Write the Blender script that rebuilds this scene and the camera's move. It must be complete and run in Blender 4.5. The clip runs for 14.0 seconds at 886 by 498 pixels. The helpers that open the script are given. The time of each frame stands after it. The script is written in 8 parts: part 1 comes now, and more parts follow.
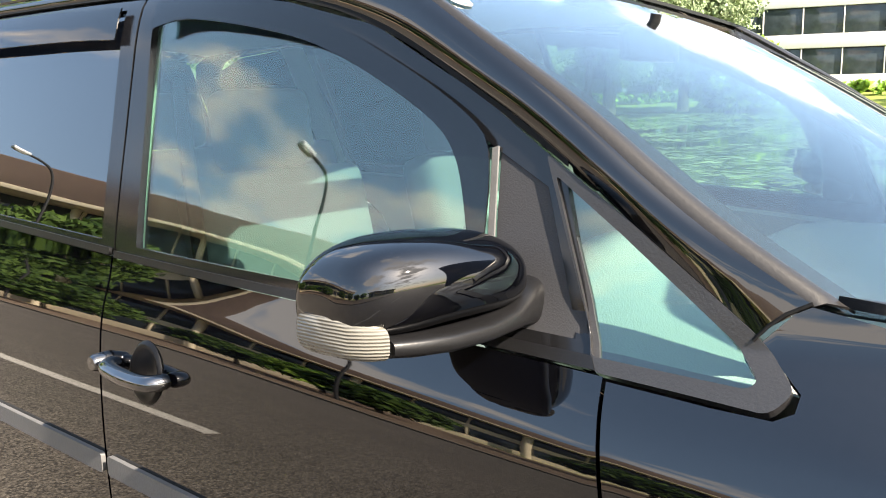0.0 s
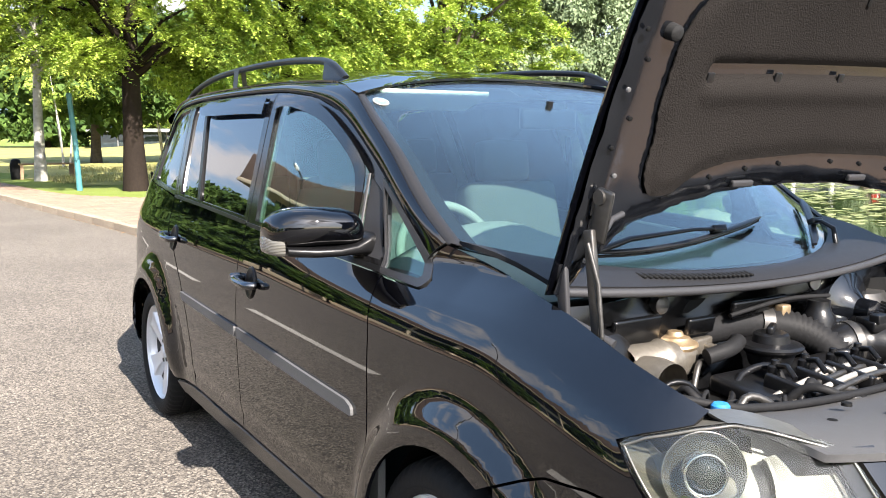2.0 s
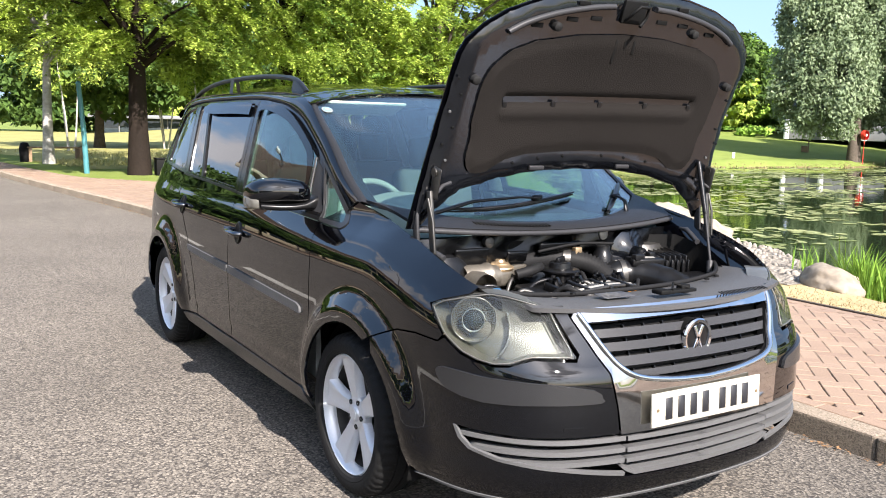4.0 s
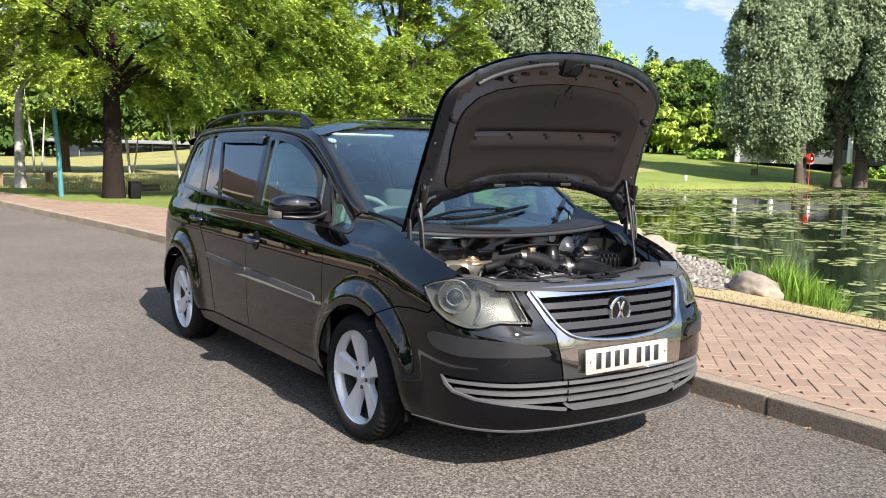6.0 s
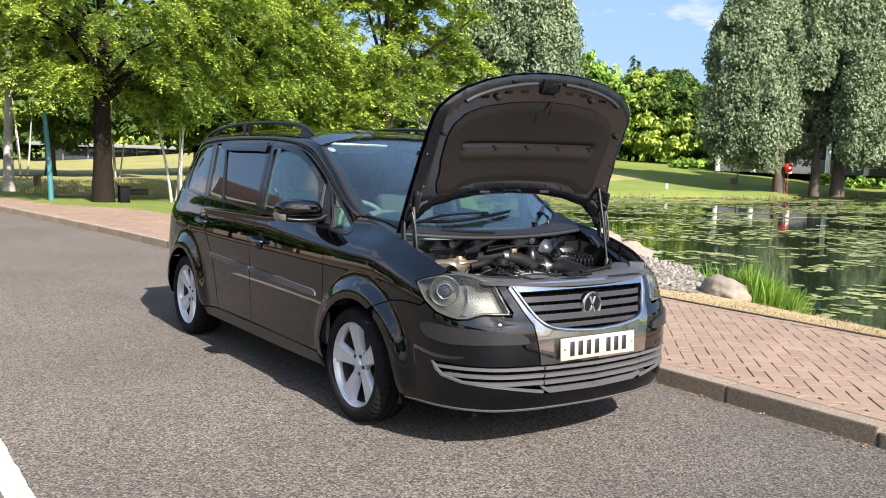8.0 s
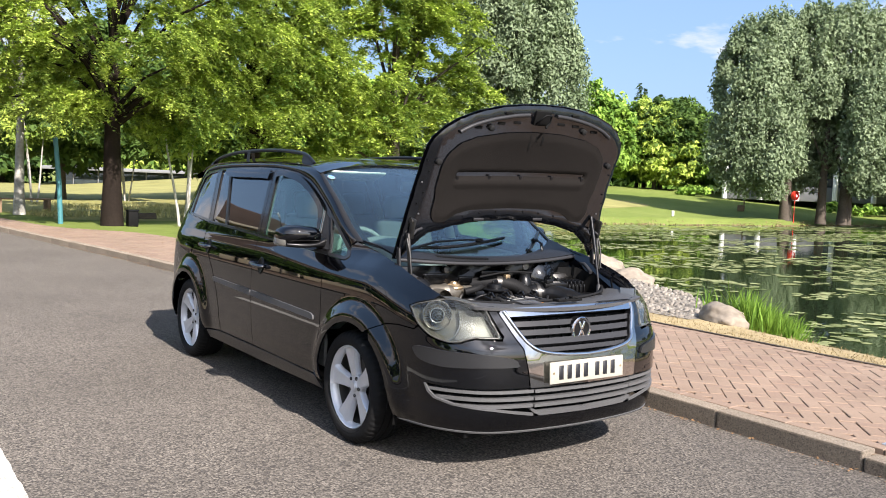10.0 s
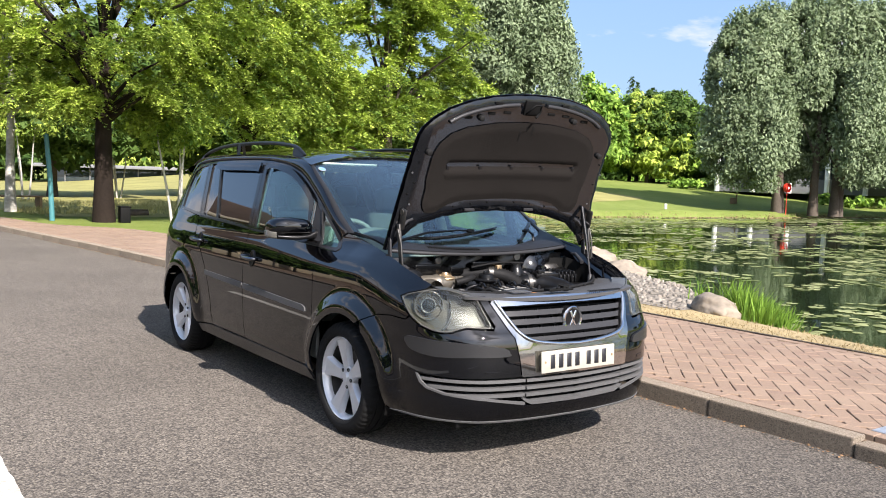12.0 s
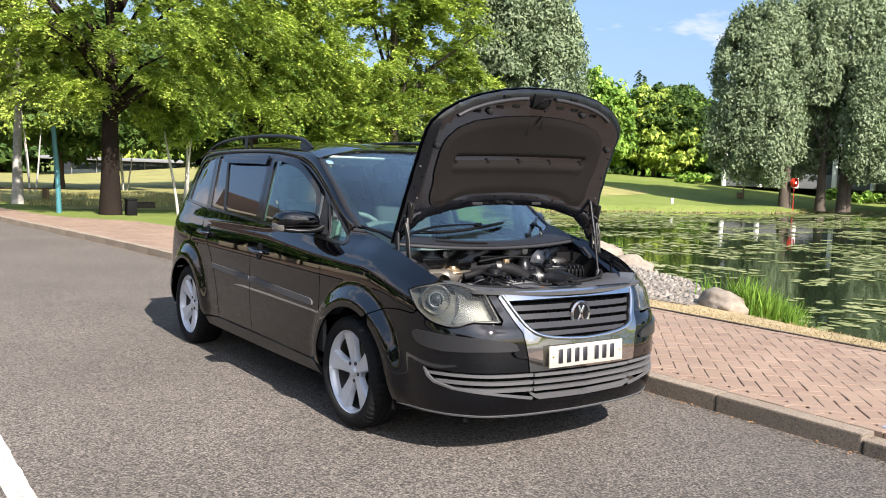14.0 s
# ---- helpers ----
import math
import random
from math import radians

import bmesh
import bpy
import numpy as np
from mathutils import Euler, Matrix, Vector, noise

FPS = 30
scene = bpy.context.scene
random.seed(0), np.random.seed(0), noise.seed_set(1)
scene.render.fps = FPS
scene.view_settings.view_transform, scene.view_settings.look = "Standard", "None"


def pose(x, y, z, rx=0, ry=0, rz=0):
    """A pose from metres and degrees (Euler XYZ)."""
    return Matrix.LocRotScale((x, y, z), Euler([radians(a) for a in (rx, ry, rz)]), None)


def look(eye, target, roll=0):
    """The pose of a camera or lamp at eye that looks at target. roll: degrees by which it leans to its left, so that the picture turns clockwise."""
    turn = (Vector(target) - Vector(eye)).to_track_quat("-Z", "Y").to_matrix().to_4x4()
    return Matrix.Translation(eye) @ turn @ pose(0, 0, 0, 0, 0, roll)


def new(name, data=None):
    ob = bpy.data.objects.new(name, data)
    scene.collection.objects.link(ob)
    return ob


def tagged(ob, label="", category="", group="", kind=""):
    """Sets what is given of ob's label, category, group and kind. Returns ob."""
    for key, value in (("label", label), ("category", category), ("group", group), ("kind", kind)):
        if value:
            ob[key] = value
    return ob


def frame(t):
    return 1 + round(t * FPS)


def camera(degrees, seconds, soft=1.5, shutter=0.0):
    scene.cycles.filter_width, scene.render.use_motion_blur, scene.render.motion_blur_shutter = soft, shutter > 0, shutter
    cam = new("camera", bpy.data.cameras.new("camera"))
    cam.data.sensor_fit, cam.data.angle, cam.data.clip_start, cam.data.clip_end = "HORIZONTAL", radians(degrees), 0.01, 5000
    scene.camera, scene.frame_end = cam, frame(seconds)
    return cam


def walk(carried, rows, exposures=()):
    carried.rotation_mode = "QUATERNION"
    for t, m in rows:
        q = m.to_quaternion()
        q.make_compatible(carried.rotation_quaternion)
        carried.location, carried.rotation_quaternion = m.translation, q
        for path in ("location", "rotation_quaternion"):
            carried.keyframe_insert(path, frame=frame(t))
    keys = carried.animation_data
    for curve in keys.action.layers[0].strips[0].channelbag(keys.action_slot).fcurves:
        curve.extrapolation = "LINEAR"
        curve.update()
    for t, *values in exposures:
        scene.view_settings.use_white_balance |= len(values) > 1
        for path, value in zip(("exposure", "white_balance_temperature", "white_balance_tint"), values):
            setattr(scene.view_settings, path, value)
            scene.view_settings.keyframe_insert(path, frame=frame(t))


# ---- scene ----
cam = camera(54.3, 14.0, soft=1.0)
PATH = [
    (0, (-1.687, -0.065, 1.345), (-0.143, 1.157, 0.994), -0.9),
    (0.5, (-1.752, -0.483, 1.365), (-0.399, 0.96, 1.069), -0.0),
    (1, (-1.773, -0.898, 1.398), (-0.534, 0.646, 1.11), 0.1),
    (1.5, (-1.899, -1.287, 1.386), (-0.743, 0.323, 1.118), 0.3),
    (2, (-1.866, -1.613, 1.383), (-0.82, 0.072, 1.123), 0.2),
    (2.5, (-1.847, -1.931, 1.375), (-0.848, -0.217, 1.123), 0.4),
    (3, (-2.002, -2.247, 1.38), (-0.98, -0.549, 1.115), 1.0),
    (3.5, (-2.156, -2.563, 1.379), (-1.138, -0.866, 1.088), 1.4),
    (4, (-2.263, -2.897, 1.414), (-1.214, -1.217, 1.138), 1.5),
    (4.2, (-2.337, -2.99, 1.427), (-1.26, -1.325, 1.167), 1.5),
    (6.3, (-2.98, -3.728, 1.428), (-1.83, -2.106, 1.215), 1.5),
    (6.5, (-3.04, -3.753, 1.432), (-1.873, -2.142, 1.222), 1.6),
    (7, (-3.118, -3.848, 1.439), (-1.951, -2.238, 1.229), 1.7),
    (9.5, (-3.2, -4.172, 1.45), (-2.056, -2.54, 1.279), 2.1),
    (10, (-3.199, -4.181, 1.458), (-2.052, -2.549, 1.312), 2.2),
    (10.5, (-3.195, -4.185, 1.448), (-2.048, -2.552, 1.319), 2.0),
    (11, (-3.193, -4.186, 1.442), (-2.041, -2.556, 1.31), 1.9),
    (11.5, (-3.194, -4.195, 1.431), (-2.04, -2.568, 1.287), 1.7),
    (12, (-3.188, -4.192, 1.434), (-2.029, -2.569, 1.277), 1.8),
    (12.5, (-3.197, -4.192, 1.432), (-2.029, -2.577, 1.267), 1.9),
    (13, (-3.194, -4.189, 1.429), (-2.031, -2.571, 1.26), 1.9),
    (13.5, (-3.194, -4.177, 1.429), (-2.04, -2.552, 1.262), 2.0),
    (14, (-3.19, -4.174, 1.434), (-2.042, -2.545, 1.262), 2.0),
]
walk(cam, [(t, look(eye, target, roll)) for t, eye, target, roll in PATH], exposures=[(0, 2.5, 7450, 11), (1, 2.24, 7000, 11), (2, 2.04, 6650, 12), (3, 1.8, 6550, 12), (4.2, 1.6, 6500, 13), (6.5, 1.22, 6500, 13), (14, 1.22, 6500, 14)])


# ---- sky, sun ----
SUN_FROM = Vector((-0.058, -0.783, 0.62)).normalized()
world = bpy.data.worlds.new("sky")
scene.world = world
world.use_nodes = True
wn, wl = world.node_tree.nodes, world.node_tree.links
wn.clear()
w_out = wn.new("ShaderNodeOutputWorld")
w_bg = wn.new("ShaderNodeBackground")
sky = wn.new("ShaderNodeTexSky")
sky.sky_type = "NISHITA"
sky.sun_disc = False
sky.sun_elevation = math.asin(SUN_FROM.z)
sky.sun_rotation = math.atan2(SUN_FROM.x, SUN_FROM.y)
sky.air_density, sky.dust_density, sky.ozone_density = 1.1, 1.6, 2.2
w_co = wn.new("ShaderNodeTexCoord")
# cumulus as a flat layer overhead: the view's direction divided by its height
w_sep = wn.new("ShaderNodeSeparateXYZ")
w_low = wn.new("ShaderNodeMath")
w_low.operation = "MAXIMUM"
w_low.inputs[1].default_value = 0.0
w_add = wn.new("ShaderNodeMath")
w_add.inputs[1].default_value = 0.16
w_div = wn.new("ShaderNodeVectorMath")
w_div.operation = "DIVIDE"
w_one = wn.new("ShaderNodeCombineXYZ")
wl.new(w_co.outputs["Generated"], w_sep.inputs[0])
wl.new(w_sep.outputs["Z"], w_low.inputs[0])
wl.new(w_low.outputs[0], w_add.inputs[0])
for axis in ("X", "Y", "Z"):
    wl.new(w_add.outputs[0], w_one.inputs[axis])
wl.new(w_co.outputs["Generated"], w_div.inputs[0])
wl.new(w_one.outputs[0], w_div.inputs[1])
w_map = wn.new("ShaderNodeMapping")
w_map.inputs["Scale"].default_value = (1.15, 1.15, 0.3)
w_map.inputs["Location"].default_value = (3.3, 1.2, 0.4)
w_noise = wn.new("ShaderNodeTexNoise")
w_noise.inputs["Scale"].default_value = 1.0
w_noise.inputs["Detail"].default_value = 7
w_noise.inputs["Roughness"].default_value = 0.55
w_ramp = wn.new("ShaderNodeValToRGB")
w_ramp.color_ramp.elements[0].position, w_ramp.color_ramp.elements[1].position = 0.545, 0.625
w_mix = wn.new("ShaderNodeMix")
w_mix.data_type = "RGBA"
w_mix.inputs["B"].default_value = (6.4, 6.4, 6.7, 1)
wl.new(w_div.outputs["Vector"], w_map.inputs["Vector"])
wl.new(w_map.outputs["Vector"], w_noise.inputs["Vector"])
wl.new(w_noise.outputs["Fac"], w_ramp.inputs["Fac"])
wl.new(w_ramp.outputs["Color"], w_mix.inputs["Factor"])
w_even = wn.new("ShaderNodeMix")                # evens the sky's fall from the horizon to overhead
w_even.data_type = "RGBA"
w_even.inputs["B"].default_value = (2.25, 3.75, 6.3, 1)
w_dot = wn.new("ShaderNodeVectorMath")          # least of it round the sun, where the sky is bright
w_dot.operation = "DOT_PRODUCT"
w_dot.inputs[1].default_value = SUN_FROM
w_near = wn.new("ShaderNodeMapRange")
w_near.inputs["From Min"].default_value, w_near.inputs["From Max"].default_value = 0.0, 0.9
w_near.inputs["To Min"].default_value, w_near.inputs["To Max"].default_value = 0.6, 0.05
wl.new(w_co.outputs["Generated"], w_dot.inputs[0])
wl.new(w_dot.outputs["Value"], w_near.inputs["Value"])
wl.new(w_near.outputs["Result"], w_even.inputs["Factor"])
wl.new(sky.outputs["Color"], w_even.inputs["A"])
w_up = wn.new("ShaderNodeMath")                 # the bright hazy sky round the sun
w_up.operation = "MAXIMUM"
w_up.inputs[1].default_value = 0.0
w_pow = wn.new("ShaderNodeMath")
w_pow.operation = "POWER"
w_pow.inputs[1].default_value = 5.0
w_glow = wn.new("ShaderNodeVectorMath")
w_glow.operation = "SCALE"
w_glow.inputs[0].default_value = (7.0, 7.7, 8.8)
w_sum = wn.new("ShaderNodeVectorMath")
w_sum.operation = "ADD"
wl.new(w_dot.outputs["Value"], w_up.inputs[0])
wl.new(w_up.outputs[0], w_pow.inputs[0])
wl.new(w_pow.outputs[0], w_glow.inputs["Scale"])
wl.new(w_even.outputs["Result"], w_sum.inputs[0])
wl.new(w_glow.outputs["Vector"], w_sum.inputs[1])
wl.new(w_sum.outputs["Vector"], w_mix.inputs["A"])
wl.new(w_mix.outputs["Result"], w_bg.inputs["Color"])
w_bg.inputs["Strength"].default_value = 0.076
wl.new(w_bg.outputs["Background"], w_out.inputs["Surface"])
sun = new("sun", bpy.data.lights.new("sun", "SUN"))
sun.data.energy, sun.data.angle, sun.data.color = 5.0, radians(0.53), (1.0, 0.94, 0.87)
sun.matrix_world = look(SUN_FROM * 50, (0, 0, 0))


# ---- materials ----
def material(name):
    m = bpy.data.materials.new(name)
    m.use_nodes = True
    return m, m.node_tree.nodes, m.node_tree.links, m.node_tree.nodes["Principled BSDF"]


def plain(name, colour, rough=0.5, metal=0.0, vary=0.12, scale=40.0, bump=0.0, coat=0.0, big=1.5, spec=0.5):
    """A surface with variation at two scales and fine relief, in object metres."""
    m, n, l, b = material(name)
    co = n.new("ShaderNodeTexCoord")
    a, c = n.new("ShaderNodeTexNoise"), n.new("ShaderNodeTexNoise")
    a.inputs["Scale"].default_value, a.inputs["Detail"].default_value = big, 4
    c.inputs["Scale"].default_value, c.inputs["Detail"].default_value = scale, 5
    mix = n.new("ShaderNodeMath")
    mix.operation = "MULTIPLY_ADD"
    mix.inputs[1].default_value = 0.5
    half = n.new("ShaderNodeMath")
    half.operation = "MULTIPLY"
    half.inputs[1].default_value = 0.5
    l.new(co.outputs["Object"], a.inputs["Vector"])
    l.new(co.outputs["Object"], c.inputs["Vector"])
    l.new(a.outputs["Fac"], half.inputs[0])
    l.new(c.outputs["Fac"], mix.inputs[0])
    l.new(half.outputs[0], mix.inputs[2])
    ramp = n.new("ShaderNodeValToRGB")
    lo, hi = ramp.color_ramp.elements
    lo.position, hi.position = 0.3, 0.7
    lo.color = (*[max(0, v * (1 - vary)) for v in colour], 1)
    hi.color = (*[min(1, v * (1 + vary)) for v in colour], 1)
    l.new(mix.outputs[0], ramp.inputs["Fac"])
    l.new(ramp.outputs["Color"], b.inputs["Base Color"])
    r = n.new("ShaderNodeMapRange")
    r.inputs["To Min"].default_value, r.inputs["To Max"].default_value = max(0.02, rough * 0.8), min(1, rough * 1.2)
    l.new(mix.outputs[0], r.inputs["Value"])
    l.new(r.outputs["Result"], b.inputs["Roughness"])
    b.inputs["Metallic"].default_value = metal
    b.inputs["Specular IOR Level"].default_value = spec
    b.inputs["Coat Weight"].default_value = coat
    b.inputs["Coat Roughness"].default_value = 0.02
    if bump:
        bp = n.new("ShaderNodeBump")
        bp.inputs["Strength"].default_value, bp.inputs["Distance"].default_value = bump, 0.004
        l.new(c.outputs["Fac"], bp.inputs["Height"])
        l.new(bp.outputs["Normal"], b.inputs["Normal"])
    return m


def glass(name, tint, dirt=0.02, ior=1.5):
    """A pane: tinted clear glass with mirror gloss by Fresnel, and a trace of dust."""
    m, n, l, b = material(name)
    n.remove(b)
    out = n["Material Output"]
    tr, gl, df, fr = n.new("ShaderNodeBsdfTransparent"), n.new("ShaderNodeBsdfGlossy"), n.new("ShaderNodeBsdfDiffuse"), n.new("ShaderNodeLayerWeight")
    tr.inputs["Color"].default_value = (*tint, 1)
    gl.inputs["Roughness"].default_value = 0.0
    df.inputs["Color"].default_value = (0.6, 0.62, 0.6, 1)
    fr.inputs["Blend"].default_value = 0.5
    power, gloss = n.new("ShaderNodeMath"), n.new("ShaderNodeMath")
    power.operation, gloss.operation = "POWER", "MULTIPLY_ADD"
    power.inputs[1].default_value = 4.2
    base = ((ior - 1) / (ior + 1)) ** 2
    gloss.inputs[1].default_value, gloss.inputs[2].default_value = 1 - base, base
    l.new(fr.outputs["Facing"], power.inputs[0])
    l.new(power.outputs[0], gloss.inputs[0])
    dust, mix = n.new("ShaderNodeMixShader"), n.new("ShaderNodeMixShader")
    noise_, rr = n.new("ShaderNodeTexNoise"), n.new("ShaderNodeMapRange")
    noise_.inputs["Scale"].default_value, noise_.inputs["Detail"].default_value = 3, 6
    rr.inputs["To Min"].default_value, rr.inputs["To Max"].default_value = 0, dirt * 2
    l.new(noise_.outputs["Fac"], rr.inputs["Value"])
    l.new(rr.outputs["Result"], dust.inputs["Fac"])
    l.new(tr.outputs[0], dust.inputs[1])
    l.new(df.outputs[0], dust.inputs[2])
    l.new(gloss.outputs[0], mix.inputs["Fac"])
    l.new(dust.outputs[0], mix.inputs[1])
    l.new(gl.outputs[0], mix.inputs[2])
    l.new(mix.outputs[0], out.inputs["Surface"])
    return m


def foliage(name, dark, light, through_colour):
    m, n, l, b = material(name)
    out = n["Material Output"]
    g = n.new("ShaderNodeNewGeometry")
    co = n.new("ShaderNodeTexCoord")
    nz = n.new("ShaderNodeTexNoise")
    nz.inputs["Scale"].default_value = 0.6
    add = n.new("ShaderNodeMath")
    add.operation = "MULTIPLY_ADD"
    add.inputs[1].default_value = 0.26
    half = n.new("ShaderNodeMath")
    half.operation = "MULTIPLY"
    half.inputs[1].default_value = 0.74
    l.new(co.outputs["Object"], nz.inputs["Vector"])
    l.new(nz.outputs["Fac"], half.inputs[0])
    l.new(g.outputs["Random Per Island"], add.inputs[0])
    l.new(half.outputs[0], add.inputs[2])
    # blotches of leaf tone; their contrast also stands in for sunlit and shaded boughs
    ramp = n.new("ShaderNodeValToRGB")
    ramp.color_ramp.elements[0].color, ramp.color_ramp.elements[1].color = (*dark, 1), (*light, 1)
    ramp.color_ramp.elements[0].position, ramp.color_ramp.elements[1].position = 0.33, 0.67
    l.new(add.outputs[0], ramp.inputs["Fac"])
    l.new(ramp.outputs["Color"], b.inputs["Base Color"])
    b.inputs["Roughness"].default_value = 0.6
    b.inputs["Specular IOR Level"].default_value = 0.12
    t = n.new("ShaderNodeBsdfTranslucent")
    t.inputs["Color"].default_value = (*through_colour, 1)
    mix = n.new("ShaderNodeMixShader")
    mix.inputs["Fac"].default_value = 0.2
    l.new(b.outputs[0], mix.inputs[1])
    l.new(t.outputs[0], mix.inputs[2])
    l.new(mix.outputs[0], out.inputs["Surface"])
    return m


def speckled(name, base, light, dark, size, bump=0.5, rough=0.85, patch=0.15, binder=None):
    """Aggregate: light and dark grains of a given size, with broad patches of wear."""
    m, n, l, b = material(name)
    co = n.new("ShaderNodeTexCoord")
    vo = n.new("ShaderNodeTexVoronoi")
    vo.inputs["Scale"].default_value = 1 / size
    vo2 = n.new("ShaderNodeTexNoise")
    vo2.inputs["Scale"].default_value, vo2.inputs["Detail"].default_value = 0.6 / size, 3
    big = n.new("ShaderNodeTexNoise")
    big.inputs["Scale"].default_value, big.inputs["Detail"].default_value = 0.7, 6
    for k in (vo, vo2, big):
        l.new(co.outputs["Object"], k.inputs["Vector"])
    sep = n.new("ShaderNodeSeparateColor")
    l.new(vo.outputs["Color"], sep.inputs["Color"])
    ramp = n.new("ShaderNodeValToRGB")
    e = ramp.color_ramp.elements
    e[0].position, e[0].color = 0.0, (*dark, 1)
    e[1].position, e[1].color = 1.0, (*light, 1)
    for pos in (0.36, 0.64):
        k = e.new(pos)
        k.color = (*base, 1)
    l.new(sep.outputs[0], ramp.inputs["Fac"])
    mr = n.new("ShaderNodeMapRange")
    mr.inputs["From Min"].default_value, mr.inputs["From Max"].default_value = 0.3, 0.7
    mr.inputs["To Min"].default_value, mr.inputs["To Max"].default_value = 1 - patch, 1 + patch
    l.new(big.outputs["Fac"], mr.inputs["Value"])
    mul = n.new("ShaderNodeVectorMath")
    mul.operation = "SCALE"
    l.new(ramp.outputs["Color"], mul.inputs[0])
    l.new(mr.outputs["Result"], mul.inputs["Scale"])
    if binder:                        # bitumen showing between the chippings
        gap, mixb = n.new("ShaderNodeMapRange"), n.new("ShaderNodeMix")
        gap.inputs["From Min"].default_value, gap.inputs["From Max"].default_value = 0.48, 0.74
        mixb.data_type = "RGBA"
        mixb.inputs["B"].default_value = (*binder, 1)
        l.new(vo.outputs["Distance"], gap.inputs["Value"])
        l.new(gap.outputs["Result"], mixb.inputs["Factor"])
        l.new(mul.outputs["Vector"], mixb.inputs["A"])
        l.new(mixb.outputs["Result"], b.inputs["Base Color"])
    else:
        l.new(mul.outputs["Vector"], b.inputs["Base Color"])
    b.inputs["Roughness"].default_value = rough
    b.inputs["Diffuse Roughness"].default_value = 1.0
    b.inputs["Specular IOR Level"].default_value = 0.3
    bp = n.new("ShaderNodeBump")
    bp.inputs["Strength"].default_value, bp.inputs["Distance"].default_value = bump, size * 0.6
    hs = n.new("ShaderNodeMath")
    hs.operation = "ADD"
    l.new(vo.outputs["Distance"], hs.inputs[0])
    l.new(vo2.outputs["Fac"], hs.inputs[1])
    l.new(hs.outputs[0], bp.inputs["Height"])
    l.new(bp.outputs["Normal"], b.inputs["Normal"])
    return m


def per_object(name, colours, rough=0.8, bump=0.4, grain=60.0):
    """Pieces that differ one from another, with a fine grain."""
    m, n, l, b = material(name)
    info, geo = n.new("ShaderNodeObjectInfo"), n.new("ShaderNodeNewGeometry")
    addr = n.new("ShaderNodeMath")
    addr.operation = "ADD"
    fr = n.new("ShaderNodeMath")
    fr.operation = "FRACT"
    l.new(info.outputs["Random"], addr.inputs[0])
    l.new(geo.outputs["Random Per Island"], addr.inputs[1])
    l.new(addr.outputs[0], fr.inputs[0])
    ramp = n.new("ShaderNodeValToRGB")
    e = ramp.color_ramp.elements
    e[0].color, e[1].color = (*colours[0], 1), (*colours[-1], 1)
    for i, c in enumerate(colours[1:-1]):
        e.new((i + 1) / (len(colours) - 1)).color = (*c, 1)
    l.new(fr.outputs[0], ramp.inputs["Fac"])
    co, nz, n2 = n.new("ShaderNodeNewGeometry"), n.new("ShaderNodeTexNoise"), n.new("ShaderNodeTexNoise")
    nz.inputs["Scale"].default_value, nz.inputs["Detail"].default_value = grain, 6
    n2.inputs["Scale"].default_value, n2.inputs["Detail"].default_value = 1.2, 5
    l.new(co.outputs["Position"], nz.inputs["Vector"])
    l.new(co.outputs["Position"], n2.inputs["Vector"])
    ad = n.new("ShaderNodeMath")
    ad.operation = "ADD"
    l.new(nz.outputs["Fac"], ad.inputs[0])
    l.new(n2.outputs["Fac"], ad.inputs[1])
    mr = n.new("ShaderNodeMapRange")
    mr.inputs["From Min"].default_value, mr.inputs["From Max"].default_value = 0.6, 1.4
    mr.inputs["To Min"].default_value, mr.inputs["To Max"].default_value = 0.72, 1.22
    l.new(ad.outputs[0], mr.inputs["Value"])
    mul = n.new("ShaderNodeVectorMath")
    mul.operation = "SCALE"
    l.new(ramp.outputs["Color"], mul.inputs[0])
    l.new(mr.outputs["Result"], mul.inputs["Scale"])
    l.new(mul.outputs["Vector"], b.inputs["Base Color"])
    b.inputs["Roughness"].default_value = rough
    bp = n.new("ShaderNodeBump")
    bp.inputs["Strength"].default_value, bp.inputs["Distance"].default_value = bump, 0.003
    l.new(nz.outputs["Fac"], bp.inputs["Height"])
    l.new(bp.outputs["Normal"], b.inputs["Normal"])
    return m


PAINT = plain("black_paint", (0.0008, 0.0009, 0.0015), 0.02, 0, 0.5, 90, 0, 0.0, 2, spec=0.86)
FRAME_BLACK = plain("window_surround_black", (0.005, 0.005, 0.0055), 0.14, 0, 0.2, 200, spec=0.5)
BLACK_PLASTIC = plain("black_plastic", (0.006, 0.006, 0.0065), 0.3, 0, 0.2, 200, 0.1, spec=0.3)
SATIN_BLACK = plain("satin_black", (0.005, 0.005, 0.0055), 0.3, 0, 0.2, 300, 0.05, spec=0.3)
GREY_PLASTIC = plain("grey_plastic", (0.027, 0.027, 0.029), 0.45, 0, 0.15, 400, 0.15, spec=0.25)
TRIM_GREY = plain("weathered_trim", (0.085, 0.085, 0.086), 0.5, 0, 0.2, 250, 0.2, spec=0.3)
MATT_BLACK = plain("matt_black", (0.004, 0.004, 0.004), 0.7, 0, 0.3, 120, 0.2, spec=0.15)
FELT = plain("bonnet_felt", (0.0128, 0.0113, 0.0104), 0.95, 0, 0.35, 260, 0.8, spec=0.05)
UNDERHOOD = plain("bonnet_under_paint", (0.0035, 0.0041, 0.0055), 0.12, 0, 0.4, 60, 0.05, spec=0.8)
CHROME = plain("chrome", (0.68, 0.69, 0.71), 0.06, 1.0, 0.05, 80)
SILVER = plain("silver_alloy", (0.68, 0.69, 0.71), 0.32, 0.35, 0.06, 150, 0.05, 0.3)
DARK_METAL = plain("dark_metal", (0.075, 0.072, 0.068), 0.45, 0.8, 0.3, 60, 0.2)
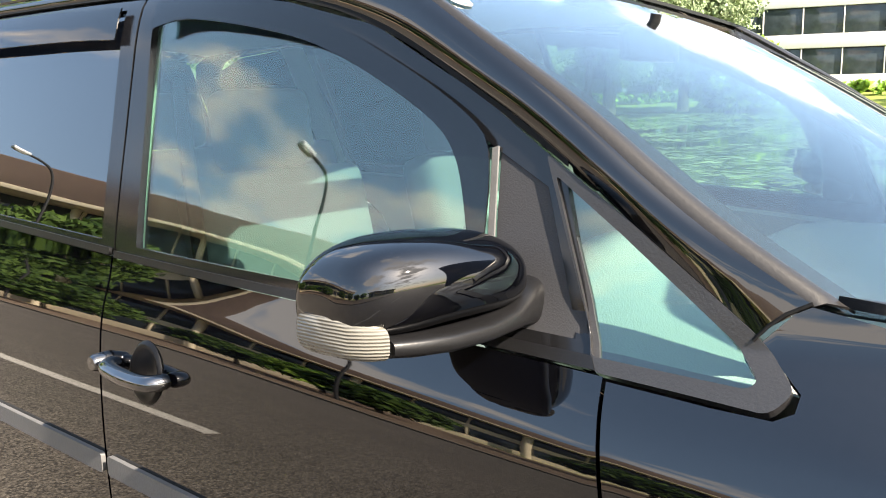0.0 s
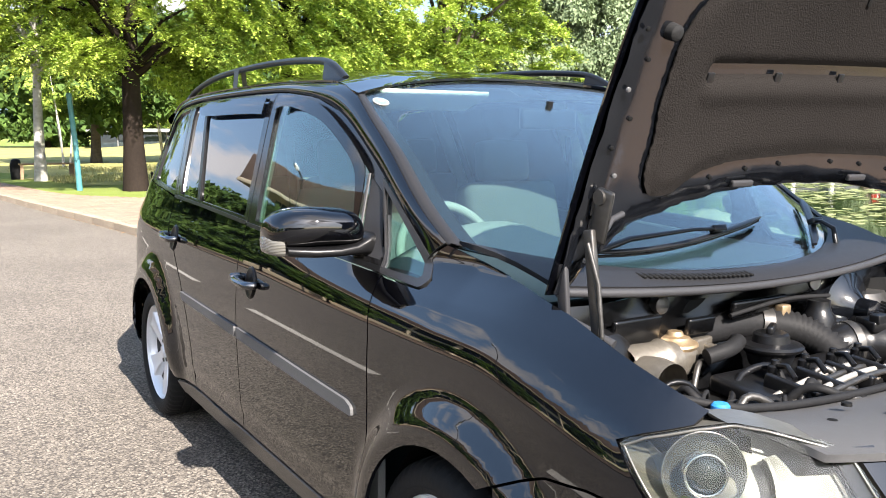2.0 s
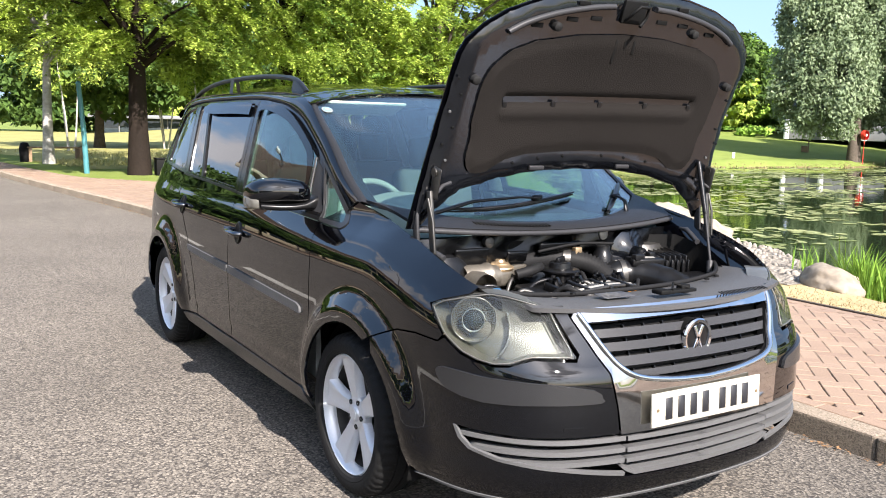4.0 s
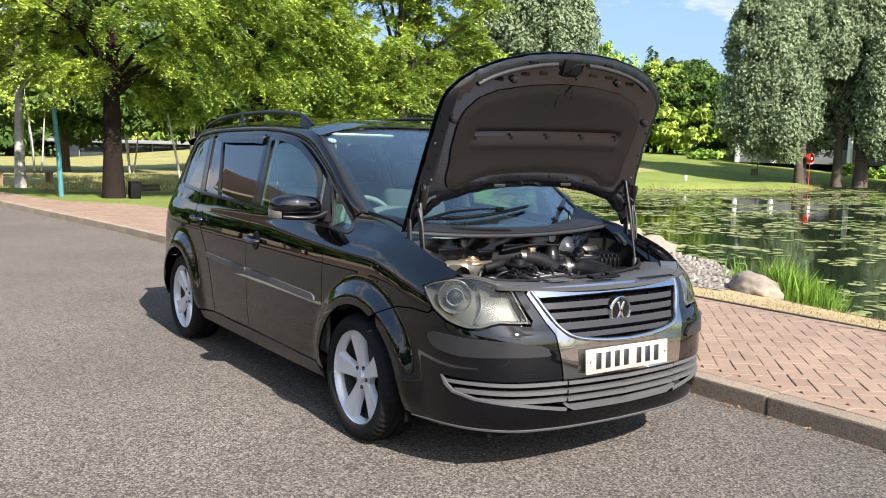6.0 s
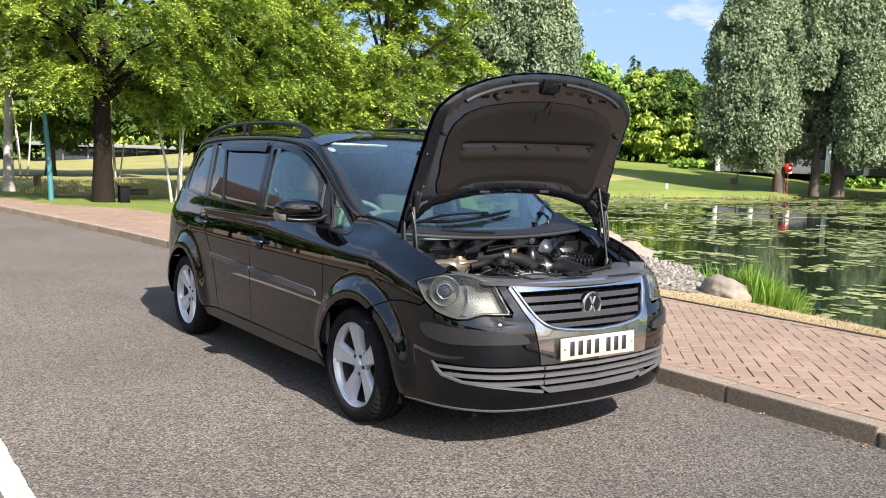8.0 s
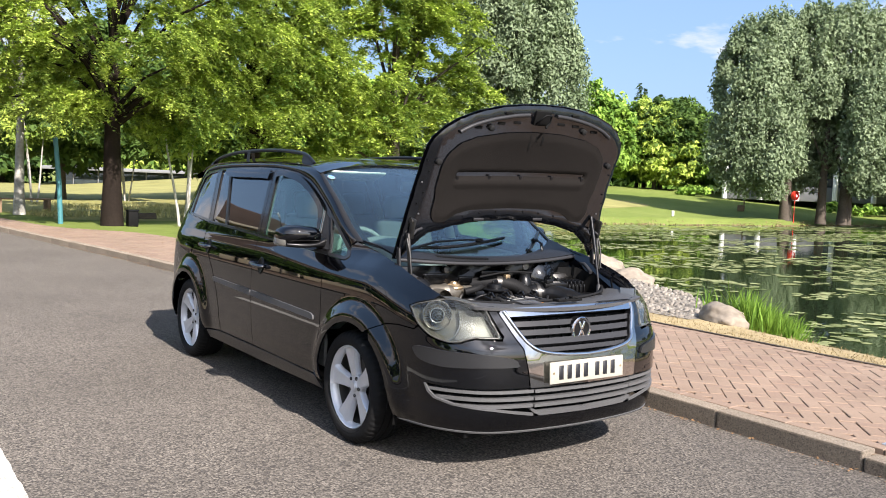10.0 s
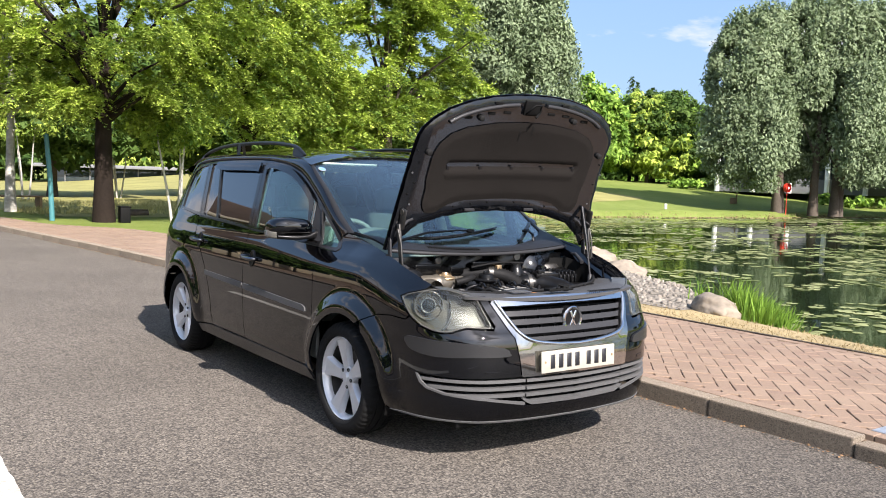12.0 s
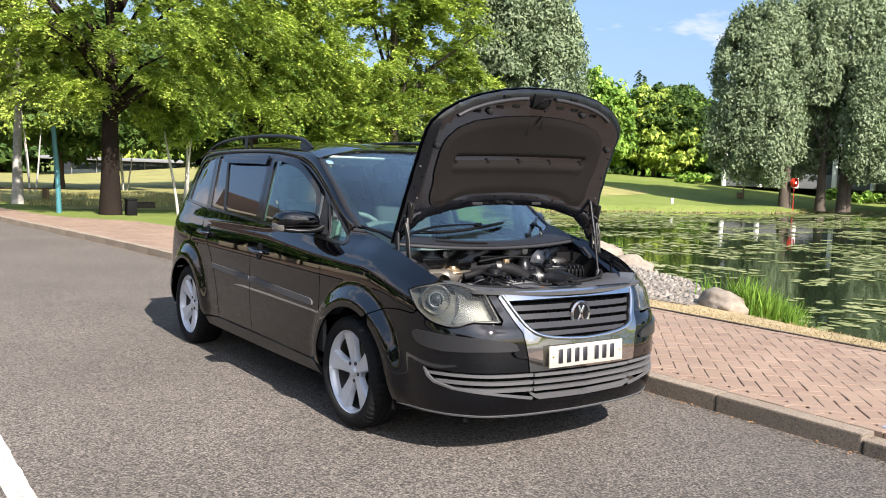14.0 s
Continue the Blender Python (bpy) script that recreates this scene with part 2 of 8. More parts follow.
ALUMINIUM = plain("cast_aluminium", (0.17, 0.152, 0.125), 0.45, 0.7, 0.25, 70, 0.4)
BRONZE = plain("dull_brass", (0.45, 0.33, 0.2), 0.4, 0.8, 0.25, 60, 0.2)
RUBBER = plain("tyre_rubber", (0.011, 0.011, 0.011), 0.75, 0, 0.25, 120, 0.4, spec=0.2)
HOSE = plain("hose_rubber", (0.012, 0.012, 0.0125), 0.6, 0, 0.25, 90, 0.2, spec=0.1)
PALE_PIPE = plain("pale_pipe", (0.25, 0.24, 0.22), 0.4, 0.2, 0.2, 50, 0.1)
SEAT_CLOTH = plain("seat_cloth", (0.10, 0.105, 0.11), 0.9, 0, 0.25, 300, 0.4, spec=0.1)
PALE_TRIM = plain("pale_cabin_trim", (0.52, 0.51, 0.46), 0.7, 0, 0.08, 200, 0.1)
DASH = plain("dash_plastic", (0.27, 0.275, 0.265), 0.6, 0, 0.2, 300, 0.3, spec=0.2)
WHITE = plain("white_paint", (0.78, 0.78, 0.76), 0.5, 0, 0.08, 60, 0.1)
PLATE_WHITE = plain("plate_white", (0.35, 0.33, 0.275), 0.35, 0, 0.12, 25, 0.05)
INK = plain("black_ink", (0.015, 0.015, 0.018), 0.5, 0, 0.2, 100)
BLUE_STICKER = plain("blue_print", (0.1, 0.3, 0.6), 0.4, 0, 0.15, 100)
CLEAR = glass("clear_glass", (0.69, 0.87, 0.815), 0.002, 1.95)
SCREEN = glass("windscreen_glass", (0.79, 0.905, 0.875), 0.003, 2.15)
PRIVACY = glass("privacy_glass", (0.05, 0.055, 0.06), 0.002, 2.4)
SMOKED = glass("smoked_acrylic", (0.15, 0.15, 0.16), 0.001, 1.65)
LENS = glass("headlamp_lens", (0.9, 0.91, 0.88), 0.007)
WINDOW_DARK = plain("office_glass", (0.03, 0.04, 0.045), 0.06, 0, 0.3, 2)
ASPHALT = speckled("asphalt", (0.098, 0.087, 0.074), (0.168, 0.149, 0.126), (0.045, 0.040, 0.035), 0.0112, 0.75, binder=(0.034, 0.030, 0.027))
LINE_PAINT = speckled("road_line_paint", (0.32, 0.305, 0.275), (0.40, 0.385, 0.35), (0.2, 0.19, 0.17), 0.012, 0.4)
CONCRETE = speckled("kerb_concrete", (0.17, 0.14, 0.108), (0.225, 0.188, 0.146), (0.10, 0.083, 0.063), 0.007, 0.5)
GRAVEL_BED = speckled("gravel_bed", (0.16, 0.143, 0.12), (0.25, 0.23, 0.195), (0.07, 0.06, 0.05), 0.05, 1.0)
JOINT_SAND = speckled("joint_sand", (0.12, 0.085, 0.06), (0.2, 0.145, 0.1), (0.045, 0.033, 0.027), 0.004, 0.4)
PAVER = per_object("paving_block", [(0.228, 0.156, 0.109), (0.248, 0.174, 0.122), (0.212, 0.142, 0.101), (0.260, 0.184, 0.130), (0.232, 0.160, 0.114)], 0.85, 0.5, 90)
STONE = plain("boulder_stone", (0.26, 0.22, 0.172), 0.85, 0, 0.35, 14, 1.0, spec=0.2)
BARK = plain("bark", (0.019, 0.014, 0.011), 0.9, 0, 0.3, 18, 1.5, spec=0.1)
PALE_BARK = plain("pale_bark", (0.38, 0.36, 0.32), 0.8, 0, 0.35, 12, 0.8)
GREY_BARK = plain("grey_bark", (0.085, 0.07, 0.056), 0.9, 0, 0.4, 10, 1.2, spec=0.1)
TEAL = plain("teal_paint", (0.055, 0.19, 0.21), 0.45, 0, 0.12, 30, 0.1)
TIMBER = plain("weathered_timber", (0.26, 0.17, 0.1), 0.8, 0, 0.3, 25, 0.5)
RED = plain("red_plastic", (0.65, 0.05, 0.03), 0.4, 0, 0.1, 30)
CREAM = plain("cream_cladding", (0.7, 0.6, 0.43), 0.7, 0, 0.08, 6, 0.1)
BROWN_ROOF = plain("brown_roof", (0.16, 0.11, 0.085), 0.7, 0, 0.2, 8, 0.3)
GREY_WALL = plain("grey_wall", (0.15, 0.155, 0.16), 0.7, 0, 0.1, 5, 0.1)
PALE_WALL = plain("pale_wall", (0.46, 0.46, 0.44), 0.7, 0, 0.08, 5, 0.1)
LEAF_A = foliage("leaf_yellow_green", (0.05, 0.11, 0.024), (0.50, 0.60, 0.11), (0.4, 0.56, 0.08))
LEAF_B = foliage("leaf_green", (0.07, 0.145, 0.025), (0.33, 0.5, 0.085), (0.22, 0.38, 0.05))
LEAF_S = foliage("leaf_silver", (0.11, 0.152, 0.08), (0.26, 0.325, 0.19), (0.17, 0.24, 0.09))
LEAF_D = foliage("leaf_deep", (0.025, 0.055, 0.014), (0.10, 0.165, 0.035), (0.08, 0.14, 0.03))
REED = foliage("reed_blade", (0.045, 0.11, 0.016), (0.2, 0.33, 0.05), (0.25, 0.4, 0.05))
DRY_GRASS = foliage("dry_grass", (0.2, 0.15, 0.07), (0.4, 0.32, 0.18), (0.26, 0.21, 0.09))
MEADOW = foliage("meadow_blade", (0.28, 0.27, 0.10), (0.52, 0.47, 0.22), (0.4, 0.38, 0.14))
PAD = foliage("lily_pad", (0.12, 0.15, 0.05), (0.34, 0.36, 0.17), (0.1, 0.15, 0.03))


def ribbed_lens(name, colour, pitch):
    """A moulded lens: fine ridges along its length, glossy."""
    m, n, l, b = material(name)
    co, wv, ramp, bp = n.new("ShaderNodeTexCoord"), n.new("ShaderNodeTexWave"), n.new("ShaderNodeValToRGB"), n.new("ShaderNodeBump")
    wv.bands_direction = "Z"
    wv.inputs["Scale"].default_value = 0.314 / pitch
    wv.inputs["Distortion"].default_value = 0.4
    l.new(co.outputs["Object"], wv.inputs["Vector"])
    e = ramp.color_ramp.elements
    e[0].color, e[1].color = (*[v * 0.8 for v in colour], 1), (*colour, 1)
    l.new(wv.outputs["Fac"], ramp.inputs["Fac"])
    l.new(ramp.outputs["Color"], b.inputs["Base Color"])
    b.inputs["Roughness"].default_value = 0.2
    b.inputs["Coat Weight"].default_value = 0.6
    bp.inputs["Strength"].default_value, bp.inputs["Distance"].default_value = 0.5, 0.003
    l.new(wv.outputs["Fac"], bp.inputs["Height"])
    l.new(bp.outputs["Normal"], b.inputs["Normal"])
    return m


SCREEN_EDGE = plain("screen_edge_strip", (0.014, 0.013, 0.0125), 0.4, 0, 0.2, 200, 0.1, spec=0.4)
BUMPER_TRIM = plain("bumper_trim", (0.017, 0.017, 0.018), 0.3, 0, 0.2, 300, 0.15, spec=0.45)
# wheel barrel: brake dust, with the shade inside the wheel put into the colour
BARREL = plain("dusted_shaded_alloy", (0.045, 0.042, 0.038), 0.55, 0.3, 0.3, 60)
BULKHEAD = plain("bulkhead_black", (0.0022, 0.0023, 0.0026), 0.25, 0, 0.4, 50, 0.1, spec=0.4)
PANEL_GREY = plain("panel_plastic", (0.06, 0.06, 0.061), 0.5, 0, 0.2, 300, 0.2, spec=0.25)
SCUTTLE_GREY = plain("scuttle_plastic", (0.011, 0.011, 0.012), 0.5, 0, 0.25, 300, 0.2, spec=0.22)
PROJECTOR_GLASS = plain("projector_glass", (0.02, 0.024, 0.026), 0.05, 0.2, 0.1, 20)
LAMP_BOWL = plain("lamp_bowl", (0.115, 0.113, 0.103), 0.3, 0.35, 0.3, 22, 0.3)
LAMP_REFLECTOR = plain("lamp_reflector", (0.08, 0.08, 0.078), 0.42, 0.25, 0.35, 22, 0.3)
PALE_RIM = plain("lamp_rim", (0.2, 0.2, 0.19), 0.25, 0.8, 0.1, 30)
APRON = plain("apron_chrome", (0.46, 0.455, 0.445), 0.05, 1.0, 0.12, 30)


# ---- building helpers ----
def link_mesh(name, bm, mat, parent=None, label="", smooth=True):
    me = bpy.data.meshes.new(name)
    for f in bm.faces:
        f.smooth = smooth
    bm.to_mesh(me)
    bm.free()
    me.materials.append(mat)
    ob = new(name, me)
    ob.parent = parent
    if label:
        tagged(ob, label)
    return ob


def part(name, bm, mat, parent, label="", smooth=True):
    return link_mesh(name, bm, mat, parent, label, smooth)


def thing(name, label, category, at=(0, 0, 0), group=""):
    return tagged(place(new(name), at), label, category, group)


def place(ob, at):
    ob.location = at
    return ob


def raw(name, verts, faces, mat, parent=None, smooth=False):
    me = bpy.data.meshes.new(name)
    me.from_pydata([tuple(v) for v in verts], [], faces)
    if smooth:
        me.polygons.foreach_set("use_smooth", [True] * len(me.polygons))
    me.materials.append(mat)
    ob = new(name, me)
    ob.parent = parent
    return ob


def quads(name, corners, mat, parent=None):
    """Many loose faces from an (n, corners, 3) array."""
    n, c = corners.shape[:2]
    me = bpy.data.meshes.new(name)
    me.vertices.add(c * n)
    me.vertices.foreach_set("co", np.ascontiguousarray(corners, dtype=np.float32).ravel())
    me.loops.add(c * n)
    me.loops.foreach_set("vertex_index", np.arange(c * n, dtype=np.int32))
    me.polygons.add(n)
    me.polygons.foreach_set("loop_start", np.arange(0, c * n, c, dtype=np.int32))
    me.update(calc_edges=True)
    me.materials.append(mat)
    ob = new(name, me)
    ob.parent = parent
    return ob


def box_bm(size, at=(0, 0, 0), bevel=0.0, turn=None, segments=2):
    bm = bmesh.new()
    bmesh.ops.create_cube(bm, size=1)
    bmesh.ops.scale(bm, vec=size, verts=bm.verts)
    if bevel:
        bmesh.ops.bevel(bm, geom=bm.edges[:], offset=bevel, segments=segments, affect="EDGES", profile=0.6)
    if turn is not None:
        bmesh.ops.rotate(bm, matrix=Euler([radians(a) for a in turn]).to_matrix(), verts=bm.verts)
    bmesh.ops.translate(bm, vec=at, verts=bm.verts)
    return bm


def join_bm(*many):
    out = bmesh.new()
    for b in many:
        me = bpy.data.meshes.new("tmp")
        b.to_mesh(me)
        b.free()
        out.from_mesh(me)
        bpy.data.meshes.remove(me)
    return out


def tube_bm(points, radius, sides=10, caps=True, flat=1.0):
    """A round bar along points; radius may be a list. flat squeezes it across the second axis."""
    bm = bmesh.new()
    pts = [Vector(p) for p in points]
    rad = [float(r) for r in radius] if isinstance(radius, (list, tuple)) else [radius] * len(pts)
    rings, side = [], None
    for i, p in enumerate(pts):
        d = (pts[min(i + 1, len(pts) - 1)] - pts[max(i - 1, 0)]).normalized()
        if side is None:
            side = d.cross(Vector((0, 0, 1)))
            if side.length < 0.1:
                side = d.cross(Vector((1, 0, 0)))
        side = (side - d * side.dot(d)).normalized()
        up = d.cross(side)
        rings.append([bm.verts.new(p + rad[i] * (math.cos(a) * side + flat * math.sin(a) * up)) for a in (2 * math.pi * k / sides for k in range(sides))])
    for a, b in zip(rings, rings[1:]):
        for k in range(sides):
            bm.faces.new((a[k], b[k], b[(k + 1) % sides], a[(k + 1) % sides]))
    if caps:
        bm.faces.new(rings[0])
        bm.faces.new(rings[-1][::-1])
        for r in (rings[0], rings[-1]):
            for k in range(sides):
                e = bm.edges.get((r[k], r[(k + 1) % sides]))
                e.smooth = False
    bmesh.ops.recalc_face_normals(bm, faces=bm.faces)
    return bm


def lathe_bm(profile, sides=48, axis="x", at=(0, 0, 0), sharp=True):
    """Turn a profile of (along the axis, radius) round an axis."""
    bm = bmesh.new()
    rings = []
    for d, r in profile:
        ring = []
        for k in range(sides):
            a = 2 * math.pi * k / sides
            c, s = r * math.cos(a), r * math.sin(a)
            v = {"x": (d, c, s), "y": (c, d, s), "z": (c, s, d)}[axis]
            ring.append(bm.verts.new(Vector(v) + Vector(at)))
        rings.append(ring)
    for a, b in zip(rings, rings[1:]):
        for k in range(sides):
            bm.faces.new((a[k], b[k], b[(k + 1) % sides], a[(k + 1) % sides]))
    bmesh.ops.recalc_face_normals(bm, faces=bm.faces)
    if sharp:
        for e in bm.edges:
            if len(e.link_faces) == 2 and e.calc_face_angle(0) > radians(35):
                e.smooth = False
    return bm


def mark_sharp(bm, degrees=35):
    bm.normal_update()
    for e in bm.edges:
        if len(e.link_faces) == 2 and e.calc_face_angle(0) > radians(degrees):
            e.smooth = False
    return bm


def loft_bm(rows, closed=False, thick=0.0):
    """A sheet through rows of points; thick gives it depth below."""
    bm = bmesh.new()
    grid = [[bm.verts.new(p) for p in row] for row in rows]
    for a, b in zip(grid, grid[1:]):
        n = len(a)
        for k in range(n if closed else n - 1):
            bm.faces.new((a[k], a[(k + 1) % n], b[(k + 1) % n], b[k]))
    if thick:
        thicken(bm, thick)
    return bm


def thicken(bm, t):
    """Give a sheet depth against its normals, with a crisp rim."""
    bm.normal_update()
    top = list(bm.faces)
    norm = {v: v.normal.copy() for v in bm.verts}
    rim = [e for e in bm.edges if e.is_boundary]
    low = {v: bm.verts.new(v.co - norm[v] * t) for v in list(bm.verts)}
    for f in top:
        bm.faces.new([low[v] for v in reversed(f.verts)])
    for e in rim:
        f = e.link_faces[0]
        a, b = e.verts
        vs = list(f.verts)
        if vs[(vs.index(a) + 1) % len(vs)] is not b:
            a, b = b, a
        bm.faces.new((b, a, low[a], low[b]))
        e.smooth = False
    for e in rim:
        a, b = e.verts
        k = bm.edges.get((low[a], low[b]))
        if k:
            k.smooth = False
    return bm


def smooth_poly(pts, n=6):
    """A closed outline rounded through its points."""
    m = len(pts)
    ring = [Vector(p) for p in pts]
    out = []
    for i in range(m):
        p0, p1, p2, p3 = ring[i - 1], ring[i], ring[(i + 1) % m], ring[(i + 2) % m]
        for k in range(n):
            t = k / n
            out.append(tuple(0.5 * (2 * p1 + (p2 - p0) * t + (2 * p0 - 5 * p1 + 4 * p2 - p3) * t * t + (3 * p1 - p0 - 3 * p2 + p3) * t ** 3)))
    return out


def chamfer(pts, r, n=4):
    """A closed outline with its corners rounded by about r."""
    out, m = [], len(pts)
    for i in range(m):
        a, b, c = Vector(pts[i - 1]), Vector(pts[i]), Vector(pts[(i + 1) % m])
        ra, rc = min(r, (a - b).length * 0.45), min(r, (c - b).length * 0.45)
        p, q = b + (a - b).normalized() * ra, b + (c - b).normalized() * rc
        for k in range(n + 1):
            t = k / n
            out.append(tuple(p * (1 - t) ** 2 + b * 2 * t * (1 - t) + q * t * t))
    return out


def sheet(poly, step=0.05):
    """A flat outline in (u, z), cut into a grid, as (bmesh with co = (u, z, 0))."""
    bm = bmesh.new()
    f = bm.faces.new([bm.verts.new((p[0], p[1], 0)) for p in poly])
    us, zs = [p[0] for p in poly], [p[1] for p in poly]
    if len(poly) > 60:
        bmesh.ops.triangulate(bm, faces=[f])
    for axis, lo, hi in ((0, min(us), max(us)), (1, min(zs), max(zs))):
        k = math.ceil((lo + 1e-6) / step)
        while k * step < hi - 1e-6:
            co, no = [0, 0, 0], [0, 0, 0]
            co[axis], no[axis] = k * step, 1
            bmesh.ops.bisect_plane(bm, geom=bm.verts[:] + bm.edges[:] + bm.faces[:], plane_co=co, plane_no=no, dist=1e-5)
            k += 1
    return bm


def skin_bm(poly, out=0.0, thick=0.012, step=0.05, mirror=False, surface=None):
    """A panel of the body: an outline in (u, z) laid on the skin, lifted by out, with depth."""
    bm = sheet(poly, step)
    surface = surface or wrap
    bm.verts.ensure_lookup_table()
    for v in bm.verts:
        u, z = v.co.x, v.co.y
        p = surface(u, z)
        if out:
            e = 0.004
            n = (surface(u + e, z) - surface(u - e, z)).cross(surface(u, z + e) - surface(u, z - e)).normalized()
            if n.dot(p - Vector((0, min(2.4, max(0.2, p.y)), 0.6))) < 0:
                n = -n
            p = p + n * out
        v.co = p
    if mirror:
        for v in bm.verts:
            v.co.x = -v.co.x
    bm.normal_update()
    mid = Vector((0, 1.25, 0.6))
    score = sum(f.normal.dot(f.calc_center_median() - mid) * f.calc_area() for f in bm.faces)
    if score < 0:
        bmesh.ops.reverse_faces(bm, faces=bm.faces[:])
    thicken(bm, thick)
    return bm


def resample(poly, n):
    pts = [Vector(p) for p in poly] + [Vector(poly[0])]
    acc = [0]
    for a, b in zip(pts, pts[1:]):
        acc.append(acc[-1] + (b - a).length)
    out = []
    for k in range(n):
        s = acc[-1] * k / n
        i = min(int(np.searchsorted(acc, s, side="right")) - 1, len(pts) - 2)
        out.append(pts[i].lerp(pts[i + 1], (s - acc[i]) / max(1e-9, acc[i + 1] - acc[i])))
    return out


def strip_bm(top, low, out=0.0, thick=0.004, mirror=False, n=40, across=3):
    """A band of the body between two open curves in (u, z)."""
    def spread(line):
        pts = [Vector(p) for p in catmull(line, 8)]
        acc = [0]
        for a, b in zip(pts, pts[1:]):
            acc.append(acc[-1] + (b - a).length)
        out_ = []
        for k in range(n + 1):
            s = acc[-1] * k / n
            i = min(int(np.searchsorted(acc, s, side="right")) - 1, len(pts) - 2)
            out_.append(pts[i].lerp(pts[i + 1], (s - acc[i]) / max(1e-9, acc[i + 1] - acc[i])))
        return out_
    a, b = spread(top), spread(low)
    rows = []
    for k in range(across + 1):
        row = []
        for p, q in zip(a, b):
            r = p.lerp(q, k / across)
            row.append(wrap(r.x, r.y) + Vector((-out, 0, 0)))
        rows.append(row)
    bm = loft_bm(rows)
    if mirror:
        for v in bm.verts:
            v.co.x = -v.co.x
    bm.normal_update()
    if sum(f.normal.x * (1 if mirror else -1) * f.calc_area() for f in bm.faces) < 0:
        bmesh.ops.reverse_faces(bm, faces=bm.faces[:])
    thicken(bm, thick)
    return bm


def ring_bm(outer, inner, out=0.0, thick=0.014, mirror=False, sub=12):
    """A frame of the body between two outlines with matching corners."""
    a, b = [], []
    m = len(outer)
    for i in range(m):
        for k in range(sub):
            a.append(Vector(outer[i]).lerp(Vector(outer[(i + 1) % m]), k / sub))
            b.append(Vector(inner[i]).lerp(Vector(inner[(i + 1) % m]), k / sub))
    n = len(a)
    bm = bmesh.new()
    rows = []
    for k in range(4):
        rows.append([bm.verts.new(wrap(*p.lerp(q, k / 3)) + Vector((-out, 0, 0))) for p, q in zip(a, b)])
    for r, s in zip(rows, rows[1:]):
        for k in range(n):
            try:
                bm.faces.new((r[k], r[(k + 1) % n], s[(k + 1) % n], s[k]))
            except ValueError:
                pass
    bmesh.ops.remove_doubles(bm, verts=bm.verts, dist=1e-5)
    if mirror:
        for v in bm.verts:
            v.co.x = -v.co.x
    bm.normal_update()
    if sum(f.normal.x * (1 if mirror else -1) * f.calc_area() for f in bm.faces) < 0:
        bmesh.ops.reverse_faces(bm, faces=bm.faces[:])
    thicken(bm, thick)
    return bm


def interp(table, v):
    """Smooth table look-up: (key, value) pairs in rising order, joined by cubic pieces."""
    if v <= table[0][0]:
        return table[0][1]
    if v >= table[-1][0]:
        return table[-1][1]
    k = max(n for n, q in enumerate(table) if q[0] <= v)
    slope = lambda n: 0 if n in (0, len(table) - 1) else (table[n + 1][1] - table[n - 1][1]) / (table[n + 1][0] - table[n - 1][0])
    (a, p), (c, q) = table[k], table[k + 1]
    h, t = c - a, (v - a) / (c - a)
    return (2 * t ** 3 - 3 * t * t + 1) * p + (t ** 3 - 2 * t * t + t) * h * slope(k) + (3 * t * t - 2 * t ** 3) * q + (t ** 3 - t * t) * h * slope(k + 1)


def catmull(pts, n):
    out = []
    for i in range(len(pts) - 1):
        p0, p1, p2, p3 = (Vector(pts[max(0, min(len(pts) - 1, i + k))]) for k in (-1, 0, 1, 2))
        for k in range(n):
            t = k / n
            out.append(0.5 * (2 * p1 + (p2 - p0) * t + (2 * p0 - 5 * p1 + 4 * p2 - p3) * t * t + (3 * p1 - p0 - 3 * p2 + p3) * t ** 3))
    out.append(Vector(pts[-1]))
    return out


# plan outline of the body, from the nose's middle round the right flank to the tail's middle
PLAN = catmull([(0, -0.985), (-0.2, -0.978), (-0.4, -0.955), (-0.58, -0.9), (-0.71, -0.80), (-0.80, -0.66), (-0.85, -0.48), (-0.872, -0.25),
                (-0.88, 0.1), (-0.888, 0.7), (-0.89, 1.4), (-0.888, 2.2), (-0.878, 2.8), (-0.855, 3.1), (-0.80, 3.28), (-0.68, 3.38), (-0.4, 3.43), (0, 3.44)], 24)
ARC = [0.0]
for _a, _b in zip(PLAN, PLAN[1:]):
    ARC.append(ARC[-1] + (_b - _a).length)
SIDE_IN = [(0.12, 0.11), (0.2, 0.055), (0.3, 0.018), (0.35, 0.012), (0.375, 0.014), (0.405, 0.006), (0.45, 0.004), (0.6, 0.0), (0.75, 0.002), (0.85, 0.008), (0.93, 0.018), (0.98, 0.03),
           (1.02, 0.045), (1.1, 0.064), (1.2, 0.092), (1.3, 0.122), (1.4, 0.152), (1.48, 0.178), (1.53, 0.203), (1.57, 0.245), (1.6, 0.3)]
FRONT_IN = [(0.14, 0.11), (0.2, 0.06), (0.27, 0.02), (0.36, 0.0), (0.5, 0.0), (0.57, 0.005), (0.635, 0.011), (0.662, 0.018), (0.69, 0.036), (0.705, 0.047), (0.72, 0.054), (0.8, 0.09), (0.86, 0.13), (0.92, 0.2), (1.0, 0.3)]
REAR_IN = [(0.14, 0.1), (0.25, 0.02), (0.4, 0.0), (0.6, 0.0), (0.85, 0.03), (1.0, 0.06), (1.2, 0.12), (1.4, 0.19), (1.52, 0.26), (1.6, 0.36)]


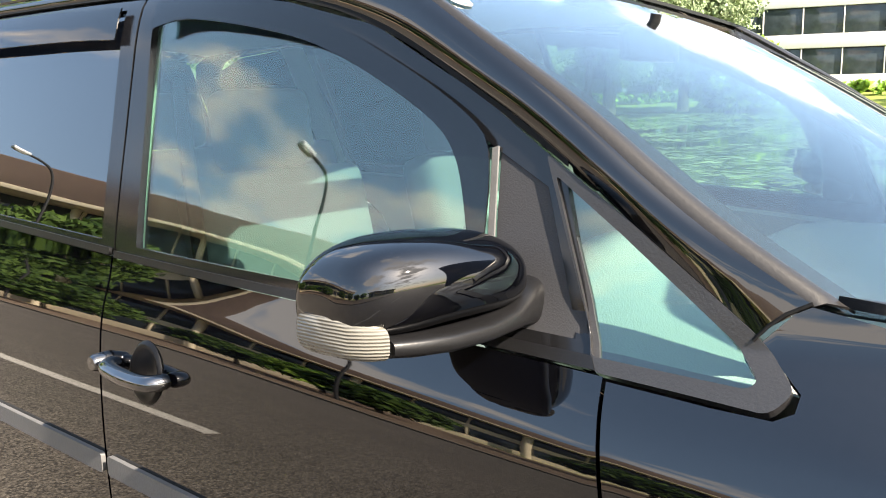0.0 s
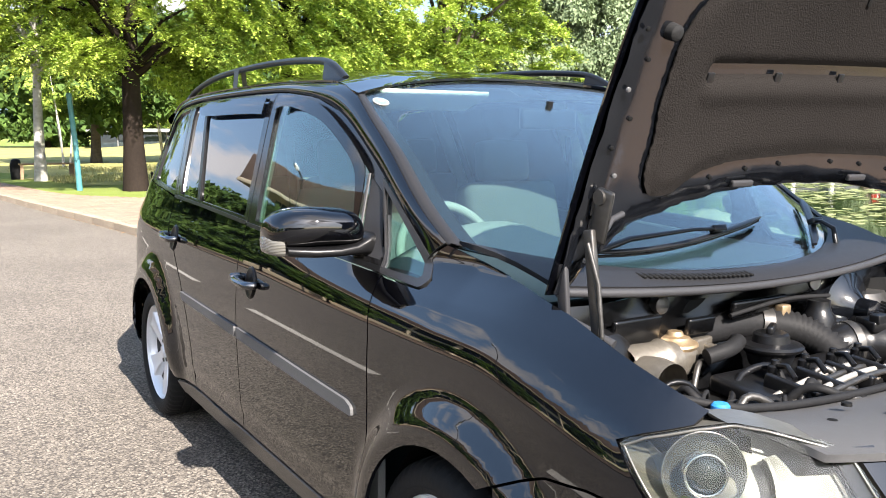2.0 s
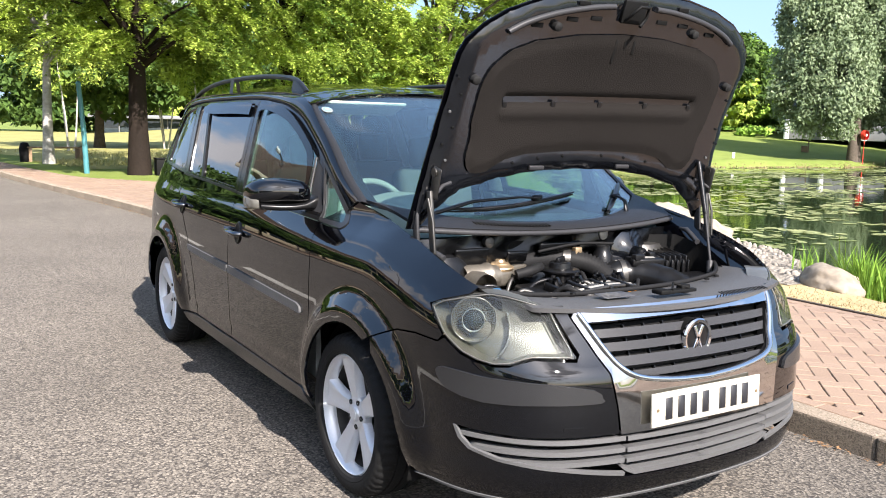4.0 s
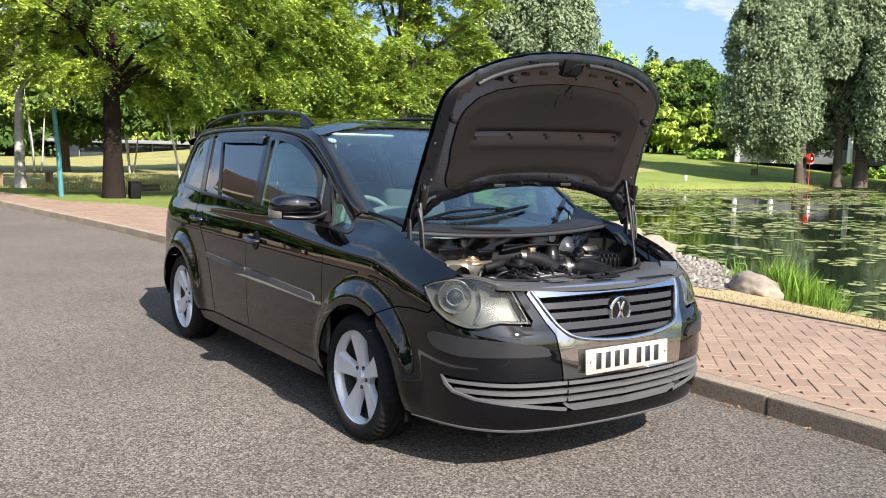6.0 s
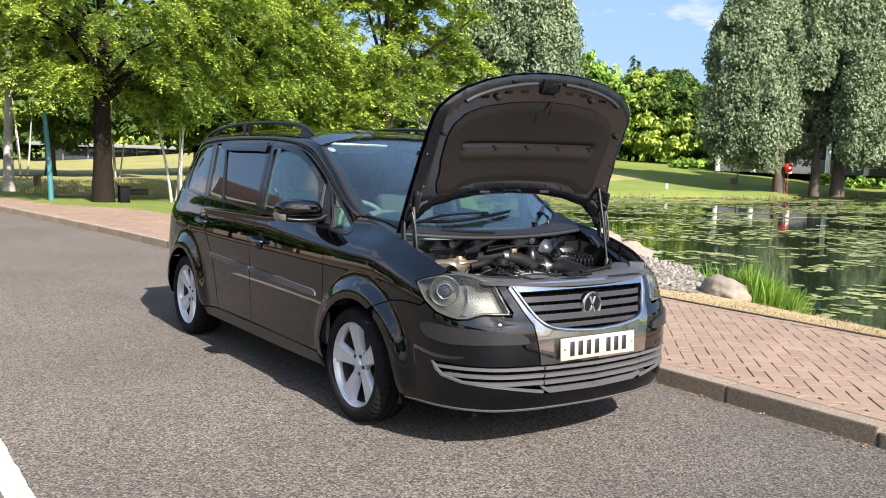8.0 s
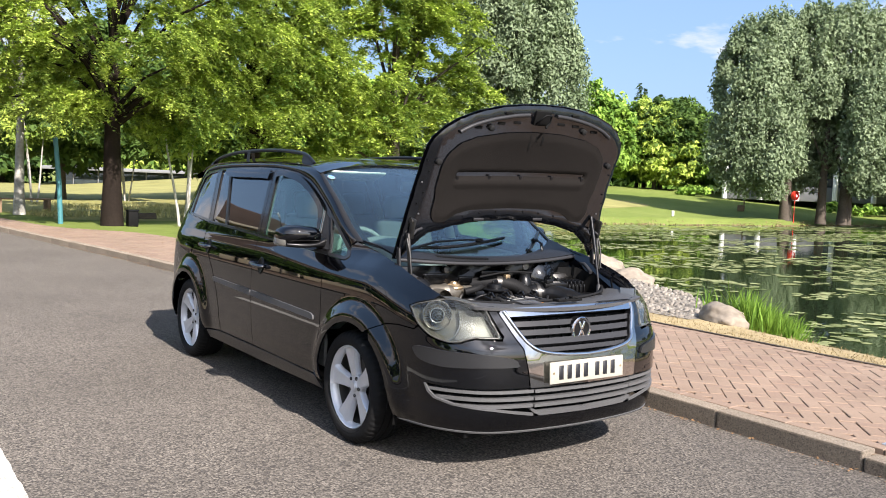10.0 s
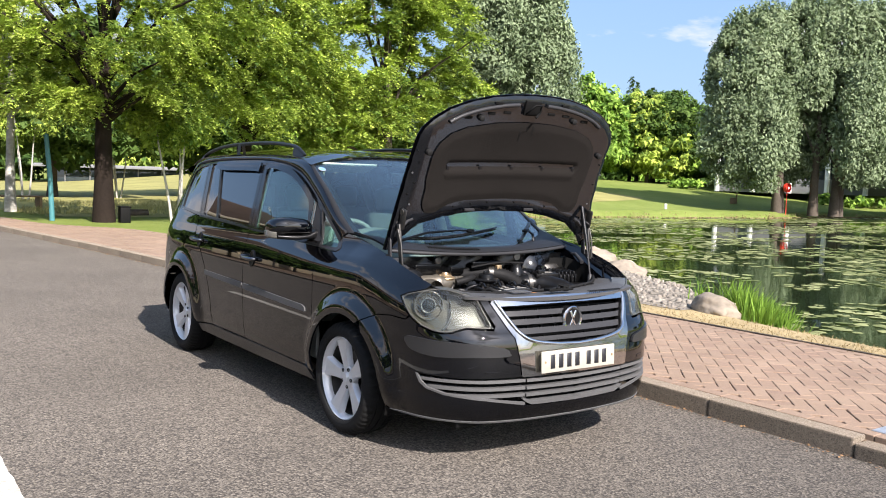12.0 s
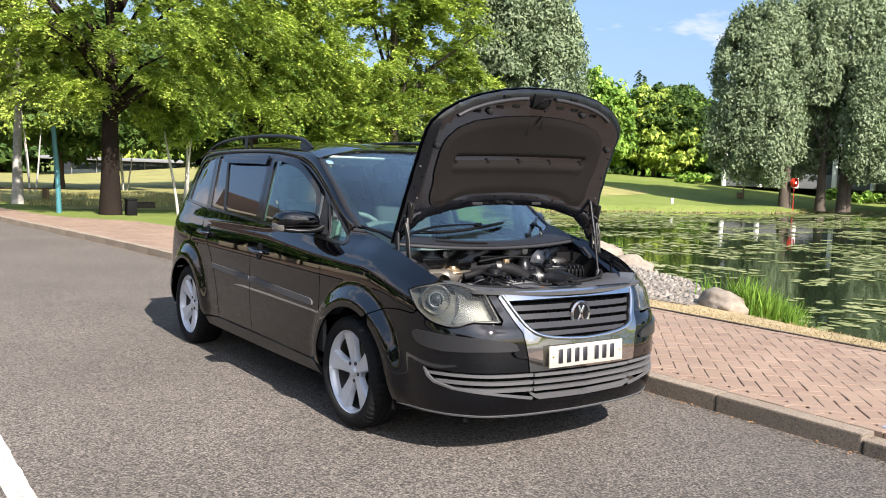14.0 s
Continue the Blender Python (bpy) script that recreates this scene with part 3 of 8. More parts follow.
def wrap(u, z):
    """A point of the right-hand body skin: u metres along the plan from the nose, at height z."""
    u = max(0.0, min(ARC[-1] - 1e-6, u))
    i = int(np.searchsorted(ARC, u, side="right")) - 1
    f = (u - ARC[i]) / (ARC[i + 1] - ARC[i])
    p = PLAN[i].lerp(PLAN[i + 1], f)
    def tangent(k):
        a, b = PLAN[max(0, k - 1)], PLAN[min(len(PLAN) - 1, k + 1)]
        return (b - a).normalized()
    t = tangent(i).lerp(tangent(i + 1), f).normalized()
    n = Vector((-t.y, t.x))          # towards the inside or outside, mended below
    if n.dot(Vector((0, 1.25)) - p) > 0 and abs(n.y) > 0.5 or n.x > 0:
        n = -n
    if u < 0.02:
        n = Vector((0, -1))
    if u > ARC[-1] - 0.02:
        n = Vector((0, 1))
    w = n.y * n.y
    w = w * w * (3 - 2 * w)
    d = (1 - w) * interp(SIDE_IN, z) + w * interp(FRONT_IN if n.y < 0 else REAR_IN, z)
    if p.y < 1.2:                     # the wing rolls over to the bonnet's edge; the cabin narrows to the windscreen
        ze = 1.054 + 0.155 * (p.y + 0.16 - math.sqrt((p.y + 0.16) ** 2 + 0.003))
        k = min(1, max(0, (z - ze + 0.17) / 0.18))
        fore = 1 if p.y < 0.05 else max(0, 1 - (p.y - 0.05) / 1.15) ** 1.6
        d += 0.088 * k ** 2.3 * fore * (1 - 0.9 * max(0, z - 1.12)) * (1 - w)
        if p.y < 0.3:                 # a soft crease along the wing's shoulder
            d -= 0.006 * math.exp(-((z - ze + 0.062) / 0.02) ** 2) * (1 - w) * min(1, (0.3 - p.y) / 0.2)
    if z > 1.0 and p.y > 2.2:
        d += 0.05 * min(1, (z - 1.0) / 0.5) * min(1.2, (p.y - 2.2) / 0.9) ** 2
    for centre in (1.53, 4.24):       # flared lips round the wheel arches
        k = min(1, max(0, (math.hypot(u - centre, z - 0.32) - 0.412) / 0.09))
        d -= 0.042 * (1 - k ** 1.25) ** 1.5 * min(1, max(0, (z - 0.22) / 0.15))
    q = p - n * d
    return Vector((q.x, q.y, z))


# ---- the ground: one sheet, with the pond's bed sunk into it ----
KERB = catmull([(1.36, -40), (1.34, -12), (1.325, -4), (1.325, 0), (1.30, 4), (1.17, 6.5), (0.97, 8.5), (0.72, 11.2), (0.40, 13.8), (0.05, 16.6), (-0.3, 20), (-0.8, 26), (-2.2, 40), (-8, 80)], 6)


def kerb_x(y):
    for a, b in zip(KERB, KERB[1:]):
        if a.y <= y <= b.y:
            return a.x + (b.x - a.x) * (y - a.y) / (b.y - a.y)
    return KERB[0].x if y < KERB[0].y else KERB[-1].x


BANK = [(-60, 5.2), (-8, 5.1), (-2, 5.2), (1.2, 5.2), (2.2, 5.9), (3.2, 6.8), (4.4, 7.6), (5.8, 8.2), (8, 9.1), (12, 11.0), (20, 15.5), (30, 22)]


def bank_x(y):
    """The pond's near edge."""
    return interp(BANK, y) + 0.12 * math.sin(y * 0.9) + 0.08 * math.sin(y * 2.3)


def bank_y(x):
    """The pond's far edge."""
    return 29.3 + 0.5 * math.sin(x * 0.25) + 0.25 * math.sin(x * 0.8)


def pond_depth(x, y):
    """Positive inside the pond: metres from its edge."""
    return min(x - bank_x(y), bank_y(x) - y, 66 + 1.2 * math.sin(y * 0.3) - x, y + 46)


def ground_z(x, y):
    if x < kerb_x(y) + 0.9 and x > -26:
        return -0.06
    d = pond_depth(x, y)
    base = 0.085
    if x > 3.6:
        base += 0.02 * math.sin(x * 0.7 + y * 0.4)
    if x > 40:
        base = 0.05
    far = max(0, y - 33, x - 66) if x > 14 else 0
    base += min(2.0, 0.085 * far) * min(1, max(0, (x - 14) / 20))
    if d < -0.8:
        return base
    if d < 0:
        t = (d + 0.8) / 0.8
        t = t * t * (3 - 2 * t)
        return base * (1 - t) + t * -0.42
    return -0.42 - min(1.0, d * 0.4)


gx = sorted({*[round(-9.6 + 0.4 * k, 3) for k in range(60)], *[round(14.5 + 1.2 * k, 2) for k in range(52)], *[-9.25, -9.15], *[78 + 6 * k for k in range(12)], *[-12 - 5 * k for k in range(16)], 180, 300, 700, -120, -200, -400, -700})
gy = sorted({*[round(-12 + 0.4 * k, 3) for k in range(88)], *[round(23.5 + 0.7 * k, 2) for k in range(30)], *[45 + 4 * k for k in range(16)], *[-14 - 3 * k for k in range(22)], 130, 180, 300, 700, -100, -200, -400, -700})
g_rows = [[Vector((x, y, ground_z(x, y))) for x in gx] for y in gy]


def grass_material():
    m, n, l, b = material("lawn")
    geo = n.new("ShaderNodeNewGeometry")
    big, fine, mid = n.new("ShaderNodeTexNoise"), n.new("ShaderNodeTexNoise"), n.new("ShaderNodeTexNoise")
    for k, s, d in ((big, 0.12, 4), (mid, 1.6, 5), (fine, 28, 4)):
        k.inputs["Scale"].default_value, k.inputs["Detail"].default_value = s, d
        l.new(geo.outputs["Position"], k.inputs["Vector"])
    ramp = n.new("ShaderNodeValToRGB")
    e = ramp.color_ramp.elements
    e[0].position, e[0].color = 0.3, (0.115, 0.165, 0.032, 1)
    e[1].position, e[1].color = 0.72, (0.24, 0.275, 0.078, 1)
    s1 = n.new("ShaderNodeMath")
    s1.operation = "MULTIPLY_ADD"
    s1.inputs[1].default_value = 0.5
    s2 = n.new("ShaderNodeMath")
    s2.operation = "MULTIPLY_ADD"
    s2.inputs[1].default_value = 0.3
    s3 = n.new("ShaderNodeMath")
    s3.operation = "MULTIPLY"
    s3.inputs[1].default_value = 0.2
    l.new(fine.outputs["Fac"], s3.inputs[0])
    l.new(mid.outputs["Fac"], s2.inputs[0])
    l.new(s3.outputs[0], s2.inputs[2])
    l.new(big.outputs["Fac"], s1.inputs[0])
    l.new(s2.outputs[0], s1.inputs[2])
    l.new(s1.outputs[0], ramp.inputs["Fac"])
    l.new(ramp.outputs["Color"], b.inputs["Base Color"])
    b.inputs["Roughness"].default_value = 0.9
    b.inputs["Specular IOR Level"].default_value = 0.1
    bp = n.new("ShaderNodeBump")
    bp.inputs["Strength"].default_value, bp.inputs["Distance"].default_value = 0.8, 0.05
    l.new(fine.outputs["Fac"], bp.inputs["Height"])
    l.new(bp.outputs["Normal"], b.inputs["Normal"])
    return m


def water_material():
    m, n, l, b = material("pond_water")
    b.inputs["Base Color"].default_value = (0.012, 0.02, 0.009, 1)
    b.inputs["Roughness"].default_value = 0.03
    b.inputs["IOR"].default_value = 1.33
    b.inputs["Specular IOR Level"].default_value = 0.5
    geo, nz, mp = n.new("ShaderNodeNewGeometry"), n.new("ShaderNodeTexNoise"), n.new("ShaderNodeMapping")
    mp.inputs["Scale"].default_value = (1.2, 2.2, 1)
    nz.inputs["Scale"].default_value, nz.inputs["Detail"].default_value = 1.5, 4
    bp = n.new("ShaderNodeBump")
    bp.inputs["Strength"].default_value, bp.inputs["Distance"].default_value = 0.12, 0.02
    l.new(geo.outputs["Position"], mp.inputs["Vector"])
    l.new(mp.outputs["Vector"], nz.inputs["Vector"])
    l.new(nz.outputs["Fac"], bp.inputs["Height"])
    l.new(bp.outputs["Normal"], b.inputs["Normal"])
    return m


GRASS = grass_material()
ground = link_mesh("ground", loft_bm(g_rows), GRASS)
tagged(ground, "green mown park lawn sloping down to the pond", "ground", kind="structure")
water = link_mesh("water", loft_bm([[Vector((x, y, -0.30)) for x in (4.5, 30, 70)] for y in (-50, -10, 33)]), water_material())
tagged(water, "dark still pond water with floating lily pads", "water", kind="structure")

# the road, and the far side's kerb and pavement
ry = [-60 + 1.0 * k for k in range(131)]
road = link_mesh("road", loft_bm([[Vector((x, y, 0)) for x in (-9, -7.2, -5.4, -3.6, -2, -0.6, 0.3, kerb_x(y) * 0.5 + 0.3, kerb_x(y) + 0.02)] for y in ry], thick=0.05), ASPHALT)
tagged(road, "worn grey-brown asphalt road with pale chippings", "road", kind="structure")


def slab(name, x0, x1, y0, y1, z0, z1, mat, bevel=0.0):
    return link_mesh(name, box_bm((x1 - x0, y1 - y0, z1 - z0), ((x0 + x1) / 2, (y0 + y1) / 2, (z0 + z1) / 2), bevel), mat, smooth=False)


def dash(y0, y1):
    """A painted stroke with slightly ragged ends and edges."""
    bm = bmesh.new()
    n = int((y1 - y0) / 0.08)
    rows = []
    for k in range(n + 1):
        y = y0 + (y1 - y0) * k / n
        a, c = random.uniform(-0.004, 0.004), random.uniform(-0.004, 0.004)
        rows.append([bm.verts.new((-2.625 + a, y, 0.004)), bm.verts.new((-2.515 + c, y, 0.004))])
    for a, c in zip(rows, rows[1:]):
        bm.faces.new((a[0], a[1], c[1], c[0]))
    thicken(bm, 0.004)
    ob = link_mesh("line_marking", bm, LINE_PAINT, smooth=False)
    return tagged(ob, "white painted centre line stroke on the asphalt", "road marking", "centre line strokes", "structure")


for y0, y1 in ((-6.4, -3.6), (-1.9, 1.0), (3.2, 5.8), (7.6, 10.2), (12.2, 14.8), (16.8, 19.4)):
    dash(y0, y1)

# bedding under the near pavement and the gravel margin of the pond
PAVE = [(-60, 3.72), (10.5, 3.72), (13.0, 3.0), (16.0, 2.5), (16.9, 1.98), (18.0, 1.2), (20.0, 0.75), (24.0, 0.3), (30.0, -0.2)]


def pave_x(y):
    """The back edge of the near pavement."""
    return interp(PAVE, y)


bed_rows = [[Vector((kerb_x(y) + 0.10 + (pave_x(y) - kerb_x(y) - 0.1) * f, y, 0.1085 if f else 0.08)) for f in (0, 0.3, 0.6, 1.0)] for y in [-30 + 0.5 * k for k in range(112)]]
paving_bed = link_mesh("pavement", loft_bm(bed_rows, thick=0.03), JOINT_SAND)
tagged(paving_bed, "pinkish block pavement laid in a herringbone beside the road", "pavement", kind="structure")
far_pavement = slab("pavement_far_side", -27, -9.25, -60, 70, -0.05, 0.11, JOINT_SAND)
tagged(far_pavement, "brown pavement along the other side of the road", "pavement", kind="structure")
far_kerb = slab("kerb_far_side", -9.25, -9.0, -60, 70, -0.05, 0.11, CONCRETE, 0.01)
tagged(far_kerb, "grey concrete kerb along the other side of the road", "kerb", kind="structure")

edge_rows = [[Vector((pave_x(y) + d, y, z)) for d, z in ((0.012, 0.09), (0.012, 0.122), (0.05, 0.122), (0.05, 0.09))] for y in [-20 + 0.5 * k for k in range(66)]]
edging_board = link_mesh("pavement_edging", loft_bm(edge_rows), plain("dark_edging", (0.05, 0.036, 0.027), 0.85, 0, 0.3, 30, 0.6), smooth=False)
tagged(edging_board, "dark timber edging along the back of the pavement", "edging", kind="structure")
verge = link_mesh("verge", loft_bm([[Vector((x, y, ground_z(x, y) + 0.012)) for x in [3.76 + (1.15 + 0.15 * math.sin(1.7 * y)) * k / 6 for k in range(7)]] for y in [-20 + 0.4 * k for k in range(80)]]), plain("dry_turf", (0.33, 0.255, 0.13), 0.95, 0, 0.35, 35, 1.2))
tagged(verge, "dry straw-coloured grass verge behind the pavement", "verge", kind="structure")
margin = link_mesh("gravel_margin", loft_bm([[Vector((x, y, ground_z(x, y) + 0.018)) for x in [4.5 + (bank_x(y) + 0.3 - 4.5) * k / 10 for k in range(11)]] for y in [2.0 + 0.25 * k for k in range(30)]]), GRAVEL_BED)
tagged(margin, "pale gravel margin sloping into the pond", "gravel", kind="structure")
meadow_rows = []
for k in range(60):
    y = 21.8 + 1.2 * k
    x0, x1 = kerb_x(y) + 2.2 + 0.3 * math.sin(1.3 * k), (min(22, bank_x(y) - 1.4) if y < 31 else 22 + min(24, (y - 31) * 3)) + 0.4 * math.sin(0.9 * k)
    meadow_rows.append([Vector((x0 + (x1 - x0) * i / 14, y, ground_z(x0 + (x1 - x0) * i / 14, y) + 0.015)) for i in range(15)])
meadow_ground = link_mesh("meadow_ground", loft_bm(meadow_rows), plain("meadow_turf", (0.27, 0.255, 0.095), 0.95, 0, 0.35, 22, 1.2, big=0.5, spec=0.1))
tagged(meadow_ground, "pale dry meadow turf beyond the near trees", "meadow", kind="structure")


# ---- the car: nose towards -y, front axle at y = 0 ----
car = thing("car", "black people carrier, bonnet propped open, parked beside the kerb", "car")
S = 1.591                                  # u of the flank at y = 0


def flank(pts):
    return [(y + S, z) for y, z in pts]


def arch(cu, cz, r, a0, a1, n=14):
    return [(cu + r * math.cos(radians(a0 + (a1 - a0) * k / n)), cz + r * math.sin(radians(a0 + (a1 - a0) * k / n))) for k in range(n + 1)]


FA, RA, AR = 1.53, 4.24, 0.375             # wheel arches: middle (u), radius
ROOF_LINE = [(0.745, 1.505), (0.86, 1.532), (1.0, 1.553), (1.5, 1.573), (2.0, 1.576), (2.6, 1.568), (2.95, 1.545), (3.12, 1.49)]
A_LINE = [(0.180, 1.118), (0.325, 1.205), (0.503, 1.336), (0.642, 1.423), (0.770, 1.500)]
FRAME_LINE = [(0.238, 1.078), (0.48, 1.258), (0.62, 1.345), (0.83, 1.453), (1.07, 1.512), (1.45, 1.545), (2.0, 1.549), (2.5, 1.54), (2.85, 1.515), (2.98, 1.47), (3.02, 1.38)]

DOOR_F = flank([(0.364, 0.312), (1.352, 0.325), (1.358, 0.5), (1.372, 0.72), (1.382, 0.92), (1.385, 1.058), (0.88, 1.042), (0.390, 1.018), (0.357, 0.86), (0.347, 0.70), (0.352, 0.45)])
DOOR_R = flank([(1.358, 0.325), (1.96, 0.325), (1.985, 0.50), (2.03, 0.62), (2.12, 0.76), (2.24, 0.875), (2.37, 0.955), (2.41, 1.02), (2.405, 1.098), (1.9, 1.083), (1.391, 1.06), (1.388, 0.92), (1.378, 0.72), (1.364, 0.5)])
FENDER = [(S + 0.358, 0.312), (S + 0.346, 0.45), (S + 0.341, 0.70), (S + 0.351, 0.86), (S + 0.384, 1.014), (S + 0.26, 1.008), (S + 0.195, 1.007), (S + 0.176, 1.016), (S + 0.175, 1.032), (S + 0.228, 1.072), (S + 0.187, 1.117), (S + 0.03, 1.088), (1.50, 1.066), (1.435, 1.054), (1.30, 1.022), (1.17, 0.985), (1.044, 0.948), (0.92, 0.908),
          (0.94, 0.888), (1.02, 0.868), (1.068, 0.848), (0.992, 0.756), (1.01, 0.737), (1.118, 0.744), (1.22, 0.735), (1.275, 0.715), (1.33, 0.69)] + arch(FA, 0.32, AR, 121, -1, 16)[1:] + [(FA + 0.372, 0.295)]
BUMPER = [(1.328, 0.684), (1.275, 0.709), (1.22, 0.729), (1.118, 0.738), (1.01, 0.731), (0.983, 0.748), (0.917, 0.705), (0.86, 0.687), (0.805, 0.678), (0.75, 0.682), (0.715, 0.694), (0.672, 0.704), (0.518, 0.697),
          (0.505, 0.72), (0.603, 0.862), (0.545, 0.862), (0.525, 0.826), (0.475, 0.755), (0.412, 0.66), (0.388, 0.56), (0.376, 0.468), (0.7, 0.466), (0.935, 0.474), (0.915, 0.43), (0.877, 0.40), (0.777, 0.374), (0.56, 0.352), (0.34, 0.318), (0.2, 0.312), (0.0, 0.312),
          (0.0, 0.235), (0.3, 0.235), (0.6, 0.238), (0.84, 0.243), (1.05, 0.245), (1.15, 0.25)] + arch(FA, 0.32, AR, 190, 124, 9)
QUARTER = flank([(2.413, 1.098), (2.418, 1.02), (2.378, 0.947), (2.246, 0.868), (2.127, 0.753), (2.04, 0.62), (1.995, 0.50), (1.97, 0.325), (2.25, 0.30)]) + [p for p in arch(RA, 0.32, AR, 178, 0, 20)] + [(RA + 0.40, 0.30), (4.95, 0.30), (4.95, 0.55), (4.78, 0.9), (4.72, 1.15), (4.55, 1.142), (4.3, 1.125), (4.1, 1.108)]
SILL = flank([(0.36, 0.306), (1.1, 0.315), (1.97, 0.318), (2.22, 0.29), (2.22, 0.235), (1.2, 0.232), (0.34, 0.235)])
A_FINE = [tuple(p) for p in catmull(A_LINE + ROOF_LINE[1:4], 6)]
TAIL_PILLAR = flank([(3.02, 1.38), (3.12, 1.49), (3.16, 1.42), (3.15, 1.28), (3.13, 1.15), (3.02, 1.148), (3.03, 1.28)])
D_UP = flank([(0.41, 1.022), (0.88, 1.045), (1.385, 1.062), (1.41, 1.25), (1.452, 1.541), (1.07, 1.508), (0.83, 1.449), (0.62, 1.341), (0.487, 1.253)])
D_UP_IN = flank([(0.44, 1.05), (0.88, 1.07), (1.322, 1.083), (1.352, 1.25), (1.402, 1.5), (1.06, 1.473), (0.83, 1.408), (0.66, 1.315), (0.505, 1.228)])
R_UP = flank([(1.391, 1.064), (1.9, 1.085), (2.405, 1.10), (2.455, 1.25), (2.56, 1.534), (2.0, 1.545), (1.459, 1.541), (1.416, 1.25)])
R_UP_IN = flank([(1.437, 1.088), (1.9, 1.105), (2.345, 1.12), (2.40, 1.28), (2.49, 1.512), (2.0, 1.522), (1.505, 1.518), (1.466, 1.28)])
Q_UP = flank([(2.411, 1.104), (2.7, 1.126), (3.01, 1.146), (3.02, 1.35), (2.97, 1.465), (2.84, 1.508), (2.566, 1.532), (2.462, 1.25)])
Q_UP_IN = flank([(2.445, 1.13), (2.7, 1.145), (2.93, 1.16), (2.965, 1.33), (2.925, 1.445), (2.8, 1.483), (2.595, 1.505), (2.49, 1.25)])
GLASS_F = flank([(0.555, 1.04), (1.345, 1.067), (1.42, 1.51), (1.06, 1.485), (0.83, 1.42), (0.7, 1.345), (0.575, 1.265)])
SAIL = flank([(0.40, 1.03), (0.56, 1.045), (0.582, 1.275), (0.487, 1.238)])
QW_FRAME = chamfer(flank([(0.20, 1.012), (0.405, 1.022), (0.512, 1.272), (0.405, 1.204), (0.236, 1.084), (0.180, 1.034)]), 0.012)
QW_GLASS = chamfer(flank([(0.229, 1.030), (0.411, 1.037), (0.494, 1.244), (0.397, 1.177), (0.257, 1.073), (0.219, 1.038)]), 0.008)

def spread_along(line, n):
    """n + 1 points at even steps along a smooth open line."""
    pts = catmull(line, 8)
    acc = [0.0]
    for a, b in zip(pts, pts[1:]):
        acc.append(acc[-1] + (b - a).length)
    out = []
    for k in range(n + 1):
        at = acc[-1] * k / n
        i = min(int(np.searchsorted(acc, at, side="right")) - 1, len(pts) - 2)
        out.append(pts[i].lerp(pts[i + 1], (at - acc[i]) / max(1e-9, acc[i + 1] - acc[i])))
    return out


def pillar_bm(mirror):
    """The windscreen pillar and roof edge: one band, rounded across between the door frame and the glass."""
    n = 90
    low, high = spread_along(flank(FRAME_LINE), n), spread_along(flank(A_LINE + ROOF_LINE[1:]), n)
    band = []
    for j in range(11):
        f = j / 10
        row = []
        for k, (a, b) in enumerate(zip(low, high)):
            q = a.lerp(b, f)
            swell = 0.013 * math.sin(math.pi * f) ** 0.7 * min(1, k / 8, (n - k) / 12)
            row.append(wrap(q.x, q.y) + Vector((-0.9, 0, 0.43)) * swell)
        band.append(row)
    bm = loft_bm(band)
    if mirror:
        for v in bm.verts:
            v.co.x = -v.co.x
    bm.normal_update()
    if sum(f.normal.x * (1 if mirror else -1) * f.calc_area() for f in bm.faces) < 0:
        bmesh.ops.reverse_faces(bm, faces=bm.faces[:])
    return thicken(bm, 0.012)


# windscreen, black-edged
def screen_point(s, t):
    y, z = A_CURVE(t)
    e = wrap(y + S, z)
    c = Vector((0, -0.158 + 1.078 * t, 1.028 + 0.545 * t + 0.03 * math.sin(math.pi * t)))
    k = 1 - abs(s) ** 2.4
    return Vector((-e.x * s, e.y + (c.y - e.y) * k, e.z + (c.z - e.z) * k))


def A_CURVE(t):
    f = max(0.0, min(1.0, t)) * 24
    i = min(int(f), 23)
    return tuple(Vector(A_FINE[i]).lerp(Vector(A_FINE[i + 1]), f - i))


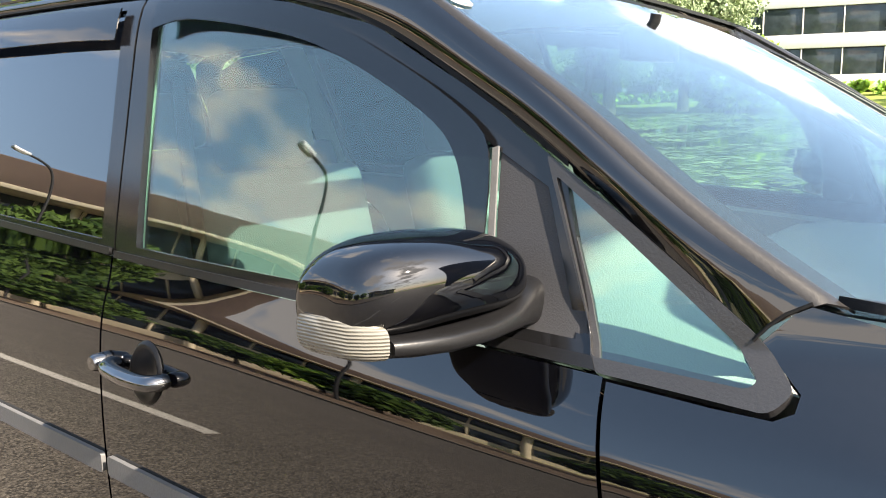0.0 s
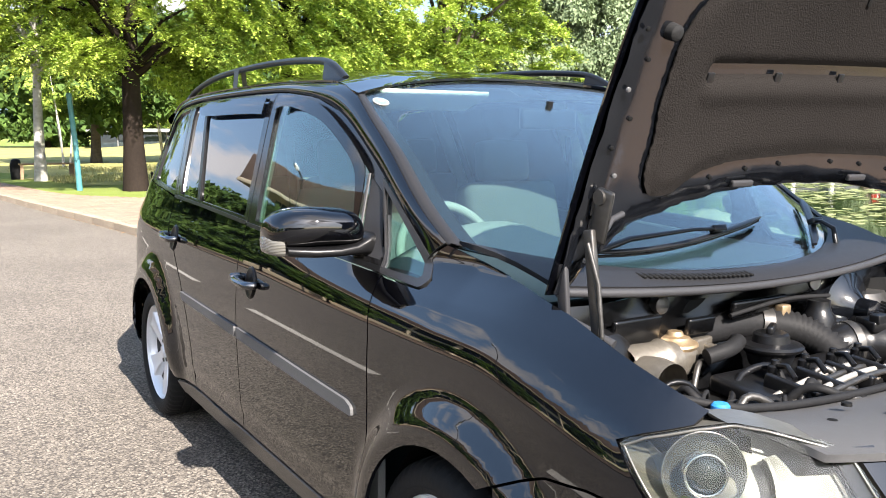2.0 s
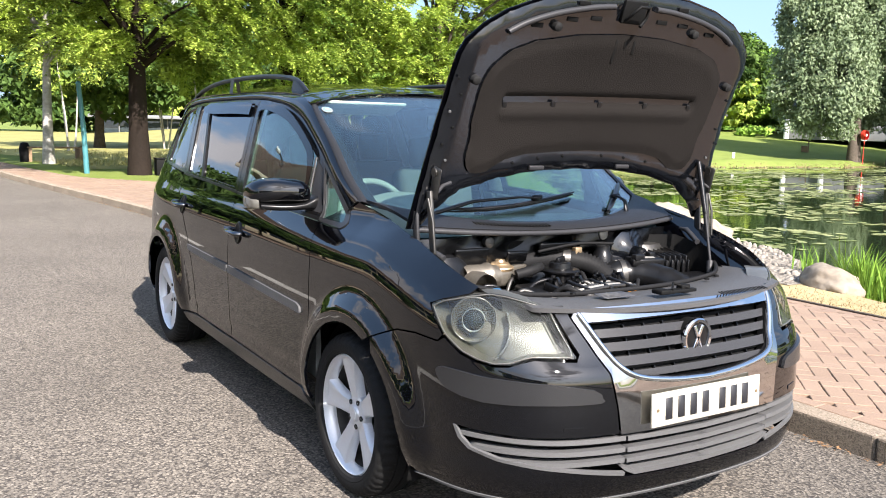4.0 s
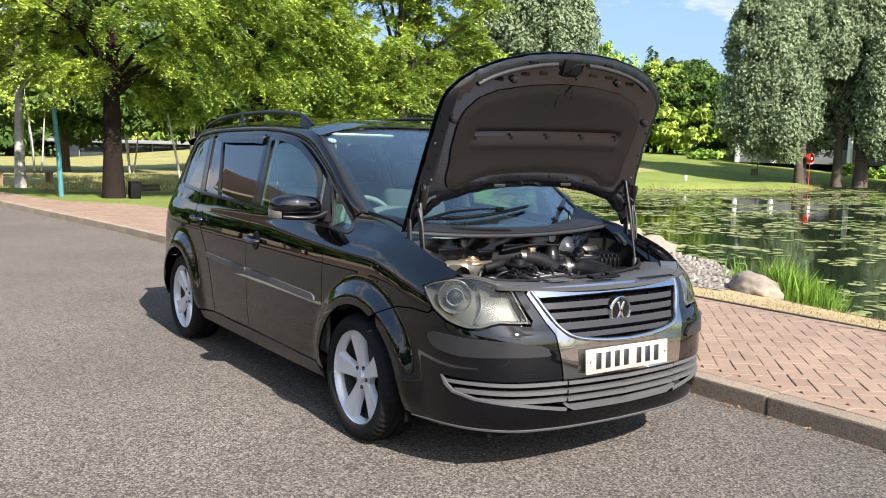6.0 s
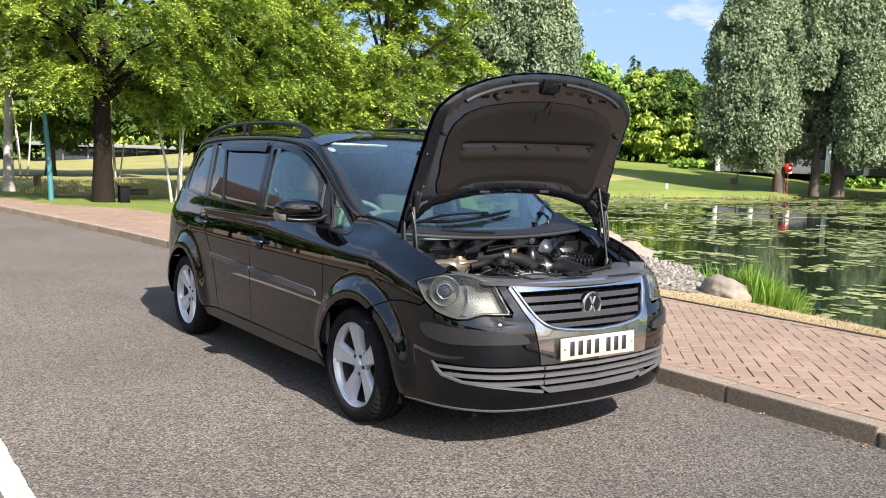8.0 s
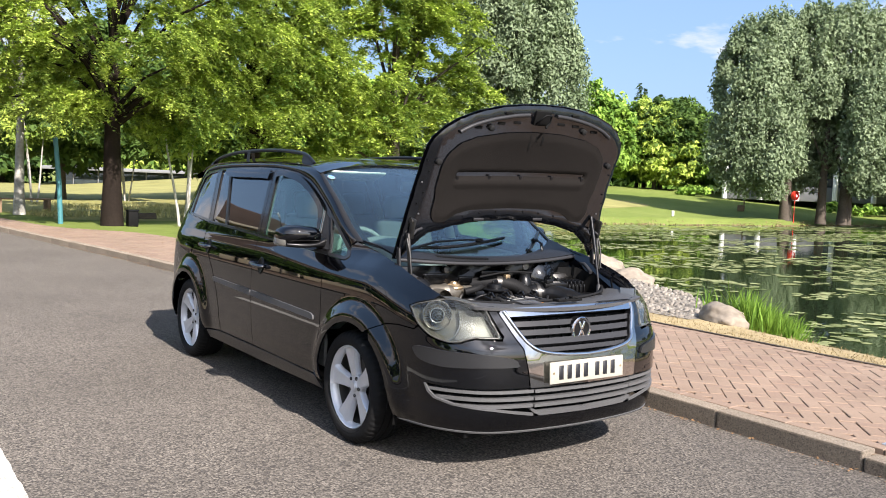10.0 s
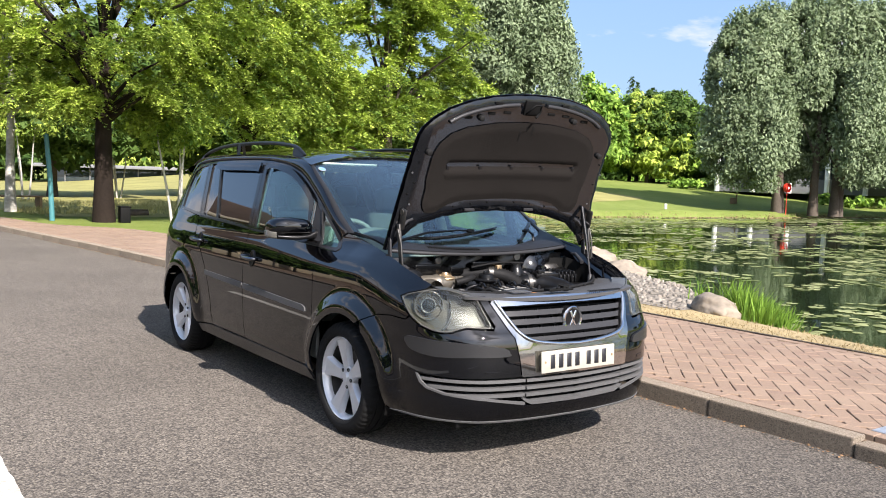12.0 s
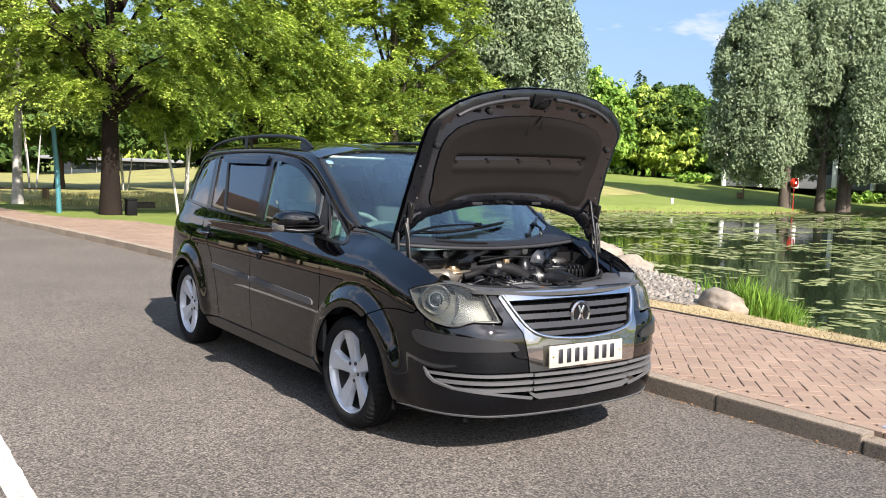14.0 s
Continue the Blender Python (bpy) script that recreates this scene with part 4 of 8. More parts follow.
for mirror in (False, True):
    door = part("door", skin_bm(DOOR_F, mirror=mirror, step=0.025), PAINT, car, "gloss black front door")
    rear_door = part("door", skin_bm(DOOR_R, mirror=mirror, step=0.025), PAINT, car, "gloss black rear door")
    part("fender", skin_bm(FENDER, mirror=mirror, step=0.017), PAINT, car, "gloss black front wing with a flared arch")
    part("rear_quarter", skin_bm(QUARTER, mirror=mirror, step=0.03), PAINT, car)
    part("sill", skin_bm(SILL, 0.006, mirror=mirror), BUMPER_TRIM, car, "dusty dark grey sill under the doors")
    part("pillar_rail", pillar_bm(mirror), PAINT, car, "gloss black windscreen pillar and roof edge")
    part("rear_pillar", skin_bm(TAIL_PILLAR, mirror=mirror, step=0.04), PAINT, car, "gloss black rear pillar")
    part("window_frame", ring_bm(D_UP, D_UP_IN, -0.004, mirror=mirror), FRAME_BLACK, door, "satin black window surround")
    part("window_frame", ring_bm(R_UP, R_UP_IN, -0.004, mirror=mirror), FRAME_BLACK, rear_door, "satin black window surround")
    part("quarter_window_frame", ring_bm(Q_UP, Q_UP_IN, -0.004, mirror=mirror), FRAME_BLACK, car)
    part("window", skin_bm(GLASS_F, -0.014, 0.003, mirror=mirror), CLEAR, door, "lightly green-tinted door window")
    part("mirror_sail", skin_bm(chamfer(SAIL, 0.01), -0.006, 0.01, mirror=mirror), GREY_PLASTIC, door, "dark grey plastic corner panel")
    glass_r = flank([(1.42, 1.08), (2.36, 1.11), (2.51, 1.52), (2.0, 1.53), (1.49, 1.524)])
    part("window", skin_bm(glass_r, -0.014, 0.003, mirror=mirror), PRIVACY, rear_door, "dark privacy glass")
    part("window_divider", skin_bm(flank([(2.02, 1.10), (2.06, 1.10), (2.31, 1.52), (2.275, 1.52)]), -0.006, 0.008, mirror=mirror), BLACK_PLASTIC, rear_door)
    part("quarter_window", skin_bm(flank([(2.43, 1.12), (2.95, 1.15), (2.985, 1.34), (2.94, 1.46), (2.81, 1.495), (2.585, 1.515)]), -0.012, 0.003, mirror=mirror), PRIVACY, car, "dark privacy glass")
    part("front_quarter_frame", ring_bm(QW_FRAME, QW_GLASS, 0.003, mirror=mirror), BUMPER_TRIM, car, "dark grey triangular window frame")
    part("front_quarter_window", skin_bm(flank([(0.216, 1.026), (0.425, 1.033), (0.503, 1.252), (0.39, 1.18), (0.247, 1.074), (0.209, 1.036)]), -0.010, 0.003, mirror=mirror), CLEAR, car, "green-tinted triangular window")
    part("wind_deflector", strip_bm(flank([(1.38, 1.524), (1.18, 1.515), (0.96, 1.475), (0.76, 1.392), (0.615, 1.308), (0.585, 1.25), (0.578, 1.15)]), flank([(1.37, 1.474), (1.27, 1.485), (1.06, 1.456), (0.91, 1.418), (0.74, 1.342), (0.645, 1.272), (0.60, 1.15)]), 0.014, 0.003, mirror), SMOKED, door, "smoked acrylic wind deflector")
    part("wind_deflector", strip_bm(flank([(1.50, 1.522), (1.9, 1.530), (2.36, 1.524)]), flank([(1.49, 1.46), (1.7, 1.465), (2.2, 1.466), (2.33, 1.485)]), 0.014, 0.003, mirror), SMOKED, rear_door, "smoked acrylic wind deflector")
    part("window_seal", skin_bm(flank([(0.40, 1.022), (0.88, 1.043), (1.38, 1.06), (1.38, 1.072), (0.88, 1.057), (0.41, 1.036)]), 0.004, 0.006, mirror=mirror), BLACK_PLASTIC, door)
    part("window_seal", skin_bm(flank([(1.395, 1.063), (1.9, 1.084), (2.40, 1.10), (2.40, 1.112), (1.9, 1.097), (1.395, 1.076)]), 0.004, 0.006, mirror=mirror), BLACK_PLASTIC, rear_door)
    part("bright_edge", skin_bm(flank([(0.560, 1.06), (0.569, 1.06), (0.592, 1.275), (0.583, 1.278)]), 0.002, 0.004, mirror=mirror), TRIM_GREY, door, "pale grey edge strip")
    part("frame_gutter", strip_bm(flank([(y, z + 0.007) for y, z in FRAME_LINE[1:-2]]), flank([(y, z - 0.003) for y, z in FRAME_LINE[1:-2]]), 0.003, 0.004, mirror), MATT_BLACK, car, "black rubber gutter over the doors")
    edge = []
    for k in range(31):
        t = k / 30
        y, z = A_CURVE(t)
        e = wrap(y + S, z)
        g1 = screen_point(-0.955, t)
        out = Vector((-0.45, -0.5, 0.74))
        edge.append([Vector((-p.x if mirror else p.x, p.y, p.z)) for p in (e + out * -0.004, e.lerp(g1, 0.25) + out * 0.007, e.lerp(g1, 0.75) + out * 0.006, g1 + out * 0.0005)])
    part("screen_edging", loft_bm(edge, thick=0.003), SCREEN_EDGE, car, "dusty dark grey windscreen edge strip")
    seam = [wrap(S + y, z) + Vector((-0.0025, -0.001, 0.001)) for y, z in ((0.236, 1.074), (0.222, 1.091), (0.206, 1.105), (0.18, 1.119))]
    part("pillar_seam", tube_bm([Vector((-p.x if mirror else p.x, p.y, p.z)) for p in seam], 0.0045, 8, flat=0.5), MATT_BLACK, car, "dark seam between wing and pillar")
    # rubbing strips, in two lengths
    part("rubbing_strip", skin_bm(chamfer(flank([(0.42, 0.634), (1.355, 0.662), (1.357, 0.70), (0.46, 0.672), (0.425, 0.66)]), 0.008), 0.009, 0.01, mirror=mirror), TRIM_GREY, door, "faded grey rubbing strip")
    part("rubbing_strip", skin_bm(chamfer(flank([(1.375, 0.662), (2.075, 0.682), (2.10, 0.715), (1.377, 0.70)]), 0.008), 0.009, 0.01, mirror=mirror), TRIM_GREY, rear_door, "faded grey rubbing strip")
    # front bumper, chrome and grilles, half by half
    bumper = part("front_bumper", skin_bm(BUMPER, mirror=mirror, step=0.018), PAINT, car, "gloss black front bumper")
    RUB = [(1.004, 0.642), (0.98, 0.656), (0.90, 0.653), (0.83, 0.647), (0.63, 0.637), (0.47, 0.615), (0.444, 0.59), (0.45, 0.573), (0.63, 0.572), (0.826, 0.567), (0.952, 0.588), (0.99, 0.615)]
    part("bumper_strip", skin_bm(smooth_poly(RUB, 2), 0.011, 0.013, mirror=mirror), BUMPER_TRIM, bumper, "dark grey plastic bumper strip")
    part("apron", skin_bm([(0, 0.466), (0.37, 0.466), (0.384, 0.56), (0.408, 0.66), (0.47, 0.755), (0.52, 0.826), (0.50, 0.846), (0.478, 0.812), (0.43, 0.745), (0.372, 0.672), (0.30, 0.636), (0.15, 0.615), (0, 0.608)], 0.004, 0.014, 0.04, mirror=mirror), APRON, car, "chrome apron behind the number plate")
    part("grille_trim", skin_bm([(0, 0.815), (0.2, 0.814), (0.474, 0.81), (0.502, 0.85), (0.2, 0.852), (0, 0.853)], 0.006, 0.016, 0.04, mirror=mirror), CHROME, car, "chrome grille top edge")
    rim_line = [wrap(*p) for p in catmull([(0.0, 0.615), (0.15, 0.622), (0.29, 0.642), (0.365, 0.676), (0.42, 0.738), (0.468, 0.805), (0.492, 0.838)], 6)]
    rim_line = [Vector((-p.x if mirror else p.x, p.y - 0.004, p.z)) for p in rim_line]
    part("grille_lip", tube_bm(rim_line, 0.0115, 12, flat=0.85), CHROME, car, "polished chrome lip round the grille")
    part("grille_back", skin_bm([(0, 0.60), (0.30, 0.625), (0.38, 0.67), (0.485, 0.815), (0, 0.82)], -0.055, 0.004, mirror=mirror), MATT_BLACK, car)
    for k, z in enumerate((0.652, 0.694, 0.736, 0.778)):
        end = 0.335 + 0.70 * (z - 0.652)
        part("grille_bar", skin_bm([(0, z - 0.012), (end, z - 0.012), (end + 0.02, z + 0.014), (0, z + 0.014)], -0.012, 0.03, mirror=mirror), GREY_PLASTIC, car)
        for f in (0.10, 0.19, 0.28):
            part("grille_fin", skin_bm([(f, z - 0.03), (f + 0.005, z - 0.03), (f + 0.005, z + 0.03), (f, z + 0.03)], -0.042, 0.012, mirror=mirror), SATIN_BLACK, car)
    part("grille_rim", skin_bm([(0, 0.608), (0.15, 0.615), (0.30, 0.636), (0.372, 0.672), (0.43, 0.745), (0.478, 0.812), (0.462, 0.812), (0.415, 0.748), (0.36, 0.684), (0.295, 0.65), (0.15, 0.63), (0, 0.624)], -0.008, 0.03, mirror=mirror), SATIN_BLACK, car)
    part("lower_grille_back", skin_bm([(0, 0.30), (0.34, 0.305), (0.56, 0.34), (0.78, 0.36), (0.92, 0.41), (0.96, 0.485), (0.6, 0.48), (0, 0.48)], -0.06, 0.004, mirror=mirror), MATT_BLACK, car)
    for k, (z, e0, e1) in enumerate(((0.446, 0.922, 0.908), (0.408, 0.893, 0.855), (0.372, 0.80, 0.68))):
        part("lower_grille_bar", skin_bm([(0.345, z - 0.007), (e1, z - 0.005), (e0, z + 0.010), (0.345, z + 0.009)], -0.006, 0.035, mirror=mirror), TRIM_GREY, bumper, "faded grey lower grille bar")
        part("lower_grille_bar", skin_bm([(0, z - 0.011), (0.338, z - 0.008), (0.338, z + 0.008), (0, z + 0.005)], -0.004, 0.035, mirror=mirror), TRIM_GREY, bumper, "faded grey lower grille bar")
    part("lower_grille_bar", skin_bm([(0, 0.314), (0.30, 0.318), (0.338, 0.335), (0.36, 0.352), (0.338, 0.352), (0.31, 0.338), (0, 0.332)], -0.002, 0.035, mirror=mirror), TRIM_GREY, bumper, "faded grey lower grille bar")
    part("lower_grille_edge", skin_bm([(0.345, 0.322), (0.56, 0.355), (0.777, 0.377), (0.877, 0.403), (0.915, 0.433), (0.935, 0.474), (0.925, 0.474), (0.90, 0.437), (0.865, 0.41), (0.77, 0.387), (0.56, 0.366), (0.345, 0.335)], 0.003, 0.012, mirror=mirror), TRIM_GREY, bumper, "faded grey grille edging")
    # headlamp
    LAMP = [(1.06, 0.843), (1.02, 0.864), (0.94, 0.884), (0.873, 0.893), (0.80, 0.888), (0.738, 0.878), (0.61, 0.856), (0.53, 0.73), (0.527, 0.708), (0.672, 0.712), (0.715, 0.702), (0.75, 0.69), (0.805, 0.686), (0.86, 0.695), (0.917, 0.714), (0.985, 0.758)]
    lamp = part("headlamp", skin_bm(LAMP, -0.075, 0.004, 0.04, mirror=mirror), LAMP_BOWL, car, "hazy clear headlamp with a projector")
    wall_rows = []
    for dep in (0.004, 0.03, 0.06, 0.085):
        ring_ = []
        for p_ in resample(LAMP, 60):
            q_ = wrap(p_.x + 0.004, p_.y) - wrap(p_.x - 0.004, p_.y)
            inn = Vector((-q_.y, q_.x, 0)).normalized()
            inn = inn if inn.y > 0 else -inn
            ring_.append(wrap(p_.x, p_.y) + inn * dep)
        wall_rows.append([Vector((-p_.x if mirror else p_.x, p_.y, p_.z)) for p_ in ring_])
    part("lamp_wall", loft_bm(wall_rows, closed=True), LAMP_BOWL, lamp)
    lens_line = [wrap(p_.x, p_.y) for p_ in resample(LAMP, 90)]
    mid_ = sum(lens_line, Vector()) / len(lens_line)
    lens_line = [p_.lerp(mid_, 0.035) + Vector((0, -0.001, 0)) for p_ in lens_line]
    lens_line = [Vector((-p_.x if mirror else p_.x, p_.y, p_.z)) for p_ in lens_line + lens_line[:1]]
    part("lens_flange", tube_bm(lens_line, 0.0026, 6, caps=False), LAMP_BOWL, lamp, "pale moulded edge of the lens")
    part("lens", skin_bm(smooth_poly(LAMP, 2), -0.002, 0.003, 0.03, mirror=mirror), LENS, lamp, "slightly hazed clear lens")
    sx = -1 if mirror else 1
    c1 = wrap(0.885, 0.812)
    for nm, mat, back, prof in (
            ("bowl_ring", PALE_RIM, 0.052, [(0.0, 0.072), (0.003, 0.074), (0.001, 0.071), (-0.016, 0.060), (-0.024, 0.046), (-0.024, 0.034)]),
            ("projector_ring", CHROME, 0.040, [(-0.02, 0.037), (0.004, 0.039), (0.007, 0.037), (0.005, 0.033), (-0.008, 0.031)]),
            ("projector", PROJECTOR_GLASS, 0.040, [(-0.01, 0.031), (0.002, 0.030), (0.010, 0.023), (0.0145, 0.011), (0.016, 0.0005)])):
        b = lathe_bm(prof, 32, "z", sharp=False)
        q = Vector((0, 0, 1)).rotation_difference(Vector((-0.55, -0.82, 0.1)).normalized())
        bmesh.ops.rotate(b, matrix=q.to_matrix(), verts=b.verts)
        bmesh.ops.translate(b, vec=c1 + Vector((0.55, 0.82, -0.1)).normalized() * back, verts=b.verts)
        if mirror:
            for v in b.verts:
                v.co.x = -v.co.x
            bmesh.ops.reverse_faces(b, faces=b.faces[:])
        part(nm, b, mat, lamp)
    # dividing rim round the projector and the open main-beam chamber beside it
    arc = lambda r_, a_: (0.86 - r_ * math.cos(math.radians(a_)), 0.79 + r_ * math.sin(math.radians(a_)))
    part("divider_rim", skin_bm([arc(0.106, a_) for a_ in range(-60, 48, 6)] + [arc(0.1, a_) for a_ in range(42, -66, -6)], -0.036, 0.03, 0.03, mirror=mirror), PALE_RIM, lamp)
    part("reflector", skin_bm([(0.625, 0.846), (0.548, 0.73), (0.548, 0.72), (0.675, 0.724), (0.72, 0.714), (0.76, 0.703)] + [arc(0.108, a_) for a_ in range(-46, 48, 7)] + [(0.74, 0.866)], -0.055, 0.006, 0.03, mirror=mirror), LAMP_REFLECTOR, lamp)
    # indicator side slit and washer cap on the bumper
    part("washer_cap", skin_bm(chamfer([(0.50, 0.482), (0.57, 0.484), (0.57, 0.50), (0.50, 0.498)], 0.004), 0.002, 0.006, 0.03, mirror=mirror), PAINT, bumper)
    # wheel-arch liner
    for cu in (FA, RA):
        yc = cu - S
        rows = [[Vector(((1 if mirror else -1) * xx, yc + rr_ * math.cos(a), 0.32 + rr_ * math.sin(a))) for a in [math.pi * k / 20 for k in range(-2, 23)]] for xx, rr_ in ((0.84, AR + 0.004), (0.72, AR + 0.02), (0.55, AR + 0.02), (0.52, 0.10))]
        part("arch_liner", loft_bm(rows), MATT_BLACK, car)
    part("bumper_lip", skin_bm([(0, 0.232), (0.6, 0.235), (1.05, 0.243), (1.13, 0.25), (1.05, 0.252), (0.6, 0.244), (0, 0.241)], 0.004, 0.006, 0.04, mirror=mirror), TRIM_GREY, bumper, "thin grey lower lip")


# door handles, over dishes whose proud rims shade like a scooped recess
def door_handle(door_ob, y, z, mirror):
    def at(u, zz):
        return wrap(u, zz)
    n = 20
    sgn = -1 if mirror else 1
    bm = bmesh.new()
    centre = wrap(y + S, z)
    rings = []
    for r, dep in ((1.0, 0.0005), (0.93, 0.006), (0.86, 0.0065), (0.74, 0.004), (0.45, 0.002), (0.02, 0.0015)):
        rings.append([bm.verts.new((wrap(y + S + 0.047 * r * math.cos(a) - 0.006, z + 0.057 * r * math.sin(a)) + Vector((-dep, 0, 0)))) for a in [2 * math.pi * k / n for k in range(n)]])
    for a, b in zip(rings, rings[1:]):
        for k in range(n):
            bm.faces.new((a[k], a[(k + 1) % n], b[(k + 1) % n], b[k]))
    bmesh.ops.recalc_face_normals(bm, faces=bm.faces)
    if mirror:
        for v in bm.verts:
            v.co.x = -v.co.x
    part("handle_recess", bm, RECESS, door_ob)
    x0 = wrap(y + S, z).x
    pts = [(x0 - 0.004, y + 0.082, z + 0.004), (x0 - 0.028, y + 0.07, z + 0.004), (x0 - 0.038, y + 0.025, z + 0.002), (x0 - 0.038, y - 0.03, z), (x0 - 0.030, y - 0.062, z), (x0 - 0.003, y - 0.072, z)]
    pts = [Vector((p[0] * sgn, p[1], p[2])) for p in catmull(pts, 4)]
    part("handle", tube_bm(pts, [0.015] + [0.0175] * (len(pts) - 2) + [0.014], 12, flat=0.8), SATIN_CHROME, door_ob, "dulled chrome pull handle")
    part("lock_cap", lathe_bm([(0, 0.016), (-0.03 * sgn, 0.0155), (-0.036 * sgn, 0.012), (-0.037 * sgn, 0.001)], 18, "x", (x0 * sgn, y + 0.112, z + 0.004)), SATIN_CHROME, door_ob)


RECESS = plain("recess_black", (0.003, 0.003, 0.0035), 0.35, 0, 0.2, 100, spec=0.2)
SATIN_CHROME = plain("satin_chrome", (0.17, 0.17, 0.175), 0.1, 1.0, 0.1, 60)
doors = [o for o in car.children if o.name.startswith("door")]
door_handle(doors[0], 1.24, 0.878, False)
door_handle(doors[1], 2.27, 0.93, False)
door_handle(doors[2], 1.24, 0.878, True)
door_handle(doors[3], 2.27, 0.93, True)

# fuel flap outline, tail
part("tailgate", skin_bm([(4.96, 0.55), (5.727, 0.55), (5.727, 1.12), (4.73, 1.12), (4.79, 0.9)]), PAINT, car)
part("tailgate", skin_bm([(4.96, 0.55), (5.727, 0.55), (5.727, 1.12), (4.73, 1.12), (4.79, 0.9)], mirror=True), PAINT, car)
for mirror in (False, True):
    part("rear_bumper", skin_bm([(4.66, 0.24), (5.727, 0.24), (5.727, 0.545), (4.955, 0.545), (4.955, 0.295), (4.66, 0.295)], 0.004, mirror=mirror), PAINT, car)
    part("rear_window", skin_bm([(4.75, 1.13), (5.727, 1.13), (5.727, 1.52), (4.76, 1.49)], -0.004, 0.004, mirror=mirror), PRIVACY, car)

# roof, between the two roof lines
roof_y = [0.745 + 2.38 * k / 40 for k in range(41)]
CENTRE = [(0.745, 1.582), (1.0, 1.606), (1.3, 1.626), (1.7, 1.638), (2.2, 1.636), (2.7, 1.618), (3.0, 1.587), (3.125, 1.552)]
rows = []
for y in roof_y:
    ze = interp(ROOF_LINE, y)
    e = wrap(y + S, ze)
    zc = interp(CENTRE, y)
    row = []
    for k in range(25):
        s = -1 + 2 * k / 24
        front = 0.175 * (1 - s * s) * max(0, 1 - (y - 0.745) / 0.6)
        row.append(Vector((-e.x * s, y + front, ze + (zc - ze) * (1 - abs(s) ** 3.0))))
    rows.append(row)
lead = [screen_point(-1 + 2 * k / 24, 1.0) + Vector((0, -0.003, 0.003)) - rows[0][k] for k in range(25)]
for y, row in zip(roof_y, rows):          # the leading edge follows the windscreen's top
    fade = max(0, 1 - (y - 0.745) / 0.5) ** 2
    for k in range(25):
        row[k] = row[k] + lead[k] * fade
part("roof", loft_bm(rows, thick=-0.008), PAINT, car, "gloss black roof")
part("spoiler", loft_bm([[Vector((x, y0, z0 - 0.06 * (x / 0.62) ** 2)) for x in [-0.62 + 1.24 * k / 16 for k in range(17)]] for y0, z0 in ((3.08, 1.566), (3.2, 1.55), (3.27, 1.525), (3.22, 1.50))]), PAINT, car)

screen_rows = [[screen_point(-0.985 + 1.97 * k / 32, j / 20) for k in range(33)] for j in range(21)]
windscreen = part("windscreen", loft_bm(screen_rows, thick=0.005), SCREEN, car, "clear windscreen reflecting the clouds")
# black printed border
border = bmesh.new()
g = [[screen_point(-0.99 + 1.98 * k / 48, -0.01 + 1.02 * j / 40) + Vector((0, 0.004, -0.006)) for k in range(49)] for j in range(41)]
vs = [[border.verts.new(p) for p in r] for r in g]
for j in range(40):
    for k in range(48):
        if j < 2 or j > 39 or k < 2 or k > 45 or (j > 34 and 21 < k < 26):
            border.faces.new((vs[j][k], vs[j][k + 1], vs[j + 1][k + 1], vs[j + 1][k]))
bmesh.ops.delete(border, geom=[v for v in border.verts if not v.link_faces], context="VERTS")
part("screen_border", border, MATT_BLACK, windscreen)


def disc_on(p, n, r, name, mat, parent, label="", h=0.001):
    b = lathe_bm([(0, r), (h, r * 0.98), (h, 0.0005)], 28, "z")
    bmesh.ops.rotate(b, matrix=Vector((0, 0, 1)).rotation_difference(Vector(n).normalized()).to_matrix(), verts=b.verts)
    bmesh.ops.translate(b, vec=p, verts=b.verts)
    return part(name, b, mat, parent, label)


stp = screen_point(-0.90, 0.895)
sn = (screen_point(-0.88, 0.895) - stp).cross(screen_point(-0.90, 0.92) - stp).normalized()
sn = sn if sn.z > 0 else -sn
stk = disc_on(stp + sn * 0.002, sn, 0.026, "sticker", PALE_PIPE, windscreen, "round white windscreen sticker")
disc_on(stp + sn * 0.0035, sn, 0.02, "sticker_print", BLUE_STICKER, stk)
disc_on(stp + sn * 0.005, sn, 0.010, "sticker_print", PALE_PIPE, stk)

# roof rails
for sg in (-1, 1):
    prof = [(1.045, 0.0), (1.10, 0.025), (1.17, 0.05), (1.28, 0.064), (1.6, 0.075), (2.0, 0.078), (2.5, 0.07), (2.9, 0.045), (3.08, 0.02), (3.14, 0.0)]
    pts = []
    for y, h in prof:
        ze = interp(ROOF_LINE, y)
        e = wrap(y + S, ze)
        x = (abs(e.x) - 0.062)
        zr = ze + (interp(CENTRE, y) - ze) * (1 - abs(x / abs(e.x)) ** 3.0)
        pts.append(Vector((sg * x, y, zr + h)))
    pts = catmull(pts, 5)
    rail = part("roof_rail", tube_bm(pts, 0.0155, 12, flat=0.85), SATIN_BLACK, car, "satin black roof rail")
    def foot(y0, y1, h0):
        out = []
        for k in range(7):
            y = y0 + (y1 - y0) * k / 6
            ze = interp(ROOF_LINE, y)
            e = wrap(y + S, ze)
            x = abs(e.x) - 0.062
            zr = ze + (interp(CENTRE, y) - ze) * (1 - abs(x / abs(e.x)) ** 3.0)
            top = interp(prof, y)
            out.append([Vector((sg * (x + d), y, zz)) for d, zz in ((-0.024, zr - 0.01), (-0.014, zr + top + 0.004), (0.014, zr + top + 0.004), (0.026, zr - 0.012))])
        return mark_sharp(loft_bm(out, closed=True))
    part("rail_foot", foot(1.05, 1.20, 0.05), SATIN_BLACK, rail)
    part("rail_foot", foot(2.16, 2.22, 0.05), SATIN_BLACK, rail)
    part("rail_foot", foot(2.98, 3.15, 0.03), SATIN_BLACK, rail)


